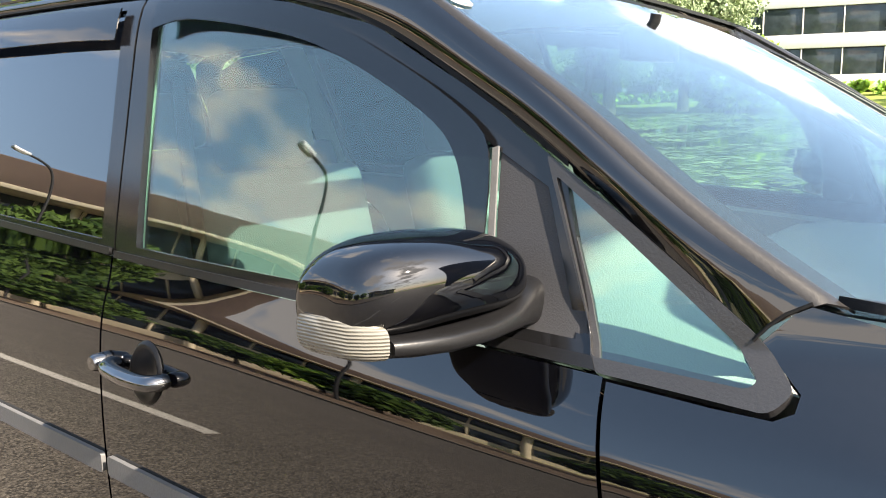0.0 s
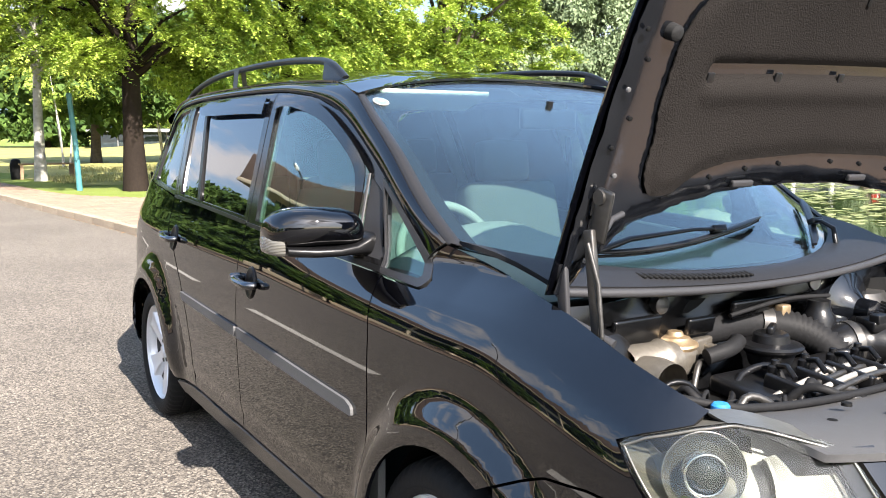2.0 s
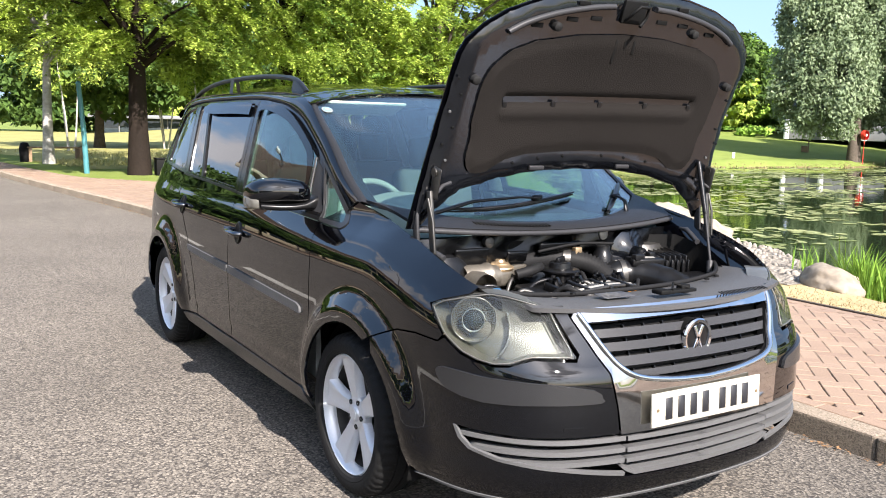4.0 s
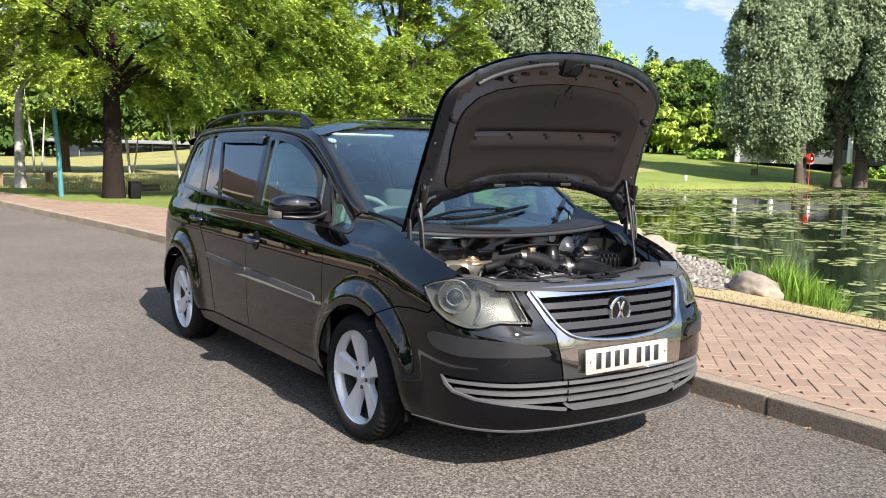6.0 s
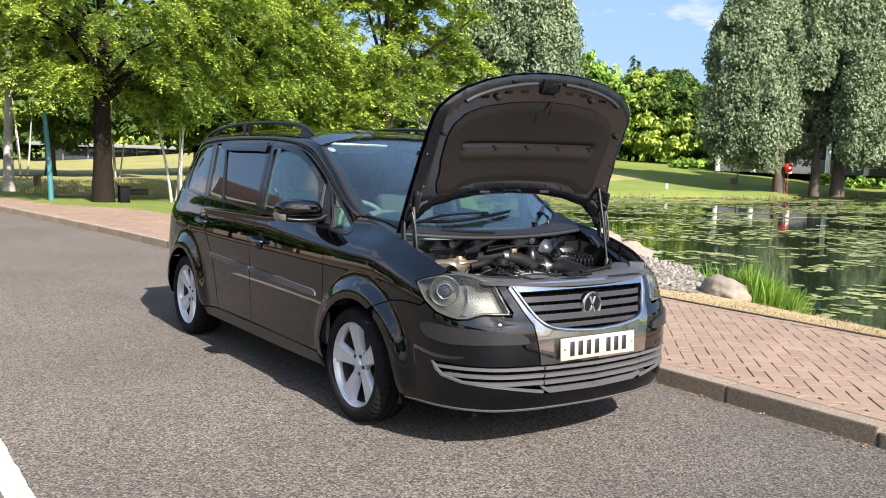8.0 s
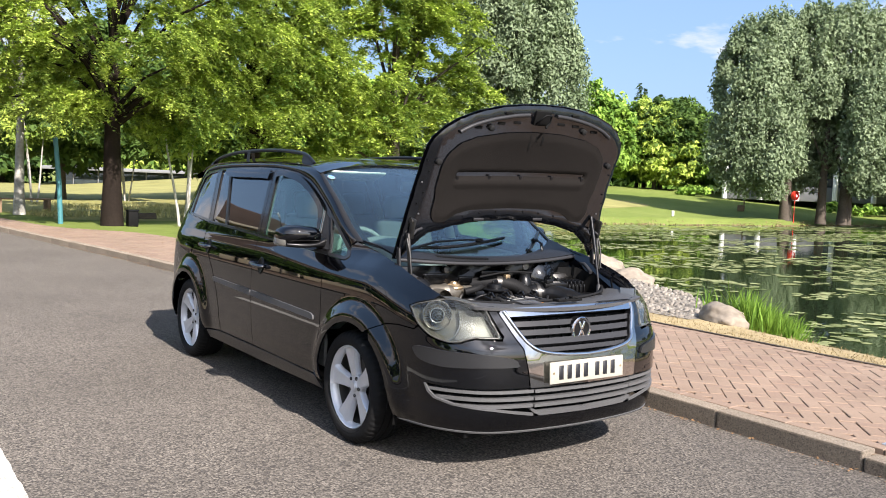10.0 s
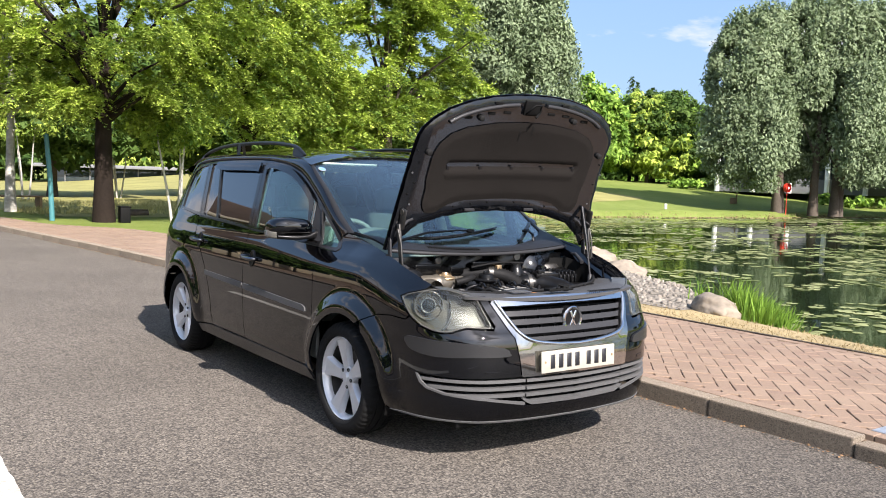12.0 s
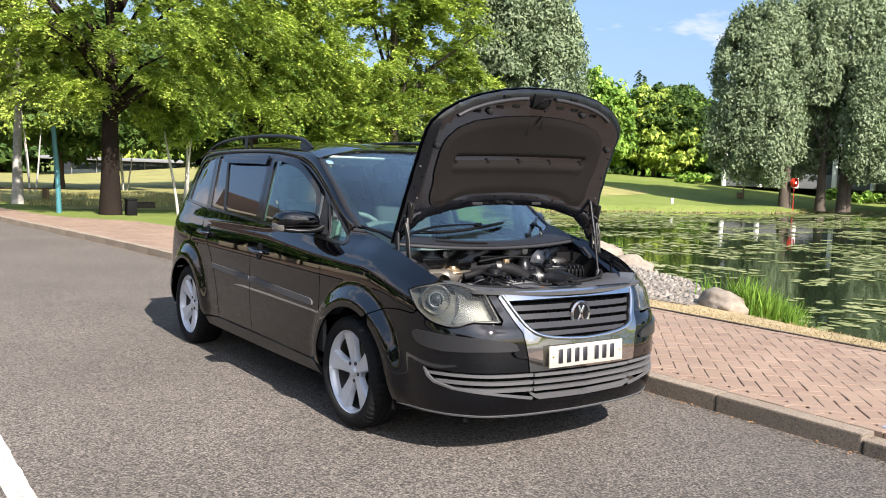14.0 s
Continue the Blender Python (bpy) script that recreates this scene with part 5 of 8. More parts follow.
# wheels
def wheel(at, sg, turn=0):
    hub = part("wheel", lathe_bm([(0.05, 0.216), (0.075, 0.222), (0.088, 0.232), (0.095, 0.2335), (0.098, 0.229), (0.09, 0.220), (0.062, 0.211), (0.05, 0.2105)], 64), SILVER, car, "silver five-spoke alloy wheel")
    part("barrel", lathe_bm([(-0.11, 0.21), (-0.10, 0.234), (-0.085, 0.23), (-0.07, 0.214), (0.05, 0.2155), (0.05, 0.2095), (-0.02, 0.20), (-0.06, 0.20)], 48), BARREL, hub, "wheel barrel with brake dust and shade in its dark colour")
    part("brake_shield", lathe_bm([(-0.045, 0.2), (-0.04, 0.2), (-0.038, 0.06), (-0.04, 0.05)], 32), MATT_BLACK, hub)
    tyre = [(-0.108, 0.234), (-0.112, 0.255), (-0.112, 0.28), (-0.10, 0.303), (-0.085, 0.312), (-0.052, 0.3165), (-0.05, 0.310), (-0.043, 0.310), (-0.041, 0.317), (-0.004, 0.3175), (-0.002, 0.310), (0.005, 0.310), (0.007, 0.3175), (0.04, 0.317), (0.042, 0.310), (0.049, 0.310), (0.051, 0.3165), (0.085, 0.311), (0.10, 0.302), (0.110, 0.284), (0.113, 0.268), (0.1105, 0.255), (0.1115, 0.253), (0.106, 0.239), (0.097, 0.2335)]
    tyre_bm = lathe_bm(tyre, 216)
    for v in tyre_bm.verts:
        rad = math.hypot(v.co.y, v.co.z)
        if abs(v.co.x) > 0.05 and rad > 0.295 and int(round(math.atan2(v.co.z, v.co.y) / (2 * math.pi) * 216)) % 4 == 0:
            v.co.y *= 1 - 0.006 / rad
            v.co.z *= 1 - 0.006 / rad
    part("tyre", tyre_bm, RUBBER, hub, "black rubber tyre")
    spoke = bmesh.new()
    for k in range(5):
        a0 = 2 * math.pi * k / 5 + radians(turn)
        rows = []
        for r, w, d, dip in ((0.045, 0.030, 0.062, 0.0), (0.075, 0.031, 0.066, 0.003), (0.11, 0.034, 0.072, 0.006), (0.155, 0.042, 0.078, 0.008), (0.195, 0.052, 0.083, 0.008), (0.219, 0.060, 0.086, 0.006)):
            prof = []
            for s_, dd in ((-1.12, -0.035), (-1.0, -0.004), (-0.86, 0.0), (-0.45, -dip * 0.6), (0.0, -dip), (0.45, -dip * 0.6), (0.86, 0.0), (1.0, -0.004), (1.12, -0.035)):
                prof.append(Vector((d + dd, r * math.cos(a0) - s_ * w * math.sin(a0), r * math.sin(a0) + s_ * w * math.cos(a0))))
            rows.append(prof)
        b = loft_bm(rows)
        me = bpy.data.meshes.new("tmp")
        b.to_mesh(me)
        b.free()
        spoke.from_mesh(me)
        bpy.data.meshes.remove(me)
    bmesh.ops.recalc_face_normals(spoke, faces=spoke.faces)
    bmesh.ops.remove_doubles(spoke, verts=spoke.verts, dist=0.0005)
    part("spokes", mark_sharp(spoke, 50), SILVER, hub)
    part("hub_disc", lathe_bm([(0.03, 0.075), (0.058, 0.07), (0.064, 0.06), (0.066, 0.034), (0.072, 0.032), (0.075, 0.028), (0.0755, 0.001)], 40), SILVER, hub)
    part("centre_cap", lathe_bm([(0.073, 0.026), (0.078, 0.024), (0.0785, 0.001)], 30), SILVER, hub)
    for k in range(5):
        a = 2 * math.pi * (k + 0.5) / 5 + radians(turn)
        part("wheel_bolt", lathe_bm([(0.05, 0.0105), (0.069, 0.0105), (0.070, 0.008), (0.062, 0.006), (0.062, 0.0005)], 10, "x", (0, 0.052 * math.cos(a), 0.052 * math.sin(a))), DARK_METAL, hub)
    part("brake_disc", lathe_bm([(-0.02, 0.145), (-0.005, 0.145), (-0.005, 0.06), (0.02, 0.058), (0.02, 0.001)], 40), DARK_METAL, hub)
    part("caliper", box_bm((0.06, 0.07, 0.15), (-0.012, 0.125, 0.02), 0.012), DARK_METAL, hub)
    part("axle_stub", lathe_bm([(-0.25, 0.06), (-0.02, 0.06)], 16), MATT_BLACK, hub)
    hub.matrix_basis = Matrix.Translation(at) @ (Matrix.Diagonal((1, 1, 1, 1)) if sg > 0 else Matrix.Rotation(math.pi, 4, "Z"))
    return hub


wheel((-0.768, 0, 0.317), -1, 100)
wheel((-0.765, 2.678, 0.317), -1, 68)
wheel((0.768, 0, 0.317), 1, 40)
wheel((0.765, 2.678, 0.317), 1, 20)


# door mirrors
def door_mirror(sg):
    """Rounded shell, dark lower tray with clear indicator, and an arm to the door corner."""
    n = 32
    def section(x, y0, y1, z0, z1, e=0.62):
        m, w, c, h = (y0 + y1) / 2, (y1 - y0) / 2, (z0 + z1) / 2, (z1 - z0) / 2
        out = []
        for k in range(n):
            a = 2 * math.pi * k / n
            cc, ss = math.cos(a), math.sin(a)
            out.append(Vector((x, m + w * abs(cc) ** e * (1 if cc > 0 else -1), c + h * abs(ss) ** e * (1 if ss > 0 else -1))))
        return out
    def solid(rows_):
        b = loft_bm(rows_, closed=True)
        b.verts.ensure_lookup_table()
        b.faces.new(b.verts[:n])
        b.faces.new(b.verts[-n:])
        bmesh.ops.recalc_face_normals(b, faces=b.faces)
        return mark_sharp(b, 60)
    shell_ = catmull_rows([section(*r, 0.8) for r in ((-1.053, 0.59, 0.645, 1.078, 1.122), (-1.047, 0.565, 0.654, 1.072, 1.146), (-1.026, 0.540, 0.662, 1.069, 1.165), (-0.985, 0.517, 0.668, 1.067, 1.177), (-0.93, 0.500, 0.668, 1.070, 1.179), (-0.88, 0.492, 0.664, 1.070, 1.175), (-0.845, 0.489, 0.660, 1.070, 1.172), (-0.817, 0.494, 0.648, 1.072, 1.160), (-0.806, 0.508, 0.630, 1.078, 1.140), (-0.803, 0.53, 0.60, 1.09, 1.12))], 3)
    tray = [section(*r) for r in ((-1.015, 0.535, 0.655, 1.050, 1.078), (-0.985, 0.521, 0.655, 1.046, 1.077), (-0.94, 0.506, 0.66, 1.043, 1.075), (-0.88, 0.496, 0.655, 1.043, 1.075), (-0.83, 0.492, 0.63, 1.046, 1.082), (-0.80, 0.492, 0.59, 1.046, 1.098), (-0.785, 0.492, 0.575, 1.042, 1.106), (-0.768, 0.494, 0.57, 1.038, 1.108))]
    ind = [section(*r) for r in ((-1.055, 0.605, 0.645, 1.070, 1.100), (-1.052, 0.570, 0.65, 1.056, 1.100), (-1.042, 0.553, 0.62, 1.052, 1.097), (-1.032, 0.541, 0.60, 1.051, 1.095), (-1.024, 0.534, 0.58, 1.052, 1.092), (-1.021, 0.54, 0.57, 1.055, 1.088))]
    rest = [section(*r) for r in ((-1.035, 0.60, 0.655, 1.052, 1.078), (-0.985, 0.56, 0.655, 1.045, 1.075))]
    face = lathe_bm([(0.664, 0.001), (0.664, 1.0)], 32, "y")
    for v in face.verts:
        v.co = Vector((-0.925 + v.co.x * 0.098, v.co.y + 0.004, 1.122 + v.co.z * 0.041))
    bms = [solid(shell_), join_bm(solid(tray), solid(rest)), solid(ind), face]
    for b in bms:
        bmesh.ops.translate(b, vec=(0, 0, 0.010), verts=b.verts)
    if sg > 0:
        for b in bms:
            for v in b.verts:
                v.co.x = -v.co.x
            bmesh.ops.reverse_faces(b, faces=b.faces[:])
    shell = part("door_mirror", bms[0], PAINT, car, "gloss black door mirror shell")
    part("mirror_tray", bms[1], SATIN_BLACK, shell, "satin black lower tray and arm")
    part("indicator", bms[2], INDICATOR, shell, "clear ribbed indicator")
    part("mirror_glass", bms[3], CHROME, shell)


def catmull_rows(rows_, n):
    cols = [catmull([r[k] for r in rows_], n) for k in range(len(rows_[0]))]
    return [[c[i] for c in cols] for i in range(len(cols[0]))]


INDICATOR = ribbed_lens("indicator_lens_body", (0.125, 0.118, 0.1), 0.004)
door_mirror(-1)
door_mirror(1)

# badge and number plate
badge = part("badge", lathe_bm([(0.004, 0.068), (-0.004, 0.068), (-0.010, 0.063), (-0.008, 0.054), (-0.002, 0.052), (-0.002, 0.001)], 48, "y", (0, -0.918, 0.732)), CHROME, car, "round chrome nose badge")
part("badge_inset", lathe_bm([(-0.003, 0.052), (-0.0045, 0.001)], 40, "y", (0, -0.918, 0.732)), SATIN_BLACK, badge)
part("badge_mount", lathe_bm([(0.05, 0.062), (0.003, 0.066), (0.003, 0.001)], 36, "y", (0, -0.918, 0.732)), MATT_BLACK, badge)
for a in (-24, 24):
    part("badge_bar", box_bm((0.014, 0.008, 0.096), (0, -0.924, 0.732), 0.003, (0, a, 0)), CHROME, badge, "plain chrome bar")
plate = part("number_plate", box_bm((0.52, 0.008, 0.111), (-0.018, -0.999, 0.537), 0.003, (-3, 0, 0)), PLATE_WHITE, car, "white number plate with dark characters, slightly grimy")
for k, x in enumerate((-0.185, -0.128, -0.071, -0.014, 0.068, 0.125, 0.182)):
    part("plate_bar", box_bm((0.031, 0.002, 0.072), (x - 0.018, -1.0035, 0.537), 0.0005, (-3, 0, 0), 1), INK, plate)
for x in (-0.235, 0.24):
    part("plate_screw", lathe_bm([(0, 0.006), (-0.003, 0.005), (-0.003, 0.0005)], 12, "y", (x - 0.018, -1.003, 0.537)), BRONZE, plate)

# ---- bonnet, propped open ----
BON_O = Vector((0, -0.21, 1.06))
BON_UP = Vector((0, -0.33, 0.944)).normalized()      # from the hinge line to the front edge
BON_N = Vector((0, -0.944, -0.33)).normalized()      # towards the underside
BON_L = 1.06


def bonnet_point(x, z, lift=0.0):
    """x across, z the height of the open bonnet's mid-plane; lift towards the underside."""
    up = max(0, (z - 1.06) / 0.8)         # the single strut leaves the panel slightly askew
    x, z = x + 0.05 * up, z + 0.04 * x * up
    s = (z - 1.06) * BON_L
    crown = 0.05 * (1 - (x / 0.75) ** 2) + 0.035 * math.sin(math.pi * min(1, max(0, s / 0.92)))
    return Vector((x, 0, 0)) + BON_O + BON_UP * s + BON_N * (lift - crown + 0.045)


BON_HALF = [(0.0, 1.25), (0.2, 1.245), (0.4, 1.222), (0.56, 1.185), (0.66, 1.12), (0.715, 1.055), (0.752, 1.06), (0.738, 1.2), (0.724, 1.35), (0.714, 1.5), (0.71, 1.60), (0.706, 1.68), (0.688, 1.728), (0.63, 1.785), (0.55, 1.833), (0.43, 1.875), (0.28, 1.905), (0.14, 1.918), (0.0, 1.922)]
FELT_HALF = [(0.0, 1.335), (0.3, 1.325), (0.40, 1.305), (0.47, 1.262), (0.545, 1.262), (0.575, 1.31), (0.572, 1.40), (0.585, 1.44), (0.585, 1.58), (0.565, 1.64), (0.50, 1.70), (0.40, 1.735), (0.2, 1.762), (0.0, 1.77)]


def both(half):
    return half + [(-x, z) for x, z in half[::-1] if x > 1e-6]


def bonnet_sheet(poly, lift, step=0.05, fall=None, thick=0.006):
    b = sheet(poly, step)
    for v in b.verts:
        x, z = v.co.x, v.co.y
        v.co = bonnet_point(x, z, lift + (fall(x, z) if fall else 0))
    b.normal_update()
    if sum(f.normal.dot(BON_N) for f in b.faces) < 0:
        bmesh.ops.reverse_faces(b, faces=b.faces[:])
    thicken(b, thick)
    return b


bonnet = part("bonnet", bonnet_sheet(both(BON_HALF), -0.03, thick=0.004), PAINT, car, "open black bonnet with a felt-lined underside")
OUT_LINE = both(BON_HALF)


def rim_fall(x, z):
    """The pressed inner panel: a raised rim, sunk towards its outer edge."""
    d = min(math.hypot(x - a, z - c) for a, c in resample_cache)
    return -0.028 * max(0, 1 - d / 0.03)


resample_cache = [(p.x, p.y) for p in resample(OUT_LINE, 160)]
inner = [(x * 0.985, 1.49 + (z - 1.49) * 0.985) for x, z in BON_HALF]
part("inner_panel", bonnet_sheet(both(inner), 0.0, 0.035, rim_fall), UNDERHOOD, bonnet, "black painted pressed inner panel")


def felt_fall(x, z):
    g = 0.0
    if abs(x) < 0.47:
        g -= 0.022 * math.exp(-((z - 1.525) / 0.02) ** 4)
        g += 0.008 * math.exp(-((z - 1.478) / 0.018) ** 2)
    e = min(math.hypot(x - a, z - c) for a, c in felt_cache)
    return g + 0.012 * min(1, e / 0.035)


felt_cache = [(p.x, p.y) for p in resample(both(FELT_HALF), 120)]
felt = part("felt_liner", bonnet_sheet(chamfer(both(FELT_HALF), 0.02, 2), 0.006, 0.0155, felt_fall, 0.004), FELT, bonnet, "dark brown sound-deadening felt")
for x in (-0.46, -0.23, 0, 0.23, 0.46):
    b = box_bm((0.02, 0.006, 0.03), (0, 0, 0), 0.002)
    bmesh.ops.rotate(b, matrix=Matrix((Vector((1, 0, 0)), -BON_N, BON_UP)).transposed(), verts=b.verts)
    bmesh.ops.translate(b, vec=bonnet_point(x, 1.507, 0.012), verts=b.verts)
    part("felt_clip", b, BLACK_PLASTIC, bonnet)
# oval slots, rubber stops and the weather strip along the leading edge
def on_bonnet(bm, x, z, lift):
    bmesh.ops.rotate(bm, matrix=Matrix((Vector((1, 0, 0)), -BON_N, BON_UP)).transposed(), verts=bm.verts)
    bmesh.ops.translate(bm, vec=bonnet_point(x, z, lift), verts=bm.verts)
    return bm


for x, z in ((-0.27, 1.815), (-0.16, 1.822), (0.16, 1.822), (0.27, 1.815), (-0.24, 1.872), (0.24, 1.872), (-0.42, 1.79), (0.42, 1.79)):
    part("bonnet_slot", on_bonnet(box_bm((0.05, 0.004, 0.016), bevel=0.0018), x, z, 0.002), MATT_BLACK, bonnet)
for x, z in ((-0.335, 1.79), (0.335, 1.79), (-0.62, 1.60), (0.62, 1.60)):
    part("rubber_stop", on_bonnet(lathe_bm([(0.0, 0.018), (-0.02, 0.016), (-0.024, 0.01), (-0.024, 0.0005)], 16, "y"), x, z, 0.0), RUBBER, bonnet)
for sg in (-1, 1):
    strip = [bonnet_point(sg * x, z, 0.008) for x, z in catmull([(0.1, 1.868), (0.2, 1.86), (0.35, 1.835), (0.47, 1.80), (0.54, 1.765)], 4)]
    part("weather_strip", tube_bm(strip, 0.011, 8), GREY_PLASTIC, bonnet, "grey rubber weather strip")
    for k in range(9):
        z = 1.14 + 0.058 * k
        part("panel_stud", on_bonnet(lathe_bm([(0, 0.0055), (-0.004, 0.005), (-0.005, 0.0005)], 8, "y"), sg * (0.69 - 0.03 * (k % 2)), z, 0.001), TRIM_GREY if k % 3 == 0 else MATT_BLACK, bonnet)
    for x in (0.1, 0.22, 0.34, 0.46):
        part("panel_stud", on_bonnet(lathe_bm([(0, 0.006), (-0.004, 0.005), (-0.005, 0.0005)], 8, "y"), sg * x, 1.313 - 0.05 * (x / 0.5) ** 2, 0.001), MATT_BLACK, bonnet)
    part("bonnet_drain", on_bonnet(box_bm((0.07, 0.012, 0.016), bevel=0.004), sg * 0.22, 1.27, 0.004), GREY_PLASTIC, bonnet)
latch = part("latch", join_bm(on_bonnet(box_bm((0.11, 0.014, 0.085), bevel=0.004), 0, 1.852, 0.006), on_bonnet(tube_bm([(-0.04, -0.01, -0.03), (-0.04, -0.04, 0.0), (-0.02, -0.05, 0.03), (0.02, -0.05, 0.03), (0.04, -0.03, -0.01), (0.0, -0.05, -0.04)], 0.006, 8), 0, 1.852, 0.006)), MATT_BLACK, bonnet, "black metal bonnet catch")
for x, l_ in ((-0.03, 0.085), (0.055, 0.05), (0.01, 0.03)):
    part("felt_stain", on_bonnet(box_bm((0.012, 0.001, l_), bevel=0.0004), x, 1.755 - l_ / 2, 0.0185), MATT_BLACK, bonnet)

# hinges and the gas strut
part("gas_strut", tube_bm([(0.615, -0.425, 0.888), (0.628, -0.37, 1.09)], 0.006, 10), GREY_PLASTIC, car, "thin steel strut rod")
part("strut_tube", tube_bm([(0.627, -0.372, 1.085), (0.64, -0.305, 1.30)], 0.011, 12), BLACK_PLASTIC, car, "black gas strut tube")
for sg in (-1, 1):
    hinge = part("hinge", join_bm(box_bm((0.014, 0.026, 0.225), (sg * 0.70, -0.312, 1.085), 0.004, (-9, 0, 0)), tube_bm([(sg * 0.712, -0.305, 1.17), (sg * 0.708, -0.335, 1.09), (sg * 0.704, -0.345, 0.985)], 0.005, 8)), DARK_METAL, car, "dark pressed-steel bonnet hinge")
    part("hinge_plate", join_bm(box_bm((0.008, 0.05, 0.11), (sg * 0.69, -0.318, 1.225), 0.006, (14, 0, 0)), tube_bm([(sg * 0.700, -0.318, 1.262), (sg * 0.684, -0.318, 1.262)], 0.016, 12)), DARK_METAL, hinge)
    part("hinge_link", box_bm((0.012, 0.03, 0.13), (sg * 0.722, -0.245, 1.055), 0.004, (-6, 0, 0)), GREY_PLASTIC, hinge)
    part("hinge_stay", tube_bm([(sg * 0.69, -0.325, 1.19), (sg * 0.655, -0.31, 1.215), (sg * 0.62, -0.305, 1.225)], 0.007, 8), GREY_PLASTIC, hinge)
    part("hinge_arm", tube_bm([(sg * 0.70, -0.13, 1.0), (sg * 0.69, -0.22, 0.995), (sg * 0.648, -0.32, 0.955)], 0.012, 8), GREY_PLASTIC, car)

# ---- scuttle, wipers ----
def scuttle_row(f):
    row = []
    for k in range(33):
        s = -0.97 + 1.94 * k / 32
        a = screen_point(s, 0.012)
        b = Vector((0.68 * s, -0.205 + 0.065 * abs(s) ** 2.2, 1.016 + 0.03 * s * s))
        p = a.lerp(b, f)
        p.z += 0.012 * math.sin(math.pi * f)
        row.append(p)
    return row


part("scuttle", loft_bm([scuttle_row(f) for f in (0, 0.2, 0.4, 0.6, 0.8, 0.95, 1.0)], thick=0.012), SCUTTLE_GREY, car, "dark grey plastic scuttle below the windscreen")
for k in range(22):
    s = -0.58 + 0.022 * k
    p = scuttle_row(0.6)[16].lerp(scuttle_row(0.6)[16], 0)
    a = screen_point(s, 0.012).lerp(Vector((0.68 * s, -0.205 + 0.065 * abs(s) ** 2.2, 1.016 + 0.03 * s * s)), 0.62)
    part("scuttle_slot", box_bm((0.009, 0.055, 0.006), (a.x, a.y, a.z + 0.021), 0.001, (10, 0, 8), 1), MATT_BLACK, car)
part("scuttle_edge", tube_bm([p + Vector((0, -0.004, -0.004)) for p in scuttle_row(1.0)], 0.011, 8), GREY_PLASTIC, car)


def wiper(s0, t0, s1, t1, pivot):
    n = Vector((0, -0.46, 0.89))
    a, b = screen_point(s0, t0), screen_point(s1, t1)
    blade = [screen_point(s0 + (s1 - s0) * k / 8, t0 + (t1 - t0) * k / 8) + n * 0.012 for k in range(9)]
    w = part("wiper", tube_bm([p + n * 0.012 for p in blade], [0.006] + [0.012] * 7 + [0.006], 8, flat=0.6), BLACK_PLASTIC, car, "black wiper")
    part("wiper_rubber", tube_bm(blade, 0.004, 6), RUBBER, w)
    m = blade[5] + n * 0.03
    p0 = screen_point(*pivot) + n * 0.02
    part("wiper_arm", tube_bm([p0, p0.lerp(m, 0.35) + n * 0.03, p0.lerp(m, 0.8) + n * 0.016, m], [0.016, 0.013, 0.009, 0.009], 8, flat=0.6), SATIN_BLACK, w)
    part("wiper_joint", box_bm((0.05, 0.022, 0.018), m, 0.005, (-25, 0, 0)), BLACK_PLASTIC, w)


wiper(-0.62, 0.045, 0.30, 0.16, (-0.70, 0.0))
wiper(0.86, 0.16, 0.45, 0.03, (0.62, -0.02))

# ---- engine bay ----
bay_rows = []
BAY = [(-0.47, -0.745), (-0.585, -0.56), (-0.655, -0.36), (-0.66, -0.17), (-0.5, -0.12), (0, -0.10), (0.5, -0.12), (0.66, -0.17), (0.655, -0.36), (0.585, -0.56), (0.47, -0.745), (0, -0.80)]
for z in (0.42, 0.6, 0.8, 0.9, 0.97):
    bay_rows.append([Vector((x * (1.0 if z < 0.9 else 1.015), y, z + (0 if y > -0.3 else -max(0, z - 0.72) * 0.62 * min(1, (-y - 0.3) / 0.3)))) for x, y in BAY])
bay = loft_bm(bay_rows, closed=True)
bmesh.ops.reverse_faces(bay, faces=bay.faces[:])
part("engine_bay", bay, MATT_BLACK, car, "black engine bay walls")
part("bay_floor", box_bm((1.3, 0.74, 0.02), (0, -0.45, 0.44), 0.004), MATT_BLACK, car)
for sg in (-1, 1):
    edge = [wrap(u, z) for u, z in ((S + 0.10, 1.10), (S + 0.03, 1.088), (1.50, 1.066), (1.435, 1.054), (1.30, 1.022), (1.17, 0.985), (1.044, 0.948), (0.92, 0.908), (0.87, 0.893))]
    edge = catmull([Vector((-sg * p.x, p.y, p.z - 0.004)) for p in edge], 3)
    part("wing_channel", loft_bm([edge, [p + Vector((-sg * 0.012, 0, -0.02)) for p in edge], [p + Vector((-sg * 0.05, 0, -0.03)) for p in edge], [p + Vector((-sg * 0.065, 0.0, -0.12)) for p in edge]]), PAINT, car)


# front panel over the radiator
def panel_row(f):
    row = []
    for k in range(33):
        s = -1 + 2 * k / 32
        a = abs(s)
        front = Vector((0.60 * s, -0.895 + 0.115 * a ** 2.2, 0.846 + 0.015 * a * a))
        rear = Vector((0.64 * s, -0.545 + (0.02 * a ** 2 if a < 0.8 else 0.02 * a ** 2 + 1.1 * (a - 0.8) ** 1.5), 0.822 + 0.05 * a ** 3))
        p = front.lerp(rear, f)
        p.z += 0.014 * math.sin(math.pi * min(1, f * 1.05))
        row.append(p)
    return row


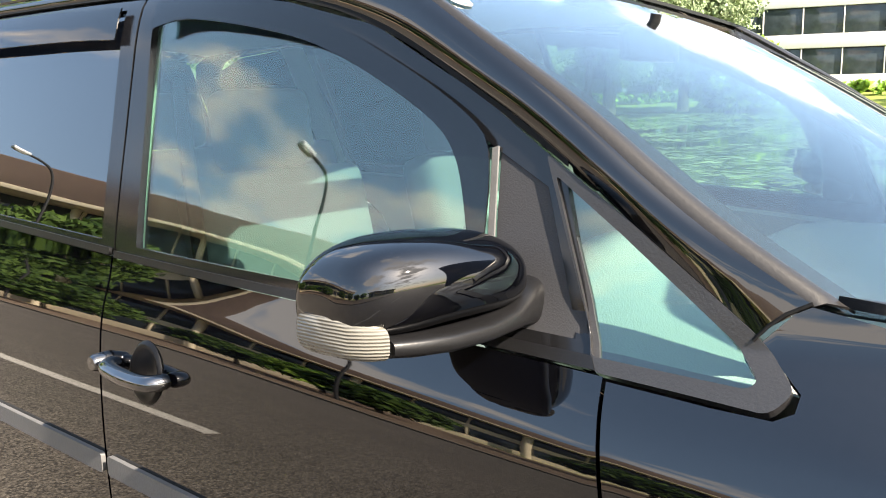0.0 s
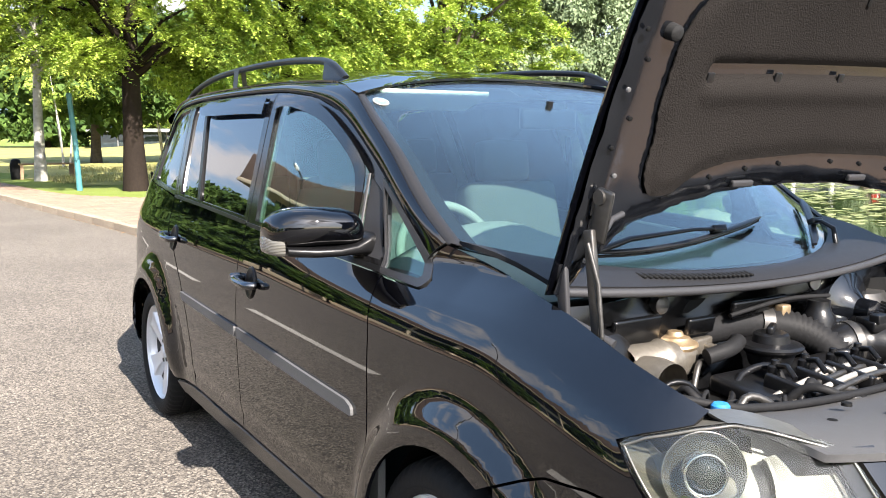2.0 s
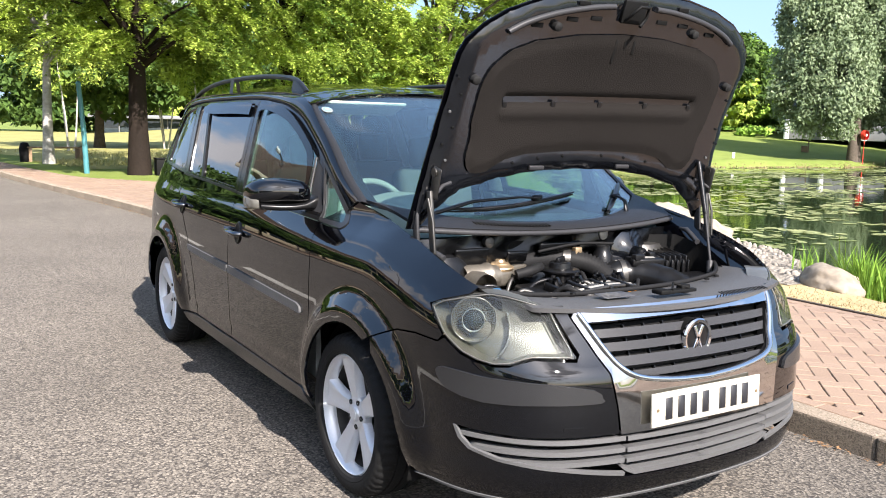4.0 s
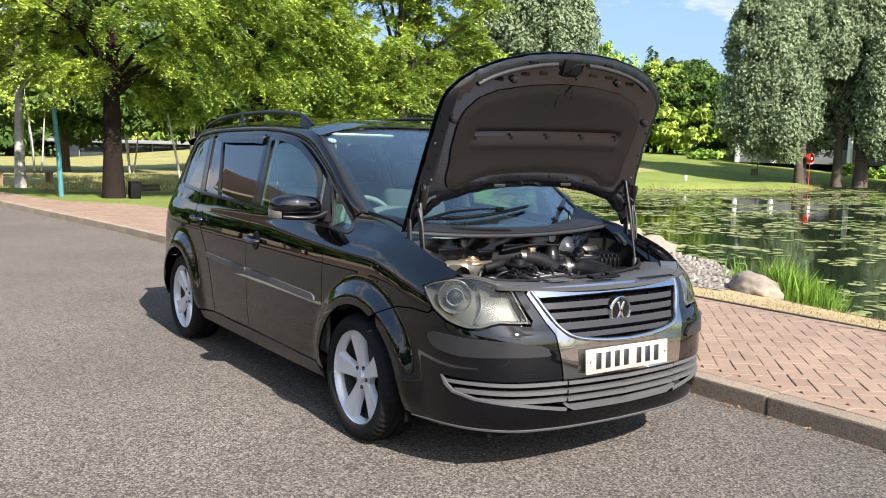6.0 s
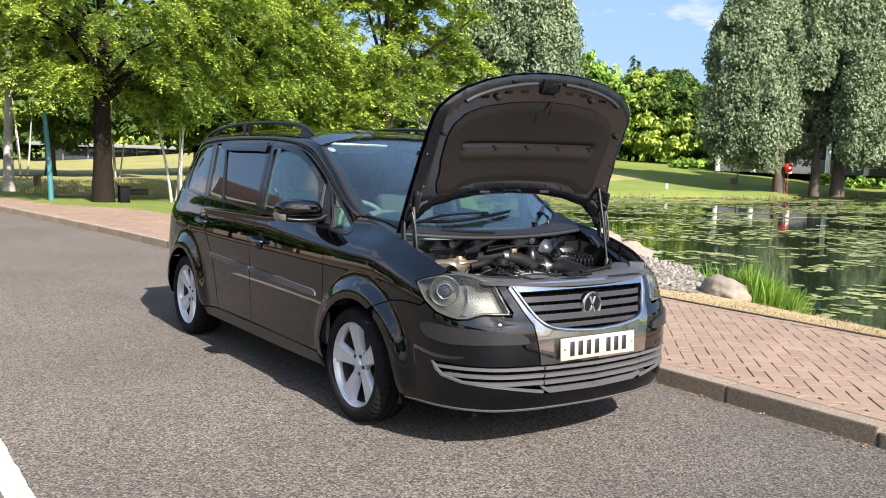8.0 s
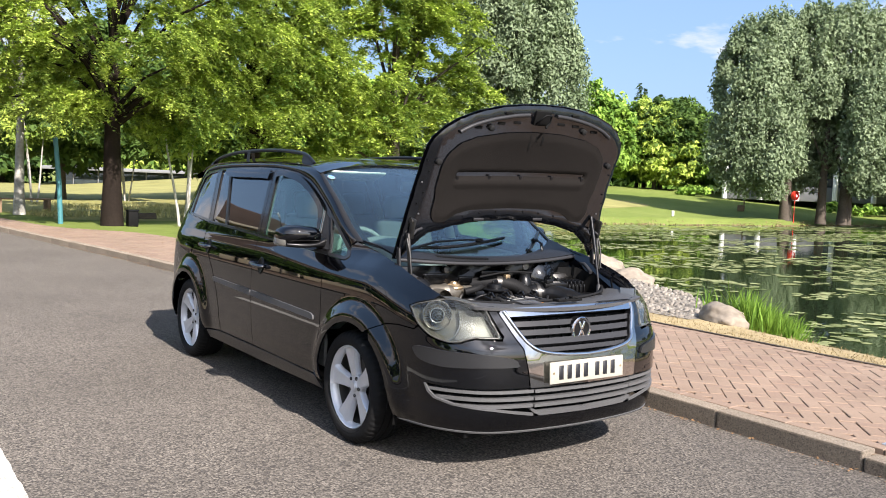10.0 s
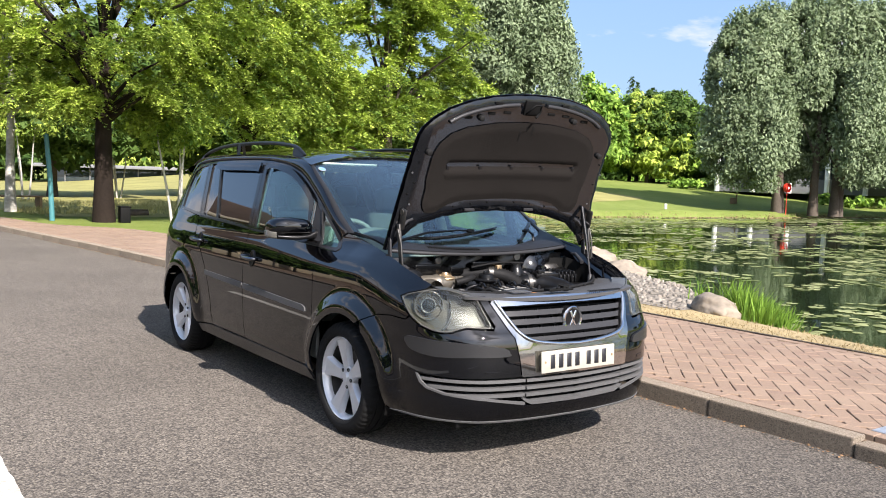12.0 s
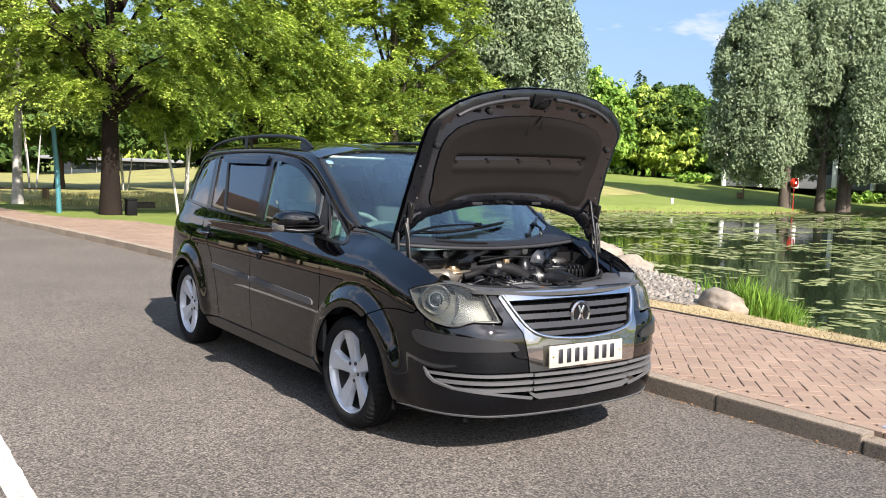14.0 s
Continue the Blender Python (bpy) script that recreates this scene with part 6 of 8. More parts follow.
slam = part("front_panel", loft_bm([panel_row(f) for f in (0, 0.06, 0.2, 0.4, 0.6, 0.8, 0.94, 1.0)], thick=0.015), PANEL_GREY, car, "grey plastic cover over the radiator")
part("panel_seal", tube_bm([p + Vector((0, 0, 0.01)) for p in panel_row(1.0)], 0.009, 8), HOSE, slam)
part("latch_plate", join_bm(box_bm((0.16, 0.035, 0.012), (0.02, -0.80, 0.872), 0.003), box_bm((0.05, 0.05, 0.016), (-0.05, -0.795, 0.873), 0.004), box_bm((0.04, 0.03, 0.03), (0.06, -0.79, 0.876), 0.004), tube_bm([(-0.02, -0.815, 0.88), (0.02, -0.78, 0.895), (0.07, -0.81, 0.88)], 0.005, 6)), MATT_BLACK, slam, "black bonnet lock")
lbl = part("panel_label", box_bm((0.13, 0.07, 0.002), (-0.215, -0.735, 0.864), 0.0005, (3, 0, 0), 1), plain("worn_label", (0.06, 0.06, 0.064), 0.5, 0, 0.5, 60), slam, "worn pale printed label")
for k in range(4):
    part("label_bar", box_bm((0.09 - 0.012 * k, 0.006, 0.001), (-0.225, -0.712 - 0.015 * k, 0.866), 0.0002, (3, 0, 0), 1), TRIM_GREY, lbl)
for k in range(16):
    part("panel_slot", box_bm((0.006, 0.03, 0.003), (0.17 + 0.017 * k, -0.868 + 0.0012 * k, 0.863), 0.0008, (8, 0, -4), 1), MATT_BLACK, slam)
for x, y in ((-0.48, -0.70), (-0.42, -0.67), (-0.30, -0.62), (0.40, -0.60), (0.50, -0.56)):
    part("panel_clip", lathe_bm([(0.0, 0.011), (0.006, 0.010), (0.007, 0.0005)], 12, "z", (x, y, 0.852)), MATT_BLACK, slam)

# engine, pipes, boxes
engine = part("engine", box_bm((0.66, 0.36, 0.22), (-0.08, -0.38, 0.67), 0.03), MATT_BLACK, car, "black engine block")
part("engine_cover", box_bm((0.46, 0.20, 0.04), (-0.06, -0.36, 0.80), 0.012, (5, 0, 0)), BLACK_PLASTIC, engine, "black plastic engine cover")
part("intake_pipe", tube_bm(catmull([(-0.34, -0.10, 0.84), (-0.24, -0.09, 0.872), (-0.1, -0.10, 0.885), (0.02, -0.12, 0.89), (0.08, -0.15, 0.885)], 5), 0.04, 18), HOSE, engine, "dark intake pipe")
part("pipe_clamp", tube_bm([(0.045, -0.13, 0.889), (0.075, -0.145, 0.886)], 0.045, 18), DARK_METAL, engine)
cor = catmull([(0.07, -0.145, 0.887), (0.13, -0.18, 0.875), (0.17, -0.225, 0.85), (0.19, -0.28, 0.81)], 9)
part("corrugated_hose", tube_bm(cor, [0.046 if k % 2 else 0.038 for k in range(len(cor))], 18), HOSE, engine, "ribbed black hose")
part("filler_cap", lathe_bm([(0.82, 0.05), (0.85, 0.06), (0.862, 0.078), (0.868, 0.080), (0.874, 0.074), (0.878, 0.046), (0.897, 0.043), (0.902, 0.036), (0.902, 0.0005)], 36, "z", (-0.06, -0.255, 0.0)), BLACK_PLASTIC, engine, "black oil filler cap")
part("filler_grip", box_bm((0.07, 0.016, 0.02), (-0.06, -0.255, 0.91), 0.005, (0, 0, 30)), BLACK_PLASTIC, engine)
body = [lathe_bm([(-0.06, 0.048), (-0.02, 0.052), (0.04, 0.05), (0.05, 0.056), (0.062, 0.056), (0.07, 0.046), (0.10, 0.044)], 24, "x", (-0.41, -0.165, 0.845)), box_bm((0.12, 0.09, 0.06), (-0.30, -0.15, 0.835), 0.014, (0, 0, 8)), lathe_bm([(0.0, 0.05), (-0.05, 0.055), (-0.09, 0.05)], 20, "y", (-0.44, -0.2, 0.83))]
part("valve_body", join_bm(*body), ALUMINIUM, engine, "cast aluminium throttle body")
part("vacuum_pot", lathe_bm([(0.85, 0.03), (0.862, 0.05), (0.872, 0.058), (0.878, 0.056), (0.884, 0.042), (0.892, 0.036), (0.896, 0.022), (0.905, 0.018), (0.907, 0.0005)], 32, "z", (-0.27, -0.135, 0.0)), BRONZE, engine, "brass-coloured vacuum capsule")
part("throttle_flange", join_bm(box_bm((0.09, 0.03, 0.04), (-0.19, -0.14, 0.86), 0.006, (0, 0, 12)), box_bm((0.03, 0.07, 0.03), (-0.17, -0.17, 0.85), 0.006)), ALUMINIUM, engine)
part("link_hose", tube_bm(catmull([(-0.25, -0.22, 0.855), (-0.19, -0.235, 0.87), (-0.14, -0.22, 0.878), (-0.11, -0.19, 0.87)], 5), 0.02, 12), HOSE, engine)
for k in range(4):
    yb = -0.405 - 0.026 * k
    part("fuel_pipe", tube_bm(catmull([(-0.27, yb - 0.012, 0.806), (-0.12, yb - 0.004, 0.826), (0.03, yb + 0.012, 0.832), (0.16, yb + 0.03, 0.822)], 4), 0.0075, 8), PALE_PIPE if k in (0, 2) else DARK_METAL, engine, "pale metal pipe" if k in (0, 2) else "")
for x in (-0.22, -0.11, 0.0, 0.10):
    part("pipe_clip", box_bm((0.018, 0.12, 0.035), (x, -0.43, 0.825), 0.005, (8, 0, 6)), BLACK_PLASTIC, engine)
    part("injector", join_bm(lathe_bm([(0.80, 0.016), (0.855, 0.016), (0.86, 0.01), (0.87, 0.009), (0.871, 0.0005)], 14, "z", (x + 0.04, -0.36, 0.0)), tube_bm([(x + 0.04, -0.36, 0.855), (x + 0.03, -0.40, 0.865), (x + 0.02, -0.43, 0.845)], 0.007, 8)), BLACK_PLASTIC, engine)
rngc = random.Random(7)
for k in range(26):
    x0, y0 = rngc.uniform(-0.5, 0.2), rngc.uniform(-0.5, -0.22)
    a = rngc.uniform(0, 6.28)
    l_ = rngc.uniform(0.10, 0.22)
    pts = [(x0, y0, 0.78), (x0 + 0.35 * l_ * math.cos(a), y0 + 0.2 * l_ * math.sin(a), 0.81 + rngc.uniform(0, 0.035)), (x0 + 0.8 * l_ * math.cos(a), y0 + 0.45 * l_ * math.sin(a), 0.815 + rngc.uniform(0, 0.03)), (x0 + 1.2 * l_ * math.cos(a + 0.4), y0 + 0.6 * l_ * math.sin(a + 0.4), 0.77)]
    part("cable", tube_bm(catmull(pts, 4), rngc.uniform(0.005, 0.011), 8), [HOSE, BLACK_PLASTIC, HOSE, DARK_METAL][k % 4], engine)
for k in range(12):
    x0, y0 = rngc.uniform(-0.55, 0.15), rngc.uniform(-0.52, -0.42)
    part("connector", box_bm((rngc.uniform(0.02, 0.05), rngc.uniform(0.02, 0.04), rngc.uniform(0.02, 0.04)), (x0, y0, rngc.uniform(0.77, 0.81)), 0.005, (rngc.uniform(-20, 20), rngc.uniform(-20, 20), rngc.uniform(0, 90))), [BLACK_PLASTIC, ALUMINIUM, HOSE][k % 3], engine)
part("orange_ring", tube_bm([Vector((0.10 + 0.018 * math.cos(a), -0.50, 0.80 + 0.018 * math.sin(a))) for a in [2 * math.pi * k / 16 for k in range(17)]], 0.005, 6, caps=False), plain("orange_plastic", (0.7, 0.25, 0.02), 0.4, 0, 0.1, 40), engine, "orange dipstick ring")
part("coolant_hose", tube_bm(catmull([(-0.5, -0.36, 0.75), (-0.47, -0.42, 0.80), (-0.38, -0.45, 0.815), (-0.28, -0.44, 0.80)], 5), 0.02, 10), HOSE, engine)
duct = catmull([(0.20, -0.22, 0.80), (0.24, -0.24, 0.825), (0.31, -0.27, 0.83), (0.37, -0.34, 0.825), (0.41, -0.43, 0.80), (0.42, -0.5, 0.77)], 5)
part("air_duct", tube_bm(duct, [0.058 + 0.003 * (k % 6 == 0) for k in range(len(duct))], 20), BLACK_PLASTIC, engine, "black air duct")
part("duct_clamp", tube_bm([(0.262, -0.248, 0.828), (0.282, -0.256, 0.83)], 0.063, 20), DARK_METAL, engine)
airbox = part("air_filter_box", box_bm((0.26, 0.17, 0.15), (0.49, -0.22, 0.815), 0.018, (4, 0, -14)), BLACK_PLASTIC, car, "black ribbed air filter box")
for k in range(9):
    part("box_rib", box_bm((0.007, 0.18, 0.05), (0.385 + 0.026 * k, -0.195 - 0.0065 * k, 0.883), 0.002, (4, 0, -14), 1), BLACK_PLASTIC, airbox)
    part("box_rib", box_bm((0.007, 0.012, 0.07), (0.368 + 0.026 * k, -0.288 - 0.0065 * k, 0.85), 0.002, (4, 0, -14), 1), SATIN_BLACK, airbox)
part("battery_cover", box_bm((0.24, 0.15, 0.11), (0.50, -0.42, 0.78), 0.012, (2, 0, -6)), BLACK_PLASTIC, car, "black battery cover")
part("fuse_tray", join_bm(box_bm((0.15, 0.07, 0.03), (0.36, -0.30, 0.885), 0.006, (4, 0, -14)), box_bm((0.05, 0.03, 0.025), (0.31, -0.31, 0.905), 0.004), box_bm((0.03, 0.03, 0.03), (0.40, -0.29, 0.905), 0.004)), BLACK_PLASTIC, car)
part("fuse_label", box_bm((0.08, 0.03, 0.002), (0.355, -0.305, 0.902), 0.0005, (4, 0, -14), 1), PALE_PIPE, car)
part("reservoir", join_bm(lathe_bm([(0.84, 0.045), (0.90, 0.045), (0.915, 0.035), (0.93, 0.03), (0.945, 0.03), (0.947, 0.0005)], 24, "z", (0.22, -0.19, 0.0)), box_bm((0.10, 0.07, 0.05), (0.26, -0.19, 0.87), 0.012)), BLACK_PLASTIC, car, "black fluid reservoir")
for sx in (-1, 1):
    part("suspension_tower", lathe_bm([(0.80, 0.15), (0.90, 0.13), (0.93, 0.11), (0.938, 0.07), (0.955, 0.05), (0.957, 0.0005)], 32, "z", (sx * 0.53, -0.06, 0.0)), DARK_METAL if sx > 0 else BLACK_PLASTIC, car)
for x, z, r, m in ((0.262, 0.985, 0.024, PALE_PIPE), (-0.33, 0.978, 0.022, DARK_METAL)):
    part("bulkhead_cap", lathe_bm([(0.03, r), (0.004, r), (0.0, r * 0.7), (0.0, 0.0005)], 18, "y", (x, -0.152, z)), m, car)
part("bulkhead", loft_bm([[Vector((x, -0.125 + 0.014 * math.sin(7 * x + z * 9) + 0.008 * math.sin(23 * x - z * 40), z)) for x in [-0.66 + 1.32 * k / 60 for k in range(61)]] for z in [0.70 + 0.02 * j for j in range(16)]], thick=0.004), BULKHEAD, car, "black bulkhead panel")
part("bulkhead_bracket", box_bm((0.035, 0.03, 0.03), (0.10, -0.165, 0.925), 0.004), BRONZE, car)
part("bulkhead_pipe", tube_bm(catmull([(-0.1, -0.16, 0.93), (0.1, -0.172, 0.955), (0.3, -0.165, 0.945)], 5), 0.006, 8), HOSE, car)
part("washer_neck", tube_bm([(0.60, -0.44, 0.84), (0.615, -0.425, 0.888)], 0.014, 10), GREY_PLASTIC, car)
part("filler_blue", lathe_bm([(0.868, 0.018), (0.884, 0.018), (0.888, 0.014), (0.888, 0.0005)], 14, "z", (-0.565, -0.53, -0.012)), plain("blue_plastic", (0.02, 0.17, 0.42), 0.4, 0, 0.1, 50), car, "blue washer filler cap")

# brackets, pipes and looms along the bulkhead
for x0, w, z0, h in ((-0.42, 0.16, 0.925, 0.07), (0.02, 0.22, 0.94, 0.05), (-0.2, 0.1, 0.915, 0.045)):
    part("bulkhead_panel", box_bm((w, 0.016, h), (x0, -0.150, z0), 0.007, (12, 0, 2)), BULKHEAD, car, "glossy black bulkhead pressing")
part("brake_servo", lathe_bm([(0.0, 0.105), (-0.03, 0.11), (-0.055, 0.10), (-0.07, 0.06), (-0.10, 0.035), (-0.14, 0.032), (-0.142, 0.001)], 32, "y", (0.40, -0.10, 0.90)), UNDERHOOD, car, "black brake servo drum")

# ---- cabin ----
part("cabin_floor", box_bm((1.5, 2.7, 0.03), (0, 1.7, 0.33), 0.01), MATT_BLACK, car)
part("firewall", box_bm((1.4, 0.03, 0.62), (0, -0.03, 0.68), 0.01), MATT_BLACK, car)
part("load_floor", box_bm((1.35, 0.6, 0.45), (0, 3.0, 0.55), 0.02), MATT_BLACK, car)
part("headliner", loft_bm([[Vector((-wrap(y + S, interp(ROOF_LINE, y)).x * s * 0.93, y, interp(ROOF_LINE, y) - 0.03 + 0.03 * (1 - s * s))) for s in [-1 + k / 6 for k in range(13)]] for y in [1.0 + 0.15 * k for k in range(14)]]), PALE_TRIM, car)
dash_rows = []
for x in [-0.72 + 1.44 * k / 24 for k in range(25)]:
    h = 0.125 * math.exp(-(abs(x + 0.36) / 0.27) ** 2.6)
    dash_rows.append([Vector((x, -0.02, 0.97)), Vector((x, 0.10, 1.00)), Vector((x, 0.28, 1.005 + h * 0.35)), Vector((x, 0.42, 1.005 + h * 0.8)), Vector((x, 0.54, 1.0 + h)), Vector((x, 0.62, 0.985 + h)), Vector((x, 0.65, 0.92)), Vector((x, 0.62, 0.75)), Vector((x, 0.52, 0.55))])
part("dashboard", loft_bm(dash_rows), DASH, car, "grey dashboard with a broad instrument cowl")
ring_pts = [Vector((-0.36 + 0.185 * math.cos(a), 0.765 + 0.185 * math.sin(a) * 0.42, 0.985 + 0.185 * math.sin(a) * 0.907)) for a in [2 * math.pi * k / 36 for k in range(37)]]
sw = part("steering_wheel", tube_bm(ring_pts, 0.016, 10, caps=False), DASH, car, "dark steering wheel")
part("steering_boss", join_bm(lathe_bm([(0, 0.075), (0.03, 0.07), (0.04, 0.05), (0.042, 0.001)], 20, "y", (-0.36, 0.735, 0.98)), box_bm((0.34, 0.02, 0.035), (-0.36, 0.765, 0.98), 0.008)), DASH, sw)


def seat(x, y, w=0.5, wide_head=0.25):
    base = part("seat", box_bm((w, 0.5, 0.16), (x, y, 0.56), 0.05, None, 3), SEAT_CLOTH, car, "grey cloth seat")
    part("backrest", box_bm((w * 0.96, 0.14, 0.62), (x, y + 0.28, 0.88), 0.05, (-14, 0, 0), 3), SEAT_CLOTH, base)
    part("headrest", box_bm((wide_head, 0.10, 0.18), (x, y + 0.38, 1.275), 0.04, (-8, 0, 0), 3), SEAT_CLOTH, base)
    part("headrest_post", join_bm(*[tube_bm([(x + d, y + 0.36, 1.12), (x + d, y + 0.38, 1.22)], 0.006, 6) for d in (-0.06, 0.06)]), CHROME, base)
    part("seat_base", box_bm((w * 0.8, 0.42, 0.16), (x, y, 0.42), 0.02), MATT_BLACK, base)


for x in (-0.37, 0.37):
    seat(x, 1.12)
for x in (-0.45, 0.0, 0.45):
    seat(x, 2.0, 0.42, 0.2)
for sg in (-1, 1):
    for y, w in ((1.41, 0.13), (2.44, 0.12)):
        rows_ = []
        for z in [1.05 + 0.06 * k for k in range(9)]:
            e = wrap(y + S + (z - 1.06) * 0.15, z)
            rows_.append([Vector((sg * (abs(e.x) - 0.035), e.y - w / 2, z)), Vector((sg * (abs(e.x) - 0.06), e.y - w / 4, z)), Vector((sg * (abs(e.x) - 0.06), e.y + w / 4, z)), Vector((sg * (abs(e.x) - 0.035), e.y + w / 2, z))])
        part("pillar_trim", loft_bm(rows_, thick=0.004), PALE_TRIM, car, "pale cabin pillar trim")
    door_in = skin_bm(flank([(0.40, 0.36), (1.34, 0.36), (1.37, 1.05), (0.42, 1.03)]), -0.06, 0.02, 0.1, mirror=sg > 0)
    part("door_trim", door_in, DASH, car, "grey door lining")
    door_in = skin_bm(flank([(1.40, 0.36), (1.95, 0.36), (2.2, 0.9), (2.38, 1.07), (1.40, 1.05)]), -0.06, 0.02, 0.1, mirror=sg > 0)
    part("door_trim", door_in, DASH, car)
    part("belt_webbing", tube_bm([(sg * 0.66, 1.40, 1.38), (sg * 0.66, 1.36, 1.0), (sg * 0.64, 1.33, 0.6)], 0.018, 6, flat=0.15), MATT_BLACK, car)
part("rear_mirror", box_bm((0.23, 0.03, 0.07), (0, 0.72, 1.44), 0.012), BLACK_PLASTIC, car, "black interior mirror")
part("mirror_stalk", tube_bm([(0, 0.72, 1.45), (0, 0.71, 1.50)], 0.012, 8), BLACK_PLASTIC, car)
part("sun_visor", box_bm((0.42, 0.16, 0.015), (-0.38, 0.90, 1.50), 0.006, (-18, 0, 0)), PALE_TRIM, car, "pale folded sun visor")
part("underbody", box_bm((1.3, 3.9, 0.05), (0, 1.15, 0.22), 0.015), MATT_BLACK, car)


# ---- trees, far buildings, park things ----
def leaf_cloud(rng, centres, sizes, per, leaf, droop=0.3, flat=0.5, long=1.9):
    """Leaf sprays scattered in clumps: an (n, 4, 3) array of small quads."""
    n = len(centres) * per
    c = np.repeat(centres, per, axis=0)
    s = np.repeat(sizes, per)
    d = rng.normal(size=(n, 3))
    d /= np.linalg.norm(d, axis=1, keepdims=True)
    r = rng.random(n) ** 0.5
    p = c + d * (r * s)[:, None] * np.array([1, 1, flat])
    p[:, 2] -= droop * s * (np.hypot(d[:, 0], d[:, 1]) * r) ** 2
    nrm = d * np.array([0.7, 0.7, 0.5]) + rng.normal(size=(n, 3)) * 0.45 + np.array([0, 0, 0.45])
    nrm /= np.linalg.norm(nrm, axis=1, keepdims=True)
    t = np.cross(nrm, rng.normal(size=(n, 3)))
    t /= np.linalg.norm(t, axis=1, keepdims=True) + 1e-9
    t[:, 2] -= droop
    t /= np.linalg.norm(t, axis=1, keepdims=True) + 1e-9
    b = np.cross(nrm, t)
    size = leaf * (0.6 + 0.8 * rng.random(n))
    tl, bw = t * (size * long * 0.5)[:, None], b * (size * 0.5)[:, None]
    return np.stack([p + bw - tl * 0.7, p + tl, p - bw - tl * 0.5], axis=1)


def spray_cloud(rng, centres, sizes, axis_xy, twigs, per, leaf, droop=0.5, spread=0.9, rise=0.1, wide=0.42):
    """Sprays that fan outwards from each clump's foot: twigs with small leaves set along both sides."""
    n = len(centres)
    out = centres[:, :2] - np.array(axis_xy)
    d = np.c_[out / (np.linalg.norm(out, axis=1, keepdims=True) + 1e-6), np.full(n, rise)]
    d = np.repeat(d, twigs, axis=0) + rng.normal(size=(n * twigs, 3)) * np.array([spread, spread, spread * 0.45])
    d /= np.linalg.norm(d, axis=1, keepdims=True)
    length = np.repeat(sizes, twigs) * (0.55 + 0.9 * rng.random(n * twigs))
    foot = np.repeat(centres, twigs, axis=0) - d * (length * 0.3)[:, None] + rng.normal(size=(n * twigs, 3)) * 0.05
    d, length, foot = (np.repeat(v, per, axis=0) for v in (d, length, foot))
    m = len(d)
    f = 0.12 + 0.88 * rng.random(m)
    p = foot + d * (f * length)[:, None]
    p[:, 2] -= droop * length * f ** 2
    side = np.cross(d, np.array([0, 0, 1.0]))
    side /= np.linalg.norm(side, axis=1, keepdims=True) + 1e-6
    sg = np.where(rng.random(m) < 0.5, -1.0, 1.0)
    t = d * 0.65 + side * (sg * (0.5 + 0.5 * rng.random(m)))[:, None] + rng.normal(size=(m, 3)) * 0.28
    t[:, 2] -= droop * 0.5 * f
    t /= np.linalg.norm(t, axis=1, keepdims=True)
    b = np.cross(t, rng.normal(size=(m, 3)) * 0.36 + np.array([0, 0, 1.0]))
    b /= np.linalg.norm(b, axis=1, keepdims=True) + 1e-6
    size = leaf * (0.55 + 0.9 * rng.random(m)) * (1.15 - 0.5 * f)
    tl, bw = t * size[:, None], b * (size * wide * 0.5)[:, None]
    return np.stack([p + tl * 0.1 + bw, p + tl, p + tl * 0.3 - bw], axis=1)


def lobes_to_clumps(rng, lobes, n, inner=0.35):
    """Clump centres spread over the outer parts of ellipsoids (x, y, z, rx, ry, rz)."""
    vol = np.array([l[3] * l[4] + l[4] * l[5] + l[3] * l[5] for l in lobes])
    pick = rng.choice(len(lobes), n, p=vol / vol.sum())
    d = rng.normal(size=(n, 3))
    d /= np.linalg.norm(d, axis=1, keepdims=True)
    r = inner + (1 - inner) * rng.random(n) ** 0.45
    L = np.array(lobes)[pick]
    return L[:, :3] + d * r[:, None] * L[:, 3:6]


def bough_clumps(rng, lobes, n, boughs):
    """Clumps gathered on boughs that fan out from the trunk in drooping tiers, with gaps between them."""
    tips = lobes_to_clumps(rng, lobes, boughs, 0.72)
    heart = np.c_[tips[:, :2] * 0.12, tips[:, 2] * 0.86 + 0.3]
    reach = tips - heart
    size = np.linalg.norm(reach, axis=1, keepdims=True)
    side = np.c_[-reach[:, 1], reach[:, 0], np.zeros(boughs)] / (np.linalg.norm(reach[:, :2], axis=1, keepdims=True) + 1e-6)
    pick = rng.integers(boughs, size=n)
    f = 0.3 + 0.76 * rng.random(n) ** 0.7
    c = heart[pick] + reach[pick] * f[:, None] + side[pick] * (rng.normal(size=n) * 0.12 * f * size[pick, 0])[:, None]
    c[:, 2] += rng.normal(size=n) * 0.16 - 0.10 * size[pick, 0] * f ** 2
    return c


def turned(lobes, degrees):
    """Ellipsoids turned about the trunk."""
    c, s_ = math.cos(radians(degrees)), math.sin(radians(degrees))
    return [(c * x - s_ * y, s_ * x + c * y, z, rx, ry, rz) for x, y, z, rx, ry, rz in lobes]


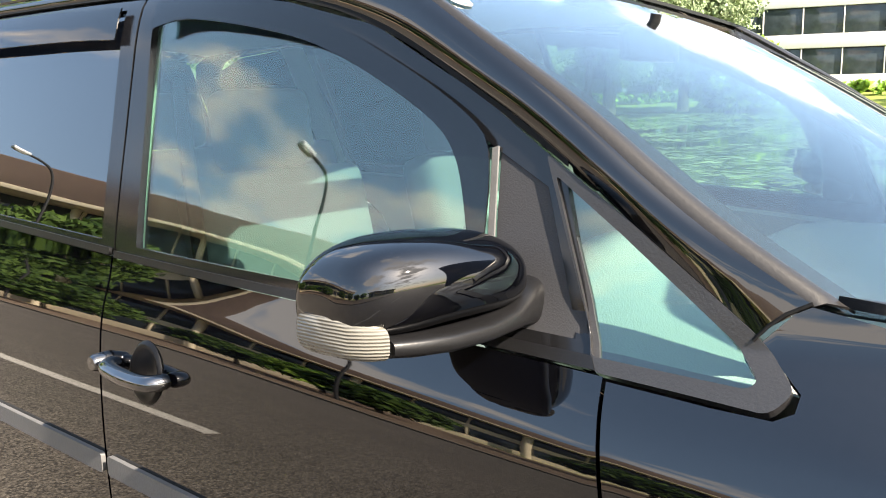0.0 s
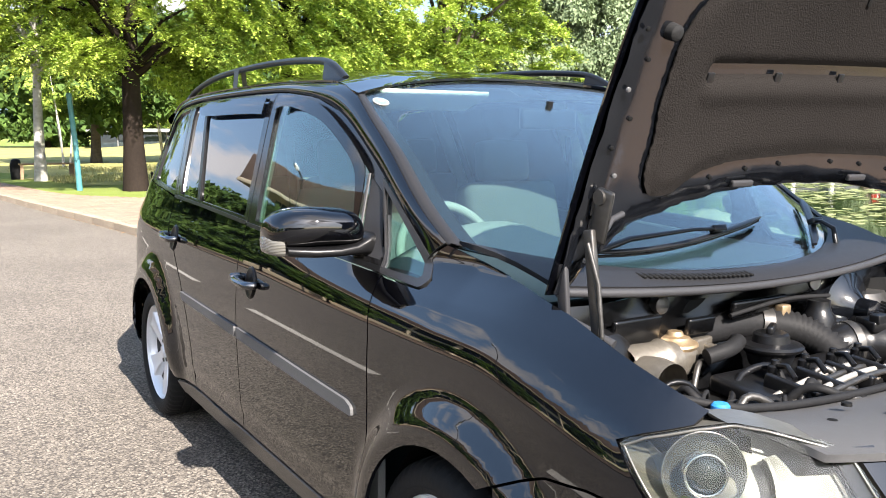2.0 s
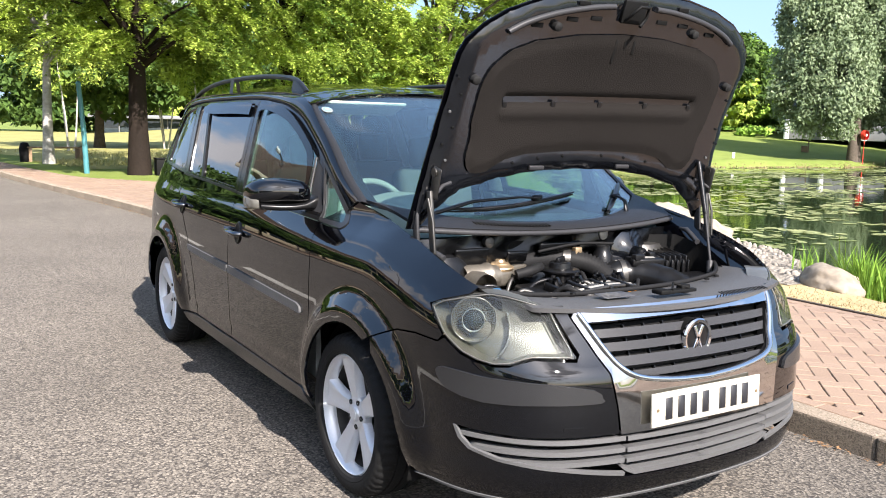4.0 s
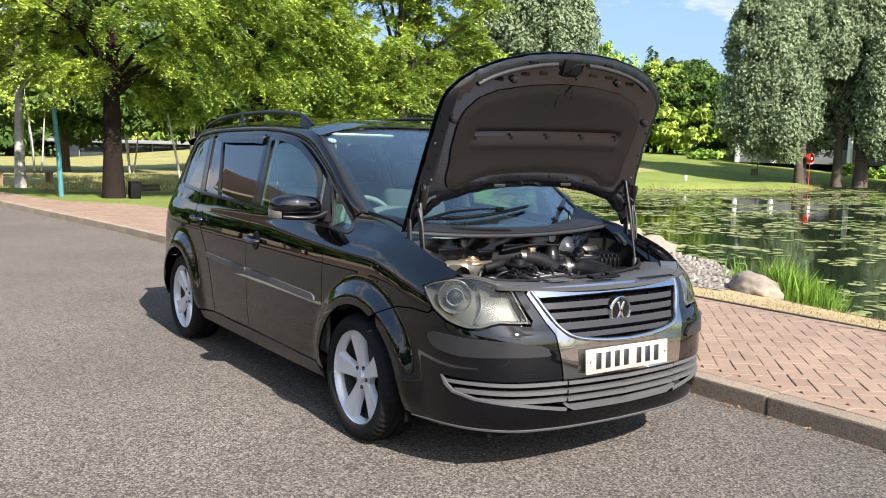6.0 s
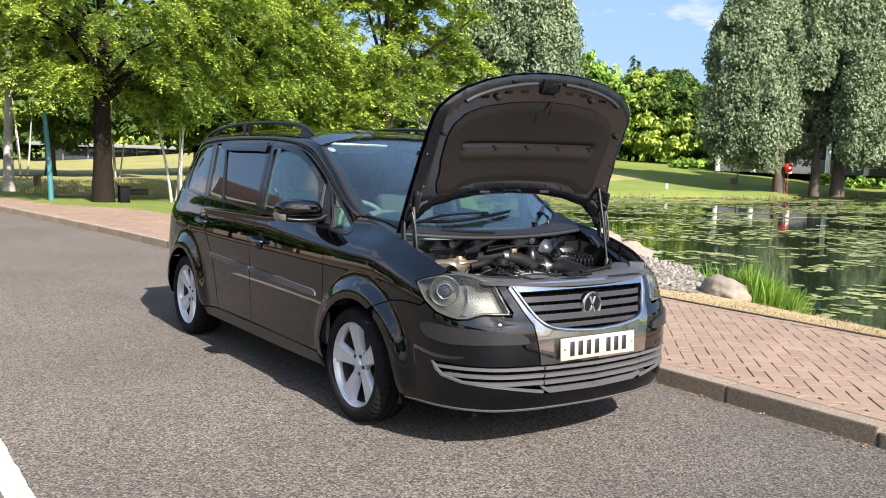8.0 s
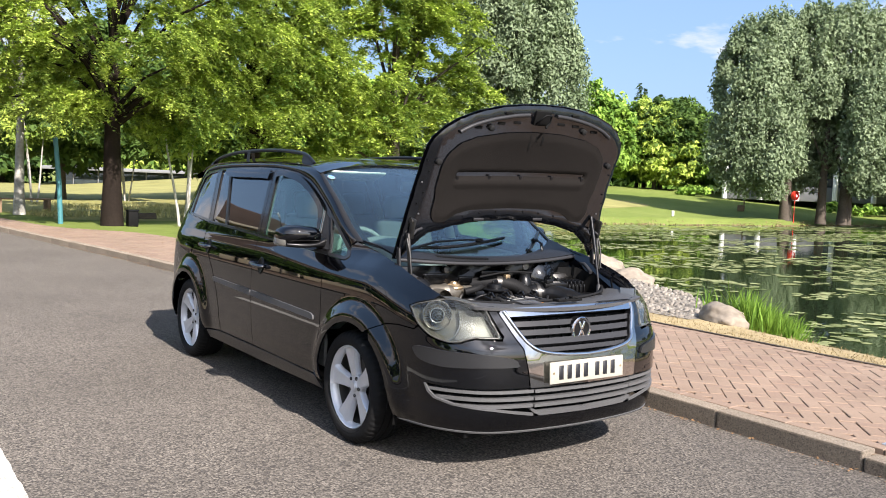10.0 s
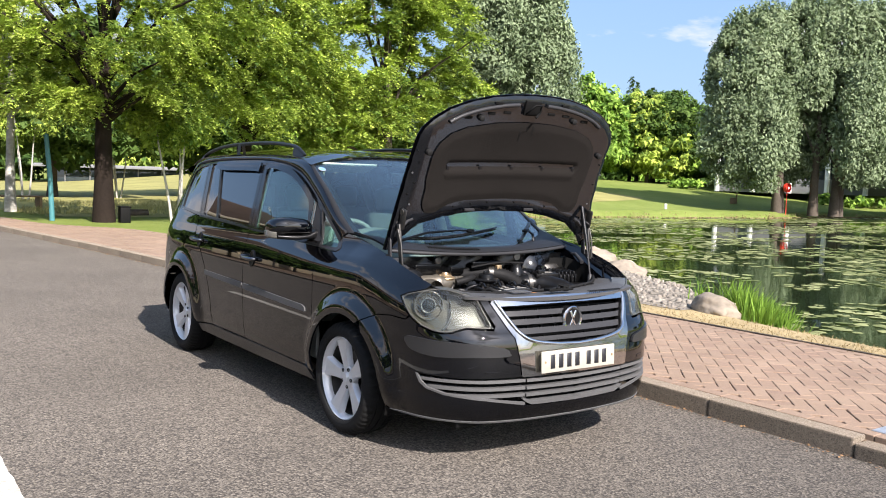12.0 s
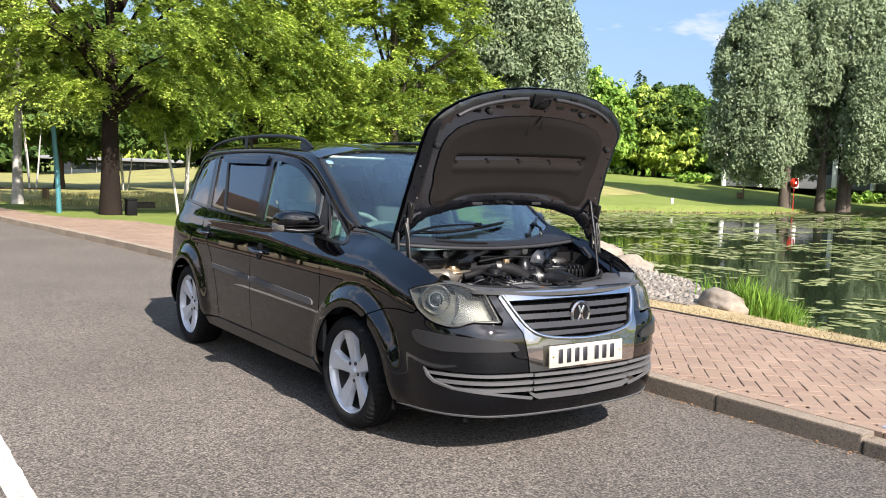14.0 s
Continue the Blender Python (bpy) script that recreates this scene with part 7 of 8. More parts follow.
def tree(name, label, base, lobes, leaf_mat, bark_mat, trunk_r, fork, clumps=260, per=60, leaf=0.2, clump=0.8, droop=0.3, seed=1, limbs=26, stems=None, flat=0.5, group="", spray=None, boughs=0, inner=0.35, gathered=0.8, core=1.0):
    rng = np.random.default_rng(seed)
    bx, by, bz = base
    root = thing(name, label, "tree", base, group)
    cen = lobes_to_clumps(rng, lobes, clumps, inner)
    if boughs:
        on_boughs = int(clumps * gathered)
        heart = [(x, y + 0.12 * ry, z, rx * core, ry * core, rz * core) for x, y, z, rx, ry, rz in lobes]
        cen = lobes_to_clumps(rng, heart, clumps, inner)
        cen[:on_boughs] = bough_clumps(rng, lobes, on_boughs, boughs)
    sizes = clump * (0.6 + 0.8 * rng.random(clumps))
    if spray:
        twigs, spread, rise, wide = spray
        q = spray_cloud(rng, cen, sizes, (0, 0), twigs, per // twigs, leaf, droop, spread, rise, wide)
    else:
        q = leaf_cloud(rng, cen, sizes, per, leaf, droop, flat)
    crown = quads("crown", q, leaf_mat, root)
    top = max(l[2] + l[5] * 0.6 for l in lobes)
    trunks = []
    for dx, dy, lean in (stems or [(0, 0, 0)]):
        pts, rad = [], []
        for k in range(9):
            f = k / 8
            pts.append((dx + lean * f * 2 + 0.12 * math.sin(3 * f + seed) * f, dy + 0.1 * math.sin(4 * f + seed * 2) * f, -0.15 + f * top * 0.85))
            rad.append(trunk_r * ((1.25 - f * 1.1) if k else 1.5) if f < 0.98 else 0.02)
        trunks.append(tube_bm(pts, rad, 12))
        n_limb = limbs // len(stems or [1])
        for j in range(n_limb):
            c = cen[rng.integers(clumps)]
            z0 = min(max(fork, fork + (c[2] - fork) * 0.35), top * 0.75)
            f = z0 / (top * 0.85)
            o = Vector((dx + lean * f * 2, dy, z0))
            e = Vector(c)
            m = o.lerp(e, 0.5) + Vector((0, 0, 0.12 * (e - o).length))
            r0 = trunk_r * (0.42 - 0.2 * f)
            trunks.append(tube_bm([o, o.lerp(m, 0.5), m, m.lerp(e, 0.6), e], [r0, r0 * 0.75, r0 * 0.55, r0 * 0.35, r0 * 0.15], 7))
    part("trunk", join_bm(*trunks), bark_mat, root)
    return root


tree("park_tree", "broad feathery yellow-green tree with a dark trunk beside the pavement", (2.68, 19.28, 0.08),
     [(0, 0, 6.7, 5.1, 4.9, 3.8), (0, -2.4, 6.0, 3.6, 2.0, 2.7), (-2.7, -1.1, 4.4, 2.9, 2.2, 1.7), (2.6, -0.7, 4.4, 2.9, 2.5, 1.8), (-0.3, -1.6, 3.9, 2.2, 1.6, 1.0), (0.5, 0.7, 10.0, 3.8, 3.6, 2.7), (-3.8, -0.5, 6.0, 2.0, 2.0, 1.8), (0.5, 0.7, 2.9, 2.8, 1.5, 0.8), (2.9, 0.3, 3.0, 2.3, 1.6, 0.9), (-2.0, -1.2, 2.8, 1.3, 1.1, 0.8)],
     LEAF_A, BARK, 0.21, 2.3, 980, 400, 0.103, 0.58, 0.5, 11, 30, spray=(12, 0.7, 0.05, 0.5), boughs=62, gathered=0.6, core=0.8)
tree("park_tree", "pale-trunked park tree hanging over the lawn by the bench", (1.35, 24.9, 0.08),
     [(0, 0, 6.0, 3.2, 3.0, 2.6), (1.2, -0.8, 4.2, 2.0, 1.8, 1.1), (-1.6, 0.3, 7.6, 2.6, 2.6, 2.0)],
     LEAF_A, PALE_BARK, 0.13, 2.2, 320, 300, 0.14, 0.75, 0.5, 12, 28, spray=(12, 0.8, 0.05, 0.6), boughs=34)
tree("park_tree", "dense green tree behind the parked car", (7.7, 22.2, 0.05),
     [(0, 0, 7.2, 3.9, 3.7, 3.9), (0, -2.2, 6.5, 3.0, 1.7, 3.0), (-1.1, -1.3, 4.6, 3.0, 2.4, 1.9), (1.7, -1.1, 4.4, 2.8, 2.4, 2.0), (0.5, 0, 10.4, 3.0, 3.0, 2.2)],
     LEAF_A, BARK, 0.24, 1.5, 760, 340, 0.13, 0.7, 0.55, 13, 16, spray=(13, 0.7, 0.08, 0.5), boughs=60, gathered=0.58, core=0.84)
tree("park_tree", "rounded leafy tree standing at the pond corner", (13.6, 23.2, 0.05),
     [(0, 0, 5.8, 4.0, 3.8, 3.4), (-2.4, -1.0, 3.6, 2.4, 2.0, 1.9), (1.8, -0.6, 4.4, 2.8, 2.6, 2.2), (-0.4, 0, 8.8, 3.2, 3.0, 2.4)],
     LEAF_A, GREY_BARK, 0.25, 1.2, 700, 320, 0.15, 0.76, 0.4, 14, 16, spray=(14, 0.75, 0.2, 0.55), boughs=60, gathered=0.58, core=0.86)
WILLOW_A = turned([(-2.7, 0, 8.4, 2.2, 2.2, 4.6), (-3.5, 0, 5.2, 1.5, 1.8, 3.0), (-0.7, 0.3, 9.4, 2.1, 2.2, 4.2), (-1.5, -1.3, 5.4, 1.7, 1.5, 3.2), (0.9, 1.6, 6.0, 1.4, 1.5, 3.6), (-1.6, 0.2, 11.9, 1.8, 1.7, 1.7)], -35)
WILLOW_B = turned([(-1.9, 0.4, 10.0, 2.0, 2.2, 4.2), (0.6, 0.6, 11.2, 2.3, 2.3, 3.4), (3.1, 0.3, 10.0, 2.4, 2.4, 4.2), (0.9, -2.0, 6.0, 1.8, 1.4, 3.7), (-1.5, 1.0, 5.4, 1.3, 1.3, 2.8), (3.6, -0.9, 5.6, 1.8, 1.7, 3.4), (5.4, 0, 7.4, 2.1, 2.0, 5.2)], -35)
tree("willow_tree", "silvery willow rising behind the green trees", (23.6, 28.4, 0.0),
     turned([(-0.3, 0, 6.0, 2.6, 2.6, 4.6), (1.5, -0.3, 5.6, 1.8, 1.9, 4.4), (0.4, -0.4, 9.2, 2.1, 2.0, 2.7), (-1.8, 0, 4.4, 2.4, 2.4, 3.2), (-1.2, 0, 10.4, 2.2, 2.2, 2.2)], -35),
     LEAF_S, GREY_BARK, 0.28, 1.5, 520, 320, 0.108, 0.62, 0.8, 15, 20, flat=1.3, inner=0.74)
tree("willow_tree", "tall silver-green willow on the far bank", (49.4, 30.6, 0.0),
     WILLOW_A, LEAF_S, GREY_BARK, 0.25, 1.6, 600, 320, 0.14, 0.64, 0.8, 16, 20, [(0, 0, -0.25), (0.3, 0, -0.05)], flat=1.4, inner=0.78)
tree("willow_tree", "broad silver-green willow leaning on forked trunks", (51.9, 28.3, 0.0),
     WILLOW_B, LEAF_S, GREY_BARK, 0.25, 1.6, 680, 320, 0.14, 0.64, 0.8, 17, 24, [(-0.9, 0.6, 0.02), (0.3, -0.2, 0.1), (0.6, -0.3, 0.3)], flat=1.4, inner=0.78)
tree("willow_tree", "tall silver-green willow on the far bank", (60.0, 26.0, 0.0),
     [(0, 0, 9.0, 5.2, 4.8, 6.0), (0, 0, 13.5, 3.4, 3.2, 2.6)],
     LEAF_S, GREY_BARK, 0.3, 1.8, 300, 240, 0.2, 1.05, 0.6, 18, 16, flat=1.0)
for x, y, h, r, m, sd in ((58.8, 57.2, 9.8, 3.3, LEAF_B, 21), (64.2, 55.2, 8.6, 3.7, LEAF_A, 23), (71.2, 55.8, 8.8, 3.3, LEAF_B, 24), (51.7, 59.1, 8.0, 3.4, LEAF_B, 25), (75.0, 58.5, 8.4, 3.6, LEAF_B, 26), (45.8, 61.7, 8.4, 3.6, LEAF_D, 27), (62.7, 61.0, 9.8, 3.4, LEAF_B, 22), (68.0, 60.0, 9.0, 3.4, LEAF_B, 28)):
    tree("lawn_tree", "bright green rounded tree on the far lawn", (x, y, ground_z(x, y)), [(0, 0, h * 0.56, r, r, h * 0.36), (0.5, -0.4, h * 0.34, r * 1.1, r, h * 0.2), (-0.4, 0, h * 0.80, r * 0.7, r * 0.7, h * 0.22)], m, GREY_BARK, 0.17, 0.9, 230, 110, 0.32, 0.85, 0.4, sd, 10, group="trees on the far lawn", flat=0.8, boughs=34, gathered=0.6)
tree("conifer", "dark narrow conifer above the lawn trees", (68.5, 61.5, ground_z(68.5, 61.5)), [(0, 0, 2.2 + 1.05 * k, 2.6 - 0.27 * k, 2.6 - 0.27 * k, 0.9) for k in range(9)], LEAF_D, BARK, 0.16, 1.0, 320, 110, 0.26, 0.55, 0.6, 31, 14, spray=(6, 0.5, -0.1, 0.4))
# trees round the rest of the park, which close the view and show in the car's gloss
for k, (x, y, h, r, m, sd) in enumerate(((64, 24, 7.5, 3.2, LEAF_A, 41), (72, 34, 9, 4, LEAF_D, 42), (69, 3, 9, 4, LEAF_B, 43), (72, -14, 10, 4.5, LEAF_S, 44), (5.5, 40, 9, 4.5, LEAF_D, 45), (14, 44, 9, 4.5, LEAF_D, 47), (22, 46, 9, 4.5, LEAF_B, 48), (29, 49, 8, 4, LEAF_D, 50), (66, 56, 10, 5, LEAF_D, 51), (78, 48, 11, 5, LEAF_D, 52))):
    tree("park_tree", "leafy green tree at the edge of the park", (x, y, ground_z(x, y)), [(0, 0, h * 0.58, r, r, h * 0.36), (0.6, -0.5, h * 0.42, r * 0.9, r * 0.9, h * 0.22)], m, GREY_BARK, 0.2, 1.2, 170, 125, 0.27, 1.1, 0.3, sd, 12, group="trees round the park")
for k in range(16):
    x, y = -46 + 8.2 * k + 2 * math.sin(5 * k), 92 + 7 * math.sin(3.1 * k)
    tree("distant_tree", "leafy green tree in the distance beyond the meadow", (x, y, 0.0), [(0, 0, 5.2, 5.0, 4.5, 3.6), (0.8, -0.5, 2.6, 4.6, 4.0, 2.2)], LEAF_D if x < 4 else [LEAF_B, LEAF_D, LEAF_A][k % 3], GREY_BARK, 0.25, 1.2, 120, 95, 0.45, 1.5, 0.3, 80 + k, 8, group="trees in the distance")
for k in range(13):
    a = radians(45 - 3.3 * k)
    x, y = -3 + 138 * math.cos(a), -4 + 138 * math.sin(a)
    tree("distant_tree", "leafy green tree in the distance beyond the far lawn", (x, y, 0.6), [(0, 0, 5.4, 5.6, 5.0, 4.0), (0.8, -0.5, 2.4, 5.4, 4.6, 2.6)], [LEAF_D, LEAF_B][k % 2], GREY_BARK, 0.25, 1.2, 110, 60, 0.66, 1.7, 0.3, 120 + k, 6, group="trees in the distance")
# the last three are unseen, added to darken the office's reflection in the doors
for k, (x, y, h, r, m, sd) in enumerate(((-19, 1.0, 3.2, 1.5, LEAF_D, 61), (-14.5, 11.5, 3.0, 1.5, LEAF_D, 63), (-20, -9, 4, 1.8, LEAF_B, 65), (-17.5, 6.2, 3.1, 1.9, LEAF_D, 66), (-17.2, 15.8, 3.3, 1.7, LEAF_B, 67), (-18.0, 20.5, 3.5, 2.0, LEAF_D, 68), (-17.6, -3.6, 2.9, 1.6, LEAF_D, 69), (-14.2, 26.0, 4.8, 2.6, LEAF_D, 70), (-13.0, 31.5, 5.2, 2.9, LEAF_D, 71), (-11.6, 37.5, 5.4, 3.0, LEAF_D, 72))):
    tree("street_tree", "small dark-green tree across the road", (x, y, 0.08), [(0, 0, h * 0.62, r, r, h * 0.36)], m, GREY_BARK, 0.1, 1.0, 90, 60, 0.26, 0.7, 0.3, sd, 10, group="trees across the road")


def birch(x, y, h, seed):
    rng = np.random.default_rng(seed)
    root = thing("birch_tree", "slender pale-barked birch with thin foliage", "tree", (x, y, ground_z(x, y)), "birches on the lawn")
    stems = []
    for k in range(3):
        a = 2.1 * k + seed
        stems.append(tube_bm([(0.12 * math.cos(a) * (1 + 4 * f) + 0.05 * math.sin(5 * f + k), 0.12 * math.sin(a) * (1 + 3 * f), -0.1 + h * f) for f in [j / 7 for j in range(8)]], [0.045 * (1 - 0.7 * f) for f in [j / 7 for j in range(8)]], 8))
    part("trunk", join_bm(*stems), PALE_BARK, root)
    cen = lobes_to_clumps(rng, [(0, 0, h * 0.85, h * 0.3, h * 0.3, h * 0.28)], 40)
    quads("crown", leaf_cloud(rng, cen, np.full(40, 0.5), 60, 0.1, 0.6), LEAF_A, root)


for x, y, h, sd in ((4.58, 19.4, 3.6, 1), (3.6, 36, 4.0, 4), (8.5, 40, 4.2, 6)):
    birch(x, y, h, sd)


# grasses, reeds and lily pads
def blades(name, label, category, spots, height, width, mat, seed, lean=0.35, per=1):
    rng = np.random.default_rng(seed)
    p = np.repeat(np.array(spots), per, axis=0)
    n = len(p)
    p = p + np.c_[rng.normal(size=(n, 2)) * 0.03, np.zeros(n)]
    h = height * (0.5 + 0.7 * rng.random(n))
    a = rng.random(n) * 2 * np.pi
    side = np.c_[np.cos(a), np.sin(a), np.zeros(n)] * (width * 0.5)
    b = a + np.pi / 2 + rng.normal(size=n) * 0.6
    bend = np.c_[np.cos(b), np.sin(b), np.zeros(n)] * (h * lean * rng.random(n))[:, None]
    up = np.c_[np.zeros((n, 2)), h]
    low = np.stack([p - side, p + side, p + side * 0.8 + up * 0.6 + bend * 0.35, p - side * 0.8 + up * 0.6 + bend * 0.35], axis=1)
    hi = np.stack([p - side * 0.8 + up * 0.6 + bend * 0.35, p + side * 0.8 + up * 0.6 + bend * 0.35, p + side * 0.1 + up * 0.97 + bend, p - side * 0.1 + up * 0.97 + bend], axis=1)
    ob = quads(name, np.concatenate([low, hi]), mat)
    return tagged(ob, label, category, kind="stuff")


rs = np.random.default_rng(5)
reed_spots = []
for _ in range(2600):
    f = rs.uniform(-1, 1)
    x, y = 5.26 - 0.10 * f + rs.normal(0, 0.08), 1.50 + 0.2 * f + rs.normal(0, 0.07)
    reed_spots.append((x, y, ground_z(x, y) - 0.05))
blades("reeds", "clump of tall bright green reeds at the pond edge", "reeds", reed_spots, 0.58, 0.021, REED, 2, 0.5)
small = [(rs.normal(5.5, 0.12), rs.normal(2.45, 0.12), 0.0) for _ in range(60)]
blades("reeds", "small tuft of green reeds among the stones", "reeds", [(x, y, ground_z(x, y) - 0.03) for x, y, _ in small], 0.3, 0.016, REED, 3, 0.5)
dry = []
for _ in range(15000):
    y = rs.uniform(-6, 9)
    x = 3.78 + abs(rs.normal(0, 0.42))
    dry.append((x, y, ground_z(x, y) - 0.01))
blades("dry_grass", "strip of dry straw-coloured grass behind the pavement", "grass", dry, 0.04, 0.01, DRY_GRASS, 4, 1.5)
bank = []
for _ in range(2200):
    y = rs.uniform(-8, 12)
    x = bank_x(y) - abs(rs.normal(0.1, 0.12))
    bank.append((x, y, ground_z(x, y) - 0.02))
blades("bank_grass", "thin green grass along the pond margin", "grass", bank, 0.13, 0.012, MEADOW, 6, 0.8)
mead = []
for _ in range(24000):
    x, y = rs.uniform(-4, 16), rs.uniform(17.5, 34)
    if x > kerb_x(y) + 2.2 and pond_depth(x, y) < -0.3:
        mead.append((x, y, ground_z(x, y) - 0.02))
    if len(mead) > 17000:
        break
blades("meadow", "long pale meadow grass beyond the trees", "grass", [m for m in mead if noise.noise(Vector((m[0] * 0.3, m[1] * 0.3, 0))) > -0.05 and m[1] > 22.0], 0.2, 0.02, MEADOW, 7, 0.9)
far_edge = [(x, bank_y(x) + rs.normal(0.25, 0.15), 0) for x in rs.uniform(12, 66, 5000)]
blades("far_bank_grass", "dry pale grass along the far bank", "grass", [(x, y, max(-0.3, ground_z(x, y) - 0.02)) for x, y, _ in far_edge], 0.07, 0.05, DRY_GRASS, 8, 0.8)

pads_v, pads_f = [], []
tries = 0
while len(pads_f) < 24000 and tries < 150000:
    tries += 1
    x, y = rs.uniform(6.5, 62), rs.uniform(-14, 29)
    d = pond_depth(x, y)
    if d < 0.25:
        continue
    v = noise.noise(Vector((x * 0.16, y * 0.42, 3.1))) + 0.5 * noise.noise(Vector((x * 0.6, y * 0.9, 7)))
    if v < -0.10:
        continue
    r = rs.uniform(0.05, 0.125) * (1 + 0.012 * x)
    z = -0.30 + rs.uniform(0.004, 0.012)
    t0 = rs.uniform(0, 6.28)
    i0 = len(pads_v)
    tilt = rs.normal(0, 0.03, 2)
    for k in range(6):
        a = t0 + 5.7 * k / 5
        pads_v.append((x + r * math.cos(a), y + r * math.sin(a), z + r * (tilt[0] * math.cos(a) + tilt[1] * math.sin(a))))
    pads_v.append((x, y, z))
    pads_f.append(tuple(range(i0, i0 + 7)))
pads = raw("lily_pads", pads_v, pads_f, PAD)
tagged(pads, "floating mats of yellow-green lily pads on the pond", "lily pads", kind="stuff")


# boulders at the pond's edge
def boulder(x, y, z, sx, sy, sz, seed, label="pale worn boulder set in the pond's gravel margin"):
    bm = bmesh.new()
    bmesh.ops.create_icosphere(bm, subdivisions=4, radius=1)
    for v in bm.verts:
        n = noise.fractal(v.co * 1.3 + Vector((seed * 3.7, 0, 0)), 0.9, 2.0, 4)
        v.co *= 1 + 0.22 * n
        v.co.z = max(v.co.z, -0.55)
        v.co = Vector((v.co.x * sx, v.co.y * sy, v.co.z * sz))
    ob = link_mesh("boulder", bm, STONE)
    ob.matrix_basis = pose(x, y, z, 0, 0, seed * 57)
    return tagged(ob, label, "boulder", "boulders by the pond")


boulder(4.9, 1.86, 0.09, 0.40, 0.24, 0.17, 1)
boulder(7.15, 5.3, -0.02, 0.42, 0.34, 0.26, 2)
boulder(8.6, 7.4, -0.05, 0.5, 0.42, 0.32, 3)
boulder(7.9, 6.5, -0.1, 0.4, 0.35, 0.25, 4)

# loose stones between grass and water
pv, pf = [], []
ico = bmesh.new()
bmesh.ops.create_icosphere(ico, subdivisions=1, radius=1)
ico_v = [v.co.copy() for v in ico.verts]
ico_f = [[v.index for v in f.verts] for f in ico.faces]
ico.free()
for _ in range(2600):
    y = rs.uniform(2.0, 9)
    x = rs.uniform(4.6, bank_x(y) + 0.1)
    r = rs.uniform(0.016, 0.042)
    z = max(ground_z(x, y), -0.32)
    i0 = len(pv)
    m = Euler((rs.uniform(0, 6), rs.uniform(0, 6), rs.uniform(0, 6))).to_matrix()
    for v in ico_v:
        q = m @ Vector((v.x * r * 1.3, v.y * r, v.z * r * 0.7))
        pv.append((x + q.x, y + q.y, z + q.z + r * 0.2))
    pf += [[i0 + k for k in f] for f in ico_f]
pebbles = raw("pebbles", pv, pf, per_object("pebble", [(0.23, 0.2, 0.165), (0.15, 0.133, 0.112), (0.29, 0.262, 0.22), (0.19, 0.162, 0.132)], 0.8, 0.3, 40), smooth=True)
tagged(pebbles, "pale rounded stones on the pond margin", "stones", kind="stuff")


# park furniture
def post(x, y, h):
    p = thing("post", "teal-painted round steel post on the lawn edge", "post", (x, y, 0.08))
    part("pole", tube_bm([(0.05, 0, -0.1), (0.0, 0, h * 0.5), (-0.09, 0, h)], [0.068, 0.062, 0.058], 16), TEAL, p)
    part("cap", lathe_bm([(h - 0.02, 0.063), (h + 0.02, 0.063), (h + 0.05, 0.03), (h + 0.055, 0.001)], 16, "z", (-0.09, 0, 0)), TEAL, p)


post(1.52, 20.0, 2.2)


def bench(x, y, z, turn, label, back=True):
    b = thing("bench", label, "bench", (x, y, z))
    for k in range(3):
        part("seat_board", box_bm((1.7, 0.12, 0.05), (0, -0.14 + 0.14 * k, 0.44), 0.008), TIMBER, b)
    for k in range(2 if back else 0):
        part("back_board", box_bm((1.7, 0.04, 0.12), (0, 0.22, 0.62 + 0.17 * k), 0.008), TIMBER, b)
    for sx in (-0.75, 0.75):
        part("leg", box_bm((0.09, 0.42, 0.42), (sx, 0, 0.21), 0.01), TIMBER, b)
        if back:
            part("back_post", box_bm((0.07, 0.06, 0.9), (sx, 0.26, 0.45), 0.008), TIMBER, b)
    b.rotation_euler.z = radians(turn)


bench(1.7, 26.4, 0.08, 10, "brown timber backless park bench on the lawn", False)
bench(53.4, 37.0, ground_z(53.4, 37), 215, "small timber bench on the far lawn")
bn = thing("litter_bin", "square dark litter bin at the foot of the tree", "litter bin", (3.12, 19.0, 0.08))
part("body", box_bm((0.26, 0.26, 0.4), (0, 0, 0.2), 0.02), MATT_BLACK, bn)
part("lid", box_bm((0.28, 0.28, 0.04), (0, 0, 0.42), 0.012), MATT_BLACK, bn)
bn2 = thing("litter_bin", "dark litter bin beside the bench", "litter bin", (0.85, 26.2, 0.08))
part("body", lathe_bm([(0, 0.14), (0.42, 0.16), (0.46, 0.15), (0.52, 0.13), (0.58, 0.1), (0.6, 0.02)], 16, "z"), MATT_BLACK, bn2)
lg = thing("log", "short sawn log lying in the grass", "log", (4.53, 22.7, 0.16))
part("bark", tube_bm([(-0.3, 0, 0), (0.3, 0.06, 0)], 0.12, 14), GREY_BARK, lg)
buoy = thing("lifebuoy_stand", "red lifebuoy housing on a post on the far bank", "lifebuoy stand", (49.6, 30.0, ground_z(49.6, 30.0) + 0.1))
part("post", tube_bm([(0, 0, -0.5), (0, 0, 1.4)], 0.026, 8), RED, buoy)
part("housing", lathe_bm([(-0.1, 0.28), (-0.12, 0.3), (0.1, 0.3), (0.1, 0.25), (0.0, 0.15), (0.0, 0.001)], 24, "y", (0, 0, 1.65)), RED, buoy)
part("ring_opening", lathe_bm([(-0.13, 0.09), (-0.135, 0.001)], 20, "y", (0, 0, 1.65)), WHITE, buoy)
mk = thing("marker_post", "small white marker post at the far bank", "marker post", (38.8, 31.2, ground_z(38.8, 31.2)))
part("plate", box_bm((0.22, 0.06, 0.34), (0, 0, 0.2), 0.01), PALE_WALL, mk)


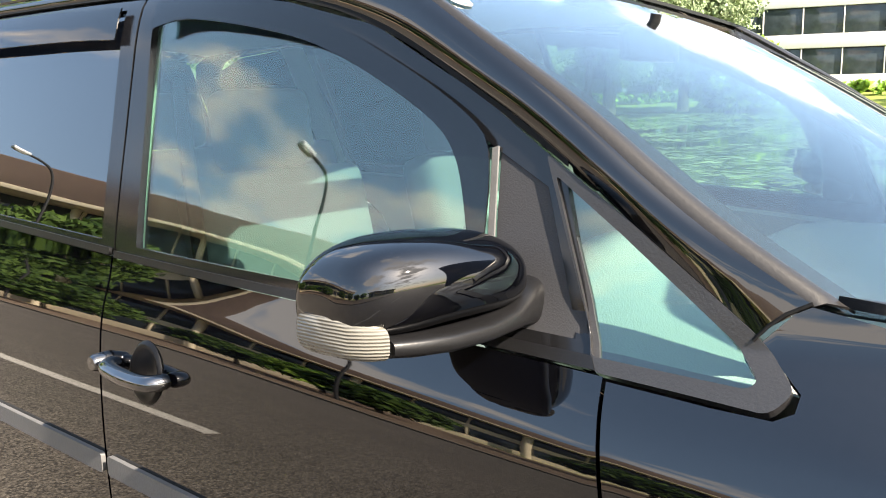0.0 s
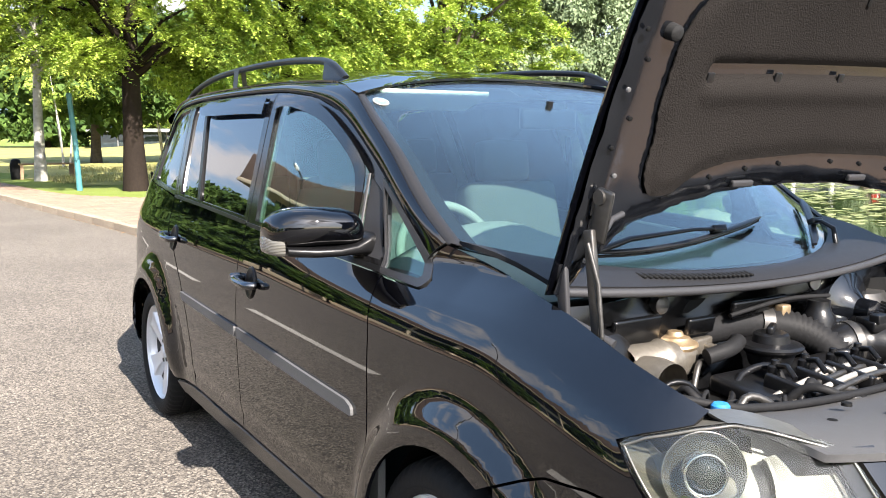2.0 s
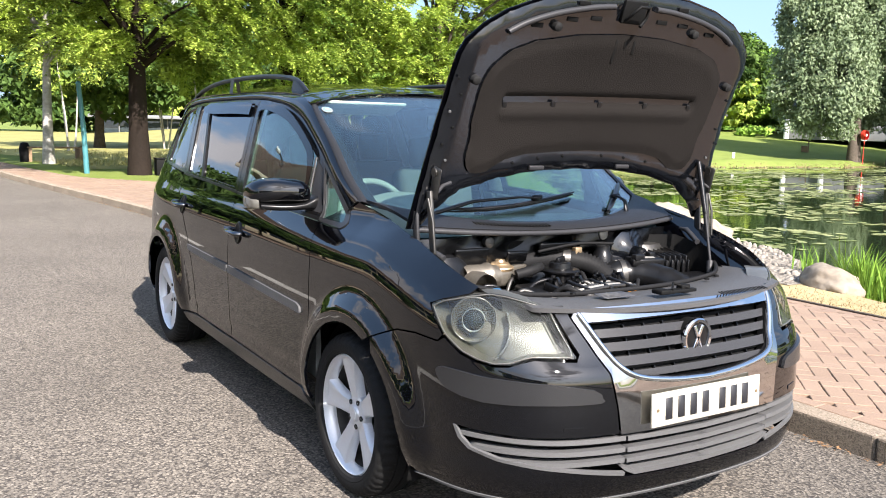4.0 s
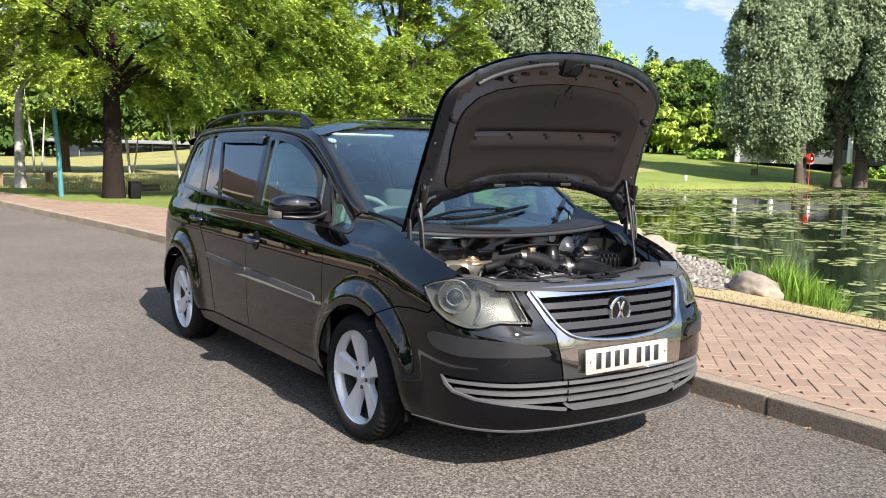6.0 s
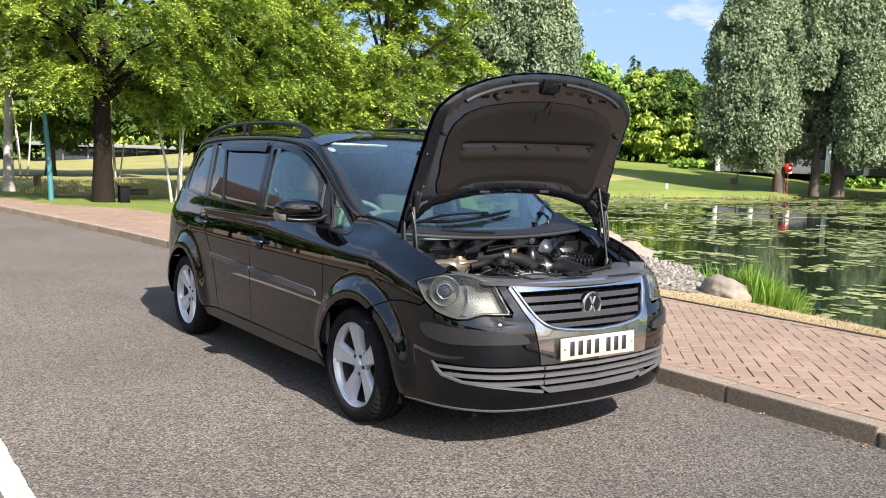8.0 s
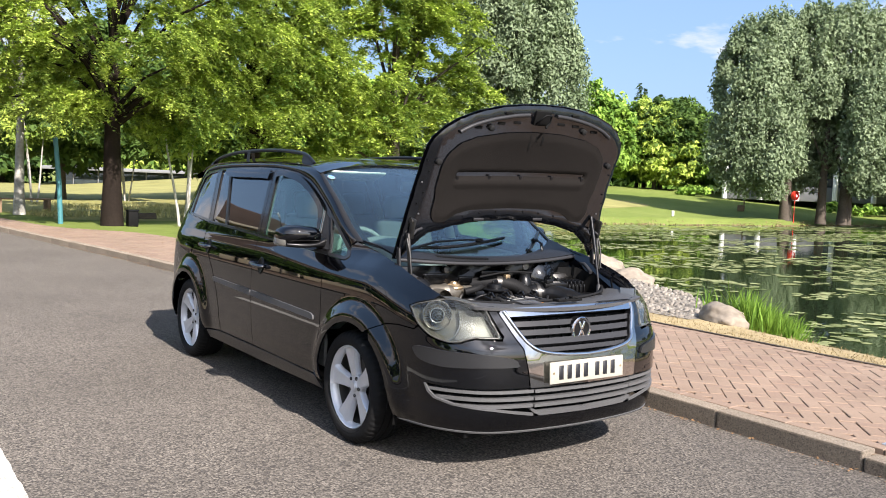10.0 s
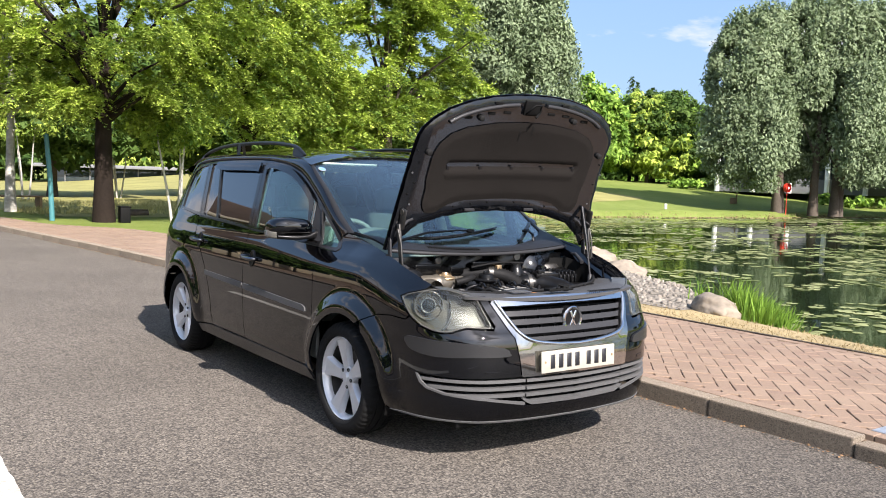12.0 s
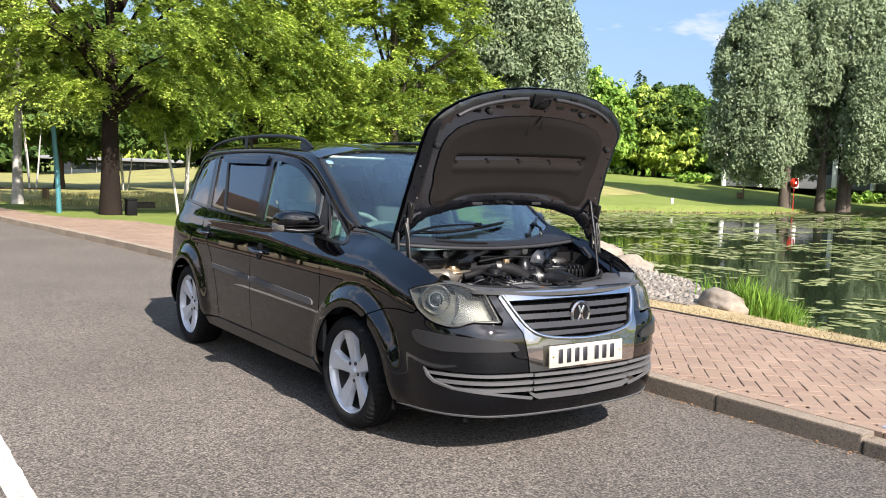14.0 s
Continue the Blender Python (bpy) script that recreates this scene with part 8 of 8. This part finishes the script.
# lamp posts across the road
def street_lamp(x, y, h, reach):
    p = thing("street_lamp", "dark curved steel street lamp across the road", "street lamp", (x, y, 0.1), "street lamps across the road")
    pts = catmull([(0, 0, -0.1), (0, 0, h * 0.5), (0.1, 0, h * 0.8), (0.5, 0, h * 0.97), (reach, 0, h)], 5)
    part("pole", tube_bm(pts, [0.06 - 0.022 * k / (len(pts) - 1) for k in range(len(pts))], 12), GREY_PLASTIC, p)
    part("head", box_bm((0.6, 0.24, 0.1), (reach + 0.25, 0, h), 0.03), SILVER, p)
    part("lamp_glass", box_bm((0.4, 0.18, 0.03), (reach + 0.28, 0, h - 0.06), 0.01), WHITE, p)


for y in (11.0, 25.0):
    street_lamp(-12.4, y, 6.2, 1.4)


# office buildings
def office(name, label, at, turn, length, depth, storeys, sh, bay, mats, roof_over=1.2, roof_h=0.9, col_step=3, col_mat=None):
    wall_m, glass_m, roof_m = mats
    b = thing(name, label, "building", at)
    b.rotation_euler.z = radians(turn)
    h = storeys * sh
    part("core", box_bm((length - 0.6, depth - 0.6, h), (0, 0, h / 2), 0.02), glass_m, b, "dark reflective glazing")
    n = int(length / bay)
    for s in range(storeys):
        for face in (-1, 1):
            part("spandrel", box_bm((length, 0.3, sh * 0.34), (0, face * (depth / 2 - 0.15), s * sh + sh * 0.17), 0.02), wall_m, b)
            for k in range(n):
                x = -length / 2 + (k + 0.5) * bay
                w = part("window", box_bm((bay - 0.18, 0.06, sh * 0.62), (x, face * (depth / 2 - 0.22), s * sh + sh * 0.66), 0.01), glass_m, b)
                part("mullion", box_bm((0.1, 0.22, sh * 0.66), (x + bay / 2, face * (depth / 2 - 0.16), s * sh + sh * 0.67), 0.01), wall_m, w)
    for k in range(0, n + 1, col_step):
        x = -length / 2 + k * bay
        part("column", tube_bm([(x, -depth / 2 - 0.5, 0), (x, -depth / 2 - 0.5, h)], 0.22, 14), col_mat or wall_m, b)
    part("roof", box_bm((length + 2 * roof_over, depth + 2 * roof_over, roof_h), (0, 0, h + roof_h / 2), 0.05), roof_m, b)
    part("fascia", box_bm((length + 2 * roof_over + 0.1, depth + 2 * roof_over + 0.1, 0.25), (0, 0, h + 0.1), 0.03), wall_m, b)
    return b


office("office_building", "long cream office with ribbon windows and a brown roof", (-33, 21.65, 0), 60, 50, 12, 2, 3.3, 2.4, (CREAM, WINDOW_DARK, BROWN_ROOF), 1.8, 1.7)
office("office_building", "low cream and glass office across the road", (-36, -52, 0), 98, 44, 12, 2, 3.0, 2.4, (CREAM, WINDOW_DARK, BROWN_ROOF), 1.6, 1.5)
office("office_building", "white-banded office block with dark windows beyond the pond", (84, 18, ground_z(84, 18) - 0.2), 100, 46, 13, 3, 3.4, 3.2, (PALE_WALL, WINDOW_DARK, PALE_WALL), 0.4, 0.6)
office("office_building", "dark glazed office with white columns behind the willows", (77.7, 36.9, 1.3), -57.4, 31, 12, 1, 3.8, 3.1, (GREY_WALL, WINDOW_DARK, PALE_WALL), 0.8, 0.5, 1, WHITE)
office("pavilion_building", "low glass pavilion with flat white roofs past the meadow", (27, 86, -1.25), 170, 26, 9, 1, 2.9, 2.2, (GREY_WALL, WINDOW_DARK, GREY_WALL), 0.9, 0.3)


def hedge(x0, y0, x1, y1, h, w, seed):
    rng = np.random.default_rng(seed)
    n = int(math.hypot(x1 - x0, y1 - y0) * 3)
    f = rng.random(n)
    c = np.c_[x0 + (x1 - x0) * f + rng.normal(0, w * 0.3, n), y0 + (y1 - y0) * f + rng.normal(0, w * 0.3, n), [0] * n]
    for i in range(n):
        c[i, 2] = ground_z(c[i, 0], c[i, 1]) + h * (0.3 + 0.5 * rng.random())
    ob = quads("hedge", leaf_cloud(rng, c, np.full(n, w * 0.45), 40, 0.28, 0.1, 0.7), LEAF_B)
    return tagged(ob, "clipped green hedge in front of the offices", "hedge", kind="stuff")


hedge(61.5, 49.5, 63.5, 47.2, 1.0, 1.2, 3)
hedge(66.4, 37.4, 71.5, 30.0, 0.9, 1.2, 5)
hedge(74, 30, 76, -4, 1.2, 1.2, 4)


# dry bits that have blown together in the gutter
litter = []
for _ in range(1500):
    y = rs.uniform(-5.5, 14)
    x = kerb_x(y) - 0.006 - abs(rs.normal(0, 0.035))
    r, a = rs.uniform(0.004, 0.014), rs.uniform(0, 6.28)
    z = rs.uniform(0.003, 0.012)
    d = Vector((math.cos(a) * r, math.sin(a) * r, rs.uniform(-0.3, 0.3) * r))
    e = Vector((-math.sin(a) * r * 0.5, math.cos(a) * r * 0.5, rs.uniform(-0.3, 0.3) * r))
    c = Vector((x, y, z + r * 0.3))
    litter.append([c - d, c + e, c + d, c - e])
litter_ob = quads("leaf_litter", np.array([[tuple(v) for v in q] for q in litter]), per_object("dry_litter", [(0.16, 0.085, 0.04), (0.26, 0.15, 0.07), (0.1, 0.06, 0.035)], 0.9, 0.3, 80))
tagged(litter_ob, "rust-brown dry leaf litter along the foot of the kerb", "leaf litter", kind="stuff")


# ---- kerb stones and paving blocks, last ----
kerb = tagged(new("kerb"), "weathered grey-brown concrete kerb stones along the road", "kerb", kind="structure")
kb = box_bm((0.135, 0.95, 0.22), (0, 0, 0), 0.012)
kerb_me = bpy.data.meshes.new("kerb_stone")
for f in kb.faces:
    f.smooth = False
kb.to_mesh(kerb_me)
kb.free()
kerb_me.materials.append(CONCRETE)
y = -0.80 - 0.96 * 8
k = 0
while y < 34:
    ym = y + 0.48
    x0, x1 = kerb_x(y), kerb_x(y + 0.96)
    ob = new("kerb_stone", kerb_me)
    ob.parent = kerb
    drop = 0.03 if y < -1.85 else 0.0
    ob.matrix_basis = pose((x0 + x1) / 2 + 0.0725, ym, 0.003 - drop + random.uniform(-0.002, 0.002), 0, 0, math.degrees(math.atan2(x0 - x1, 0.96)) + random.uniform(-0.2, 0.2))
    y += 0.96

BL, BW, BH = 0.2, 0.1, 0.05
bb = box_bm((BL - 0.005, BW - 0.005, BH), (0, 0, 0), 0.0035, None, 1)
for f in bb.faces:
    f.smooth = False
block_me = bpy.data.meshes.new("paving_block")
bb.to_mesh(block_me)
bb.free()
block_me.materials.append(PAVER)
bv = [v.co.copy() for v in block_me.vertices]
bf = [tuple(p.vertices) for p in block_me.polygons]
rest_v, rest_f, singles = [], [], 0
c45 = math.cos(radians(45))
for i in range(-150, 190):
    for j in range(-75, 95):
        for kind in (0, 1):
            # 90-degree herringbone, turned by 45 degrees to the kerb
            a = i * 0.1
            bpos = (i + 4 * j) * 0.1
            px, py = (a + 0.1, bpos + 0.05) if kind == 0 else (a + 0.05, bpos + 0.2)
            x = 2.6 + (px - py) * c45
            yy = 2.0 + (px + py) * c45
            if yy < -7.5 or yy > 24 or x < kerb_x(yy) + 0.20 or x > pave_x(yy) - 0.10:
                continue
            turn = 45 if kind == 0 else 135
            z = 0.087 + random.uniform(-0.0025, 0.0025)
            if yy < -0.1 and yy > -3.2 and x < 3.2 and singles < 300:
                ob = new("paving_block", block_me)
                ob.parent = paving_bed
                ob.matrix_basis = pose(x, yy, z, random.uniform(-0.6, 0.6), random.uniform(-0.6, 0.6), turn + random.uniform(-0.6, 0.6))
                singles += 1
            else:
                m = pose(x, yy, z, random.uniform(-0.6, 0.6), random.uniform(-0.6, 0.6), turn + random.uniform(-0.6, 0.6))
                n0 = len(rest_v)
                rest_v += [tuple(m @ v) for v in bv]
                rest_f += [tuple(q + n0 for q in f) for f in bf]
blocks = raw("paving_blocks", rest_v, rest_f, PAVER, paving_bed)
tagged(blocks, kind="stuff")
# edging courses of blocks beside the kerb and along the grass
ev, ef = [], []
yy = -7.5
while yy < 24:
    for x, turn in ((kerb_x(yy) + 0.19, 90), (pave_x(yy) - 0.04, 90)):
        m = pose(x, yy, 0.088 + random.uniform(-0.002, 0.002), 0, 0, turn)
        n0 = len(ev)
        ev += [tuple(m @ v) for v in bv]
        ef += [tuple(q + n0 for q in f) for f in bf]
    yy += 0.2
edging = raw("edging_blocks", ev, ef, PAVER, paving_bed)
tagged(edging, kind="stuff")
cover = link_mesh("cover_plate", box_bm((0.34, 0.42, 0.012), (1.72, -1.95, 0.116), 0.004), plain("galvanised", (0.5, 0.52, 0.55), 0.4, 0.6, 0.2, 30, 0.2))
tagged(cover, "grey metal access cover set in the pavement", "access cover")
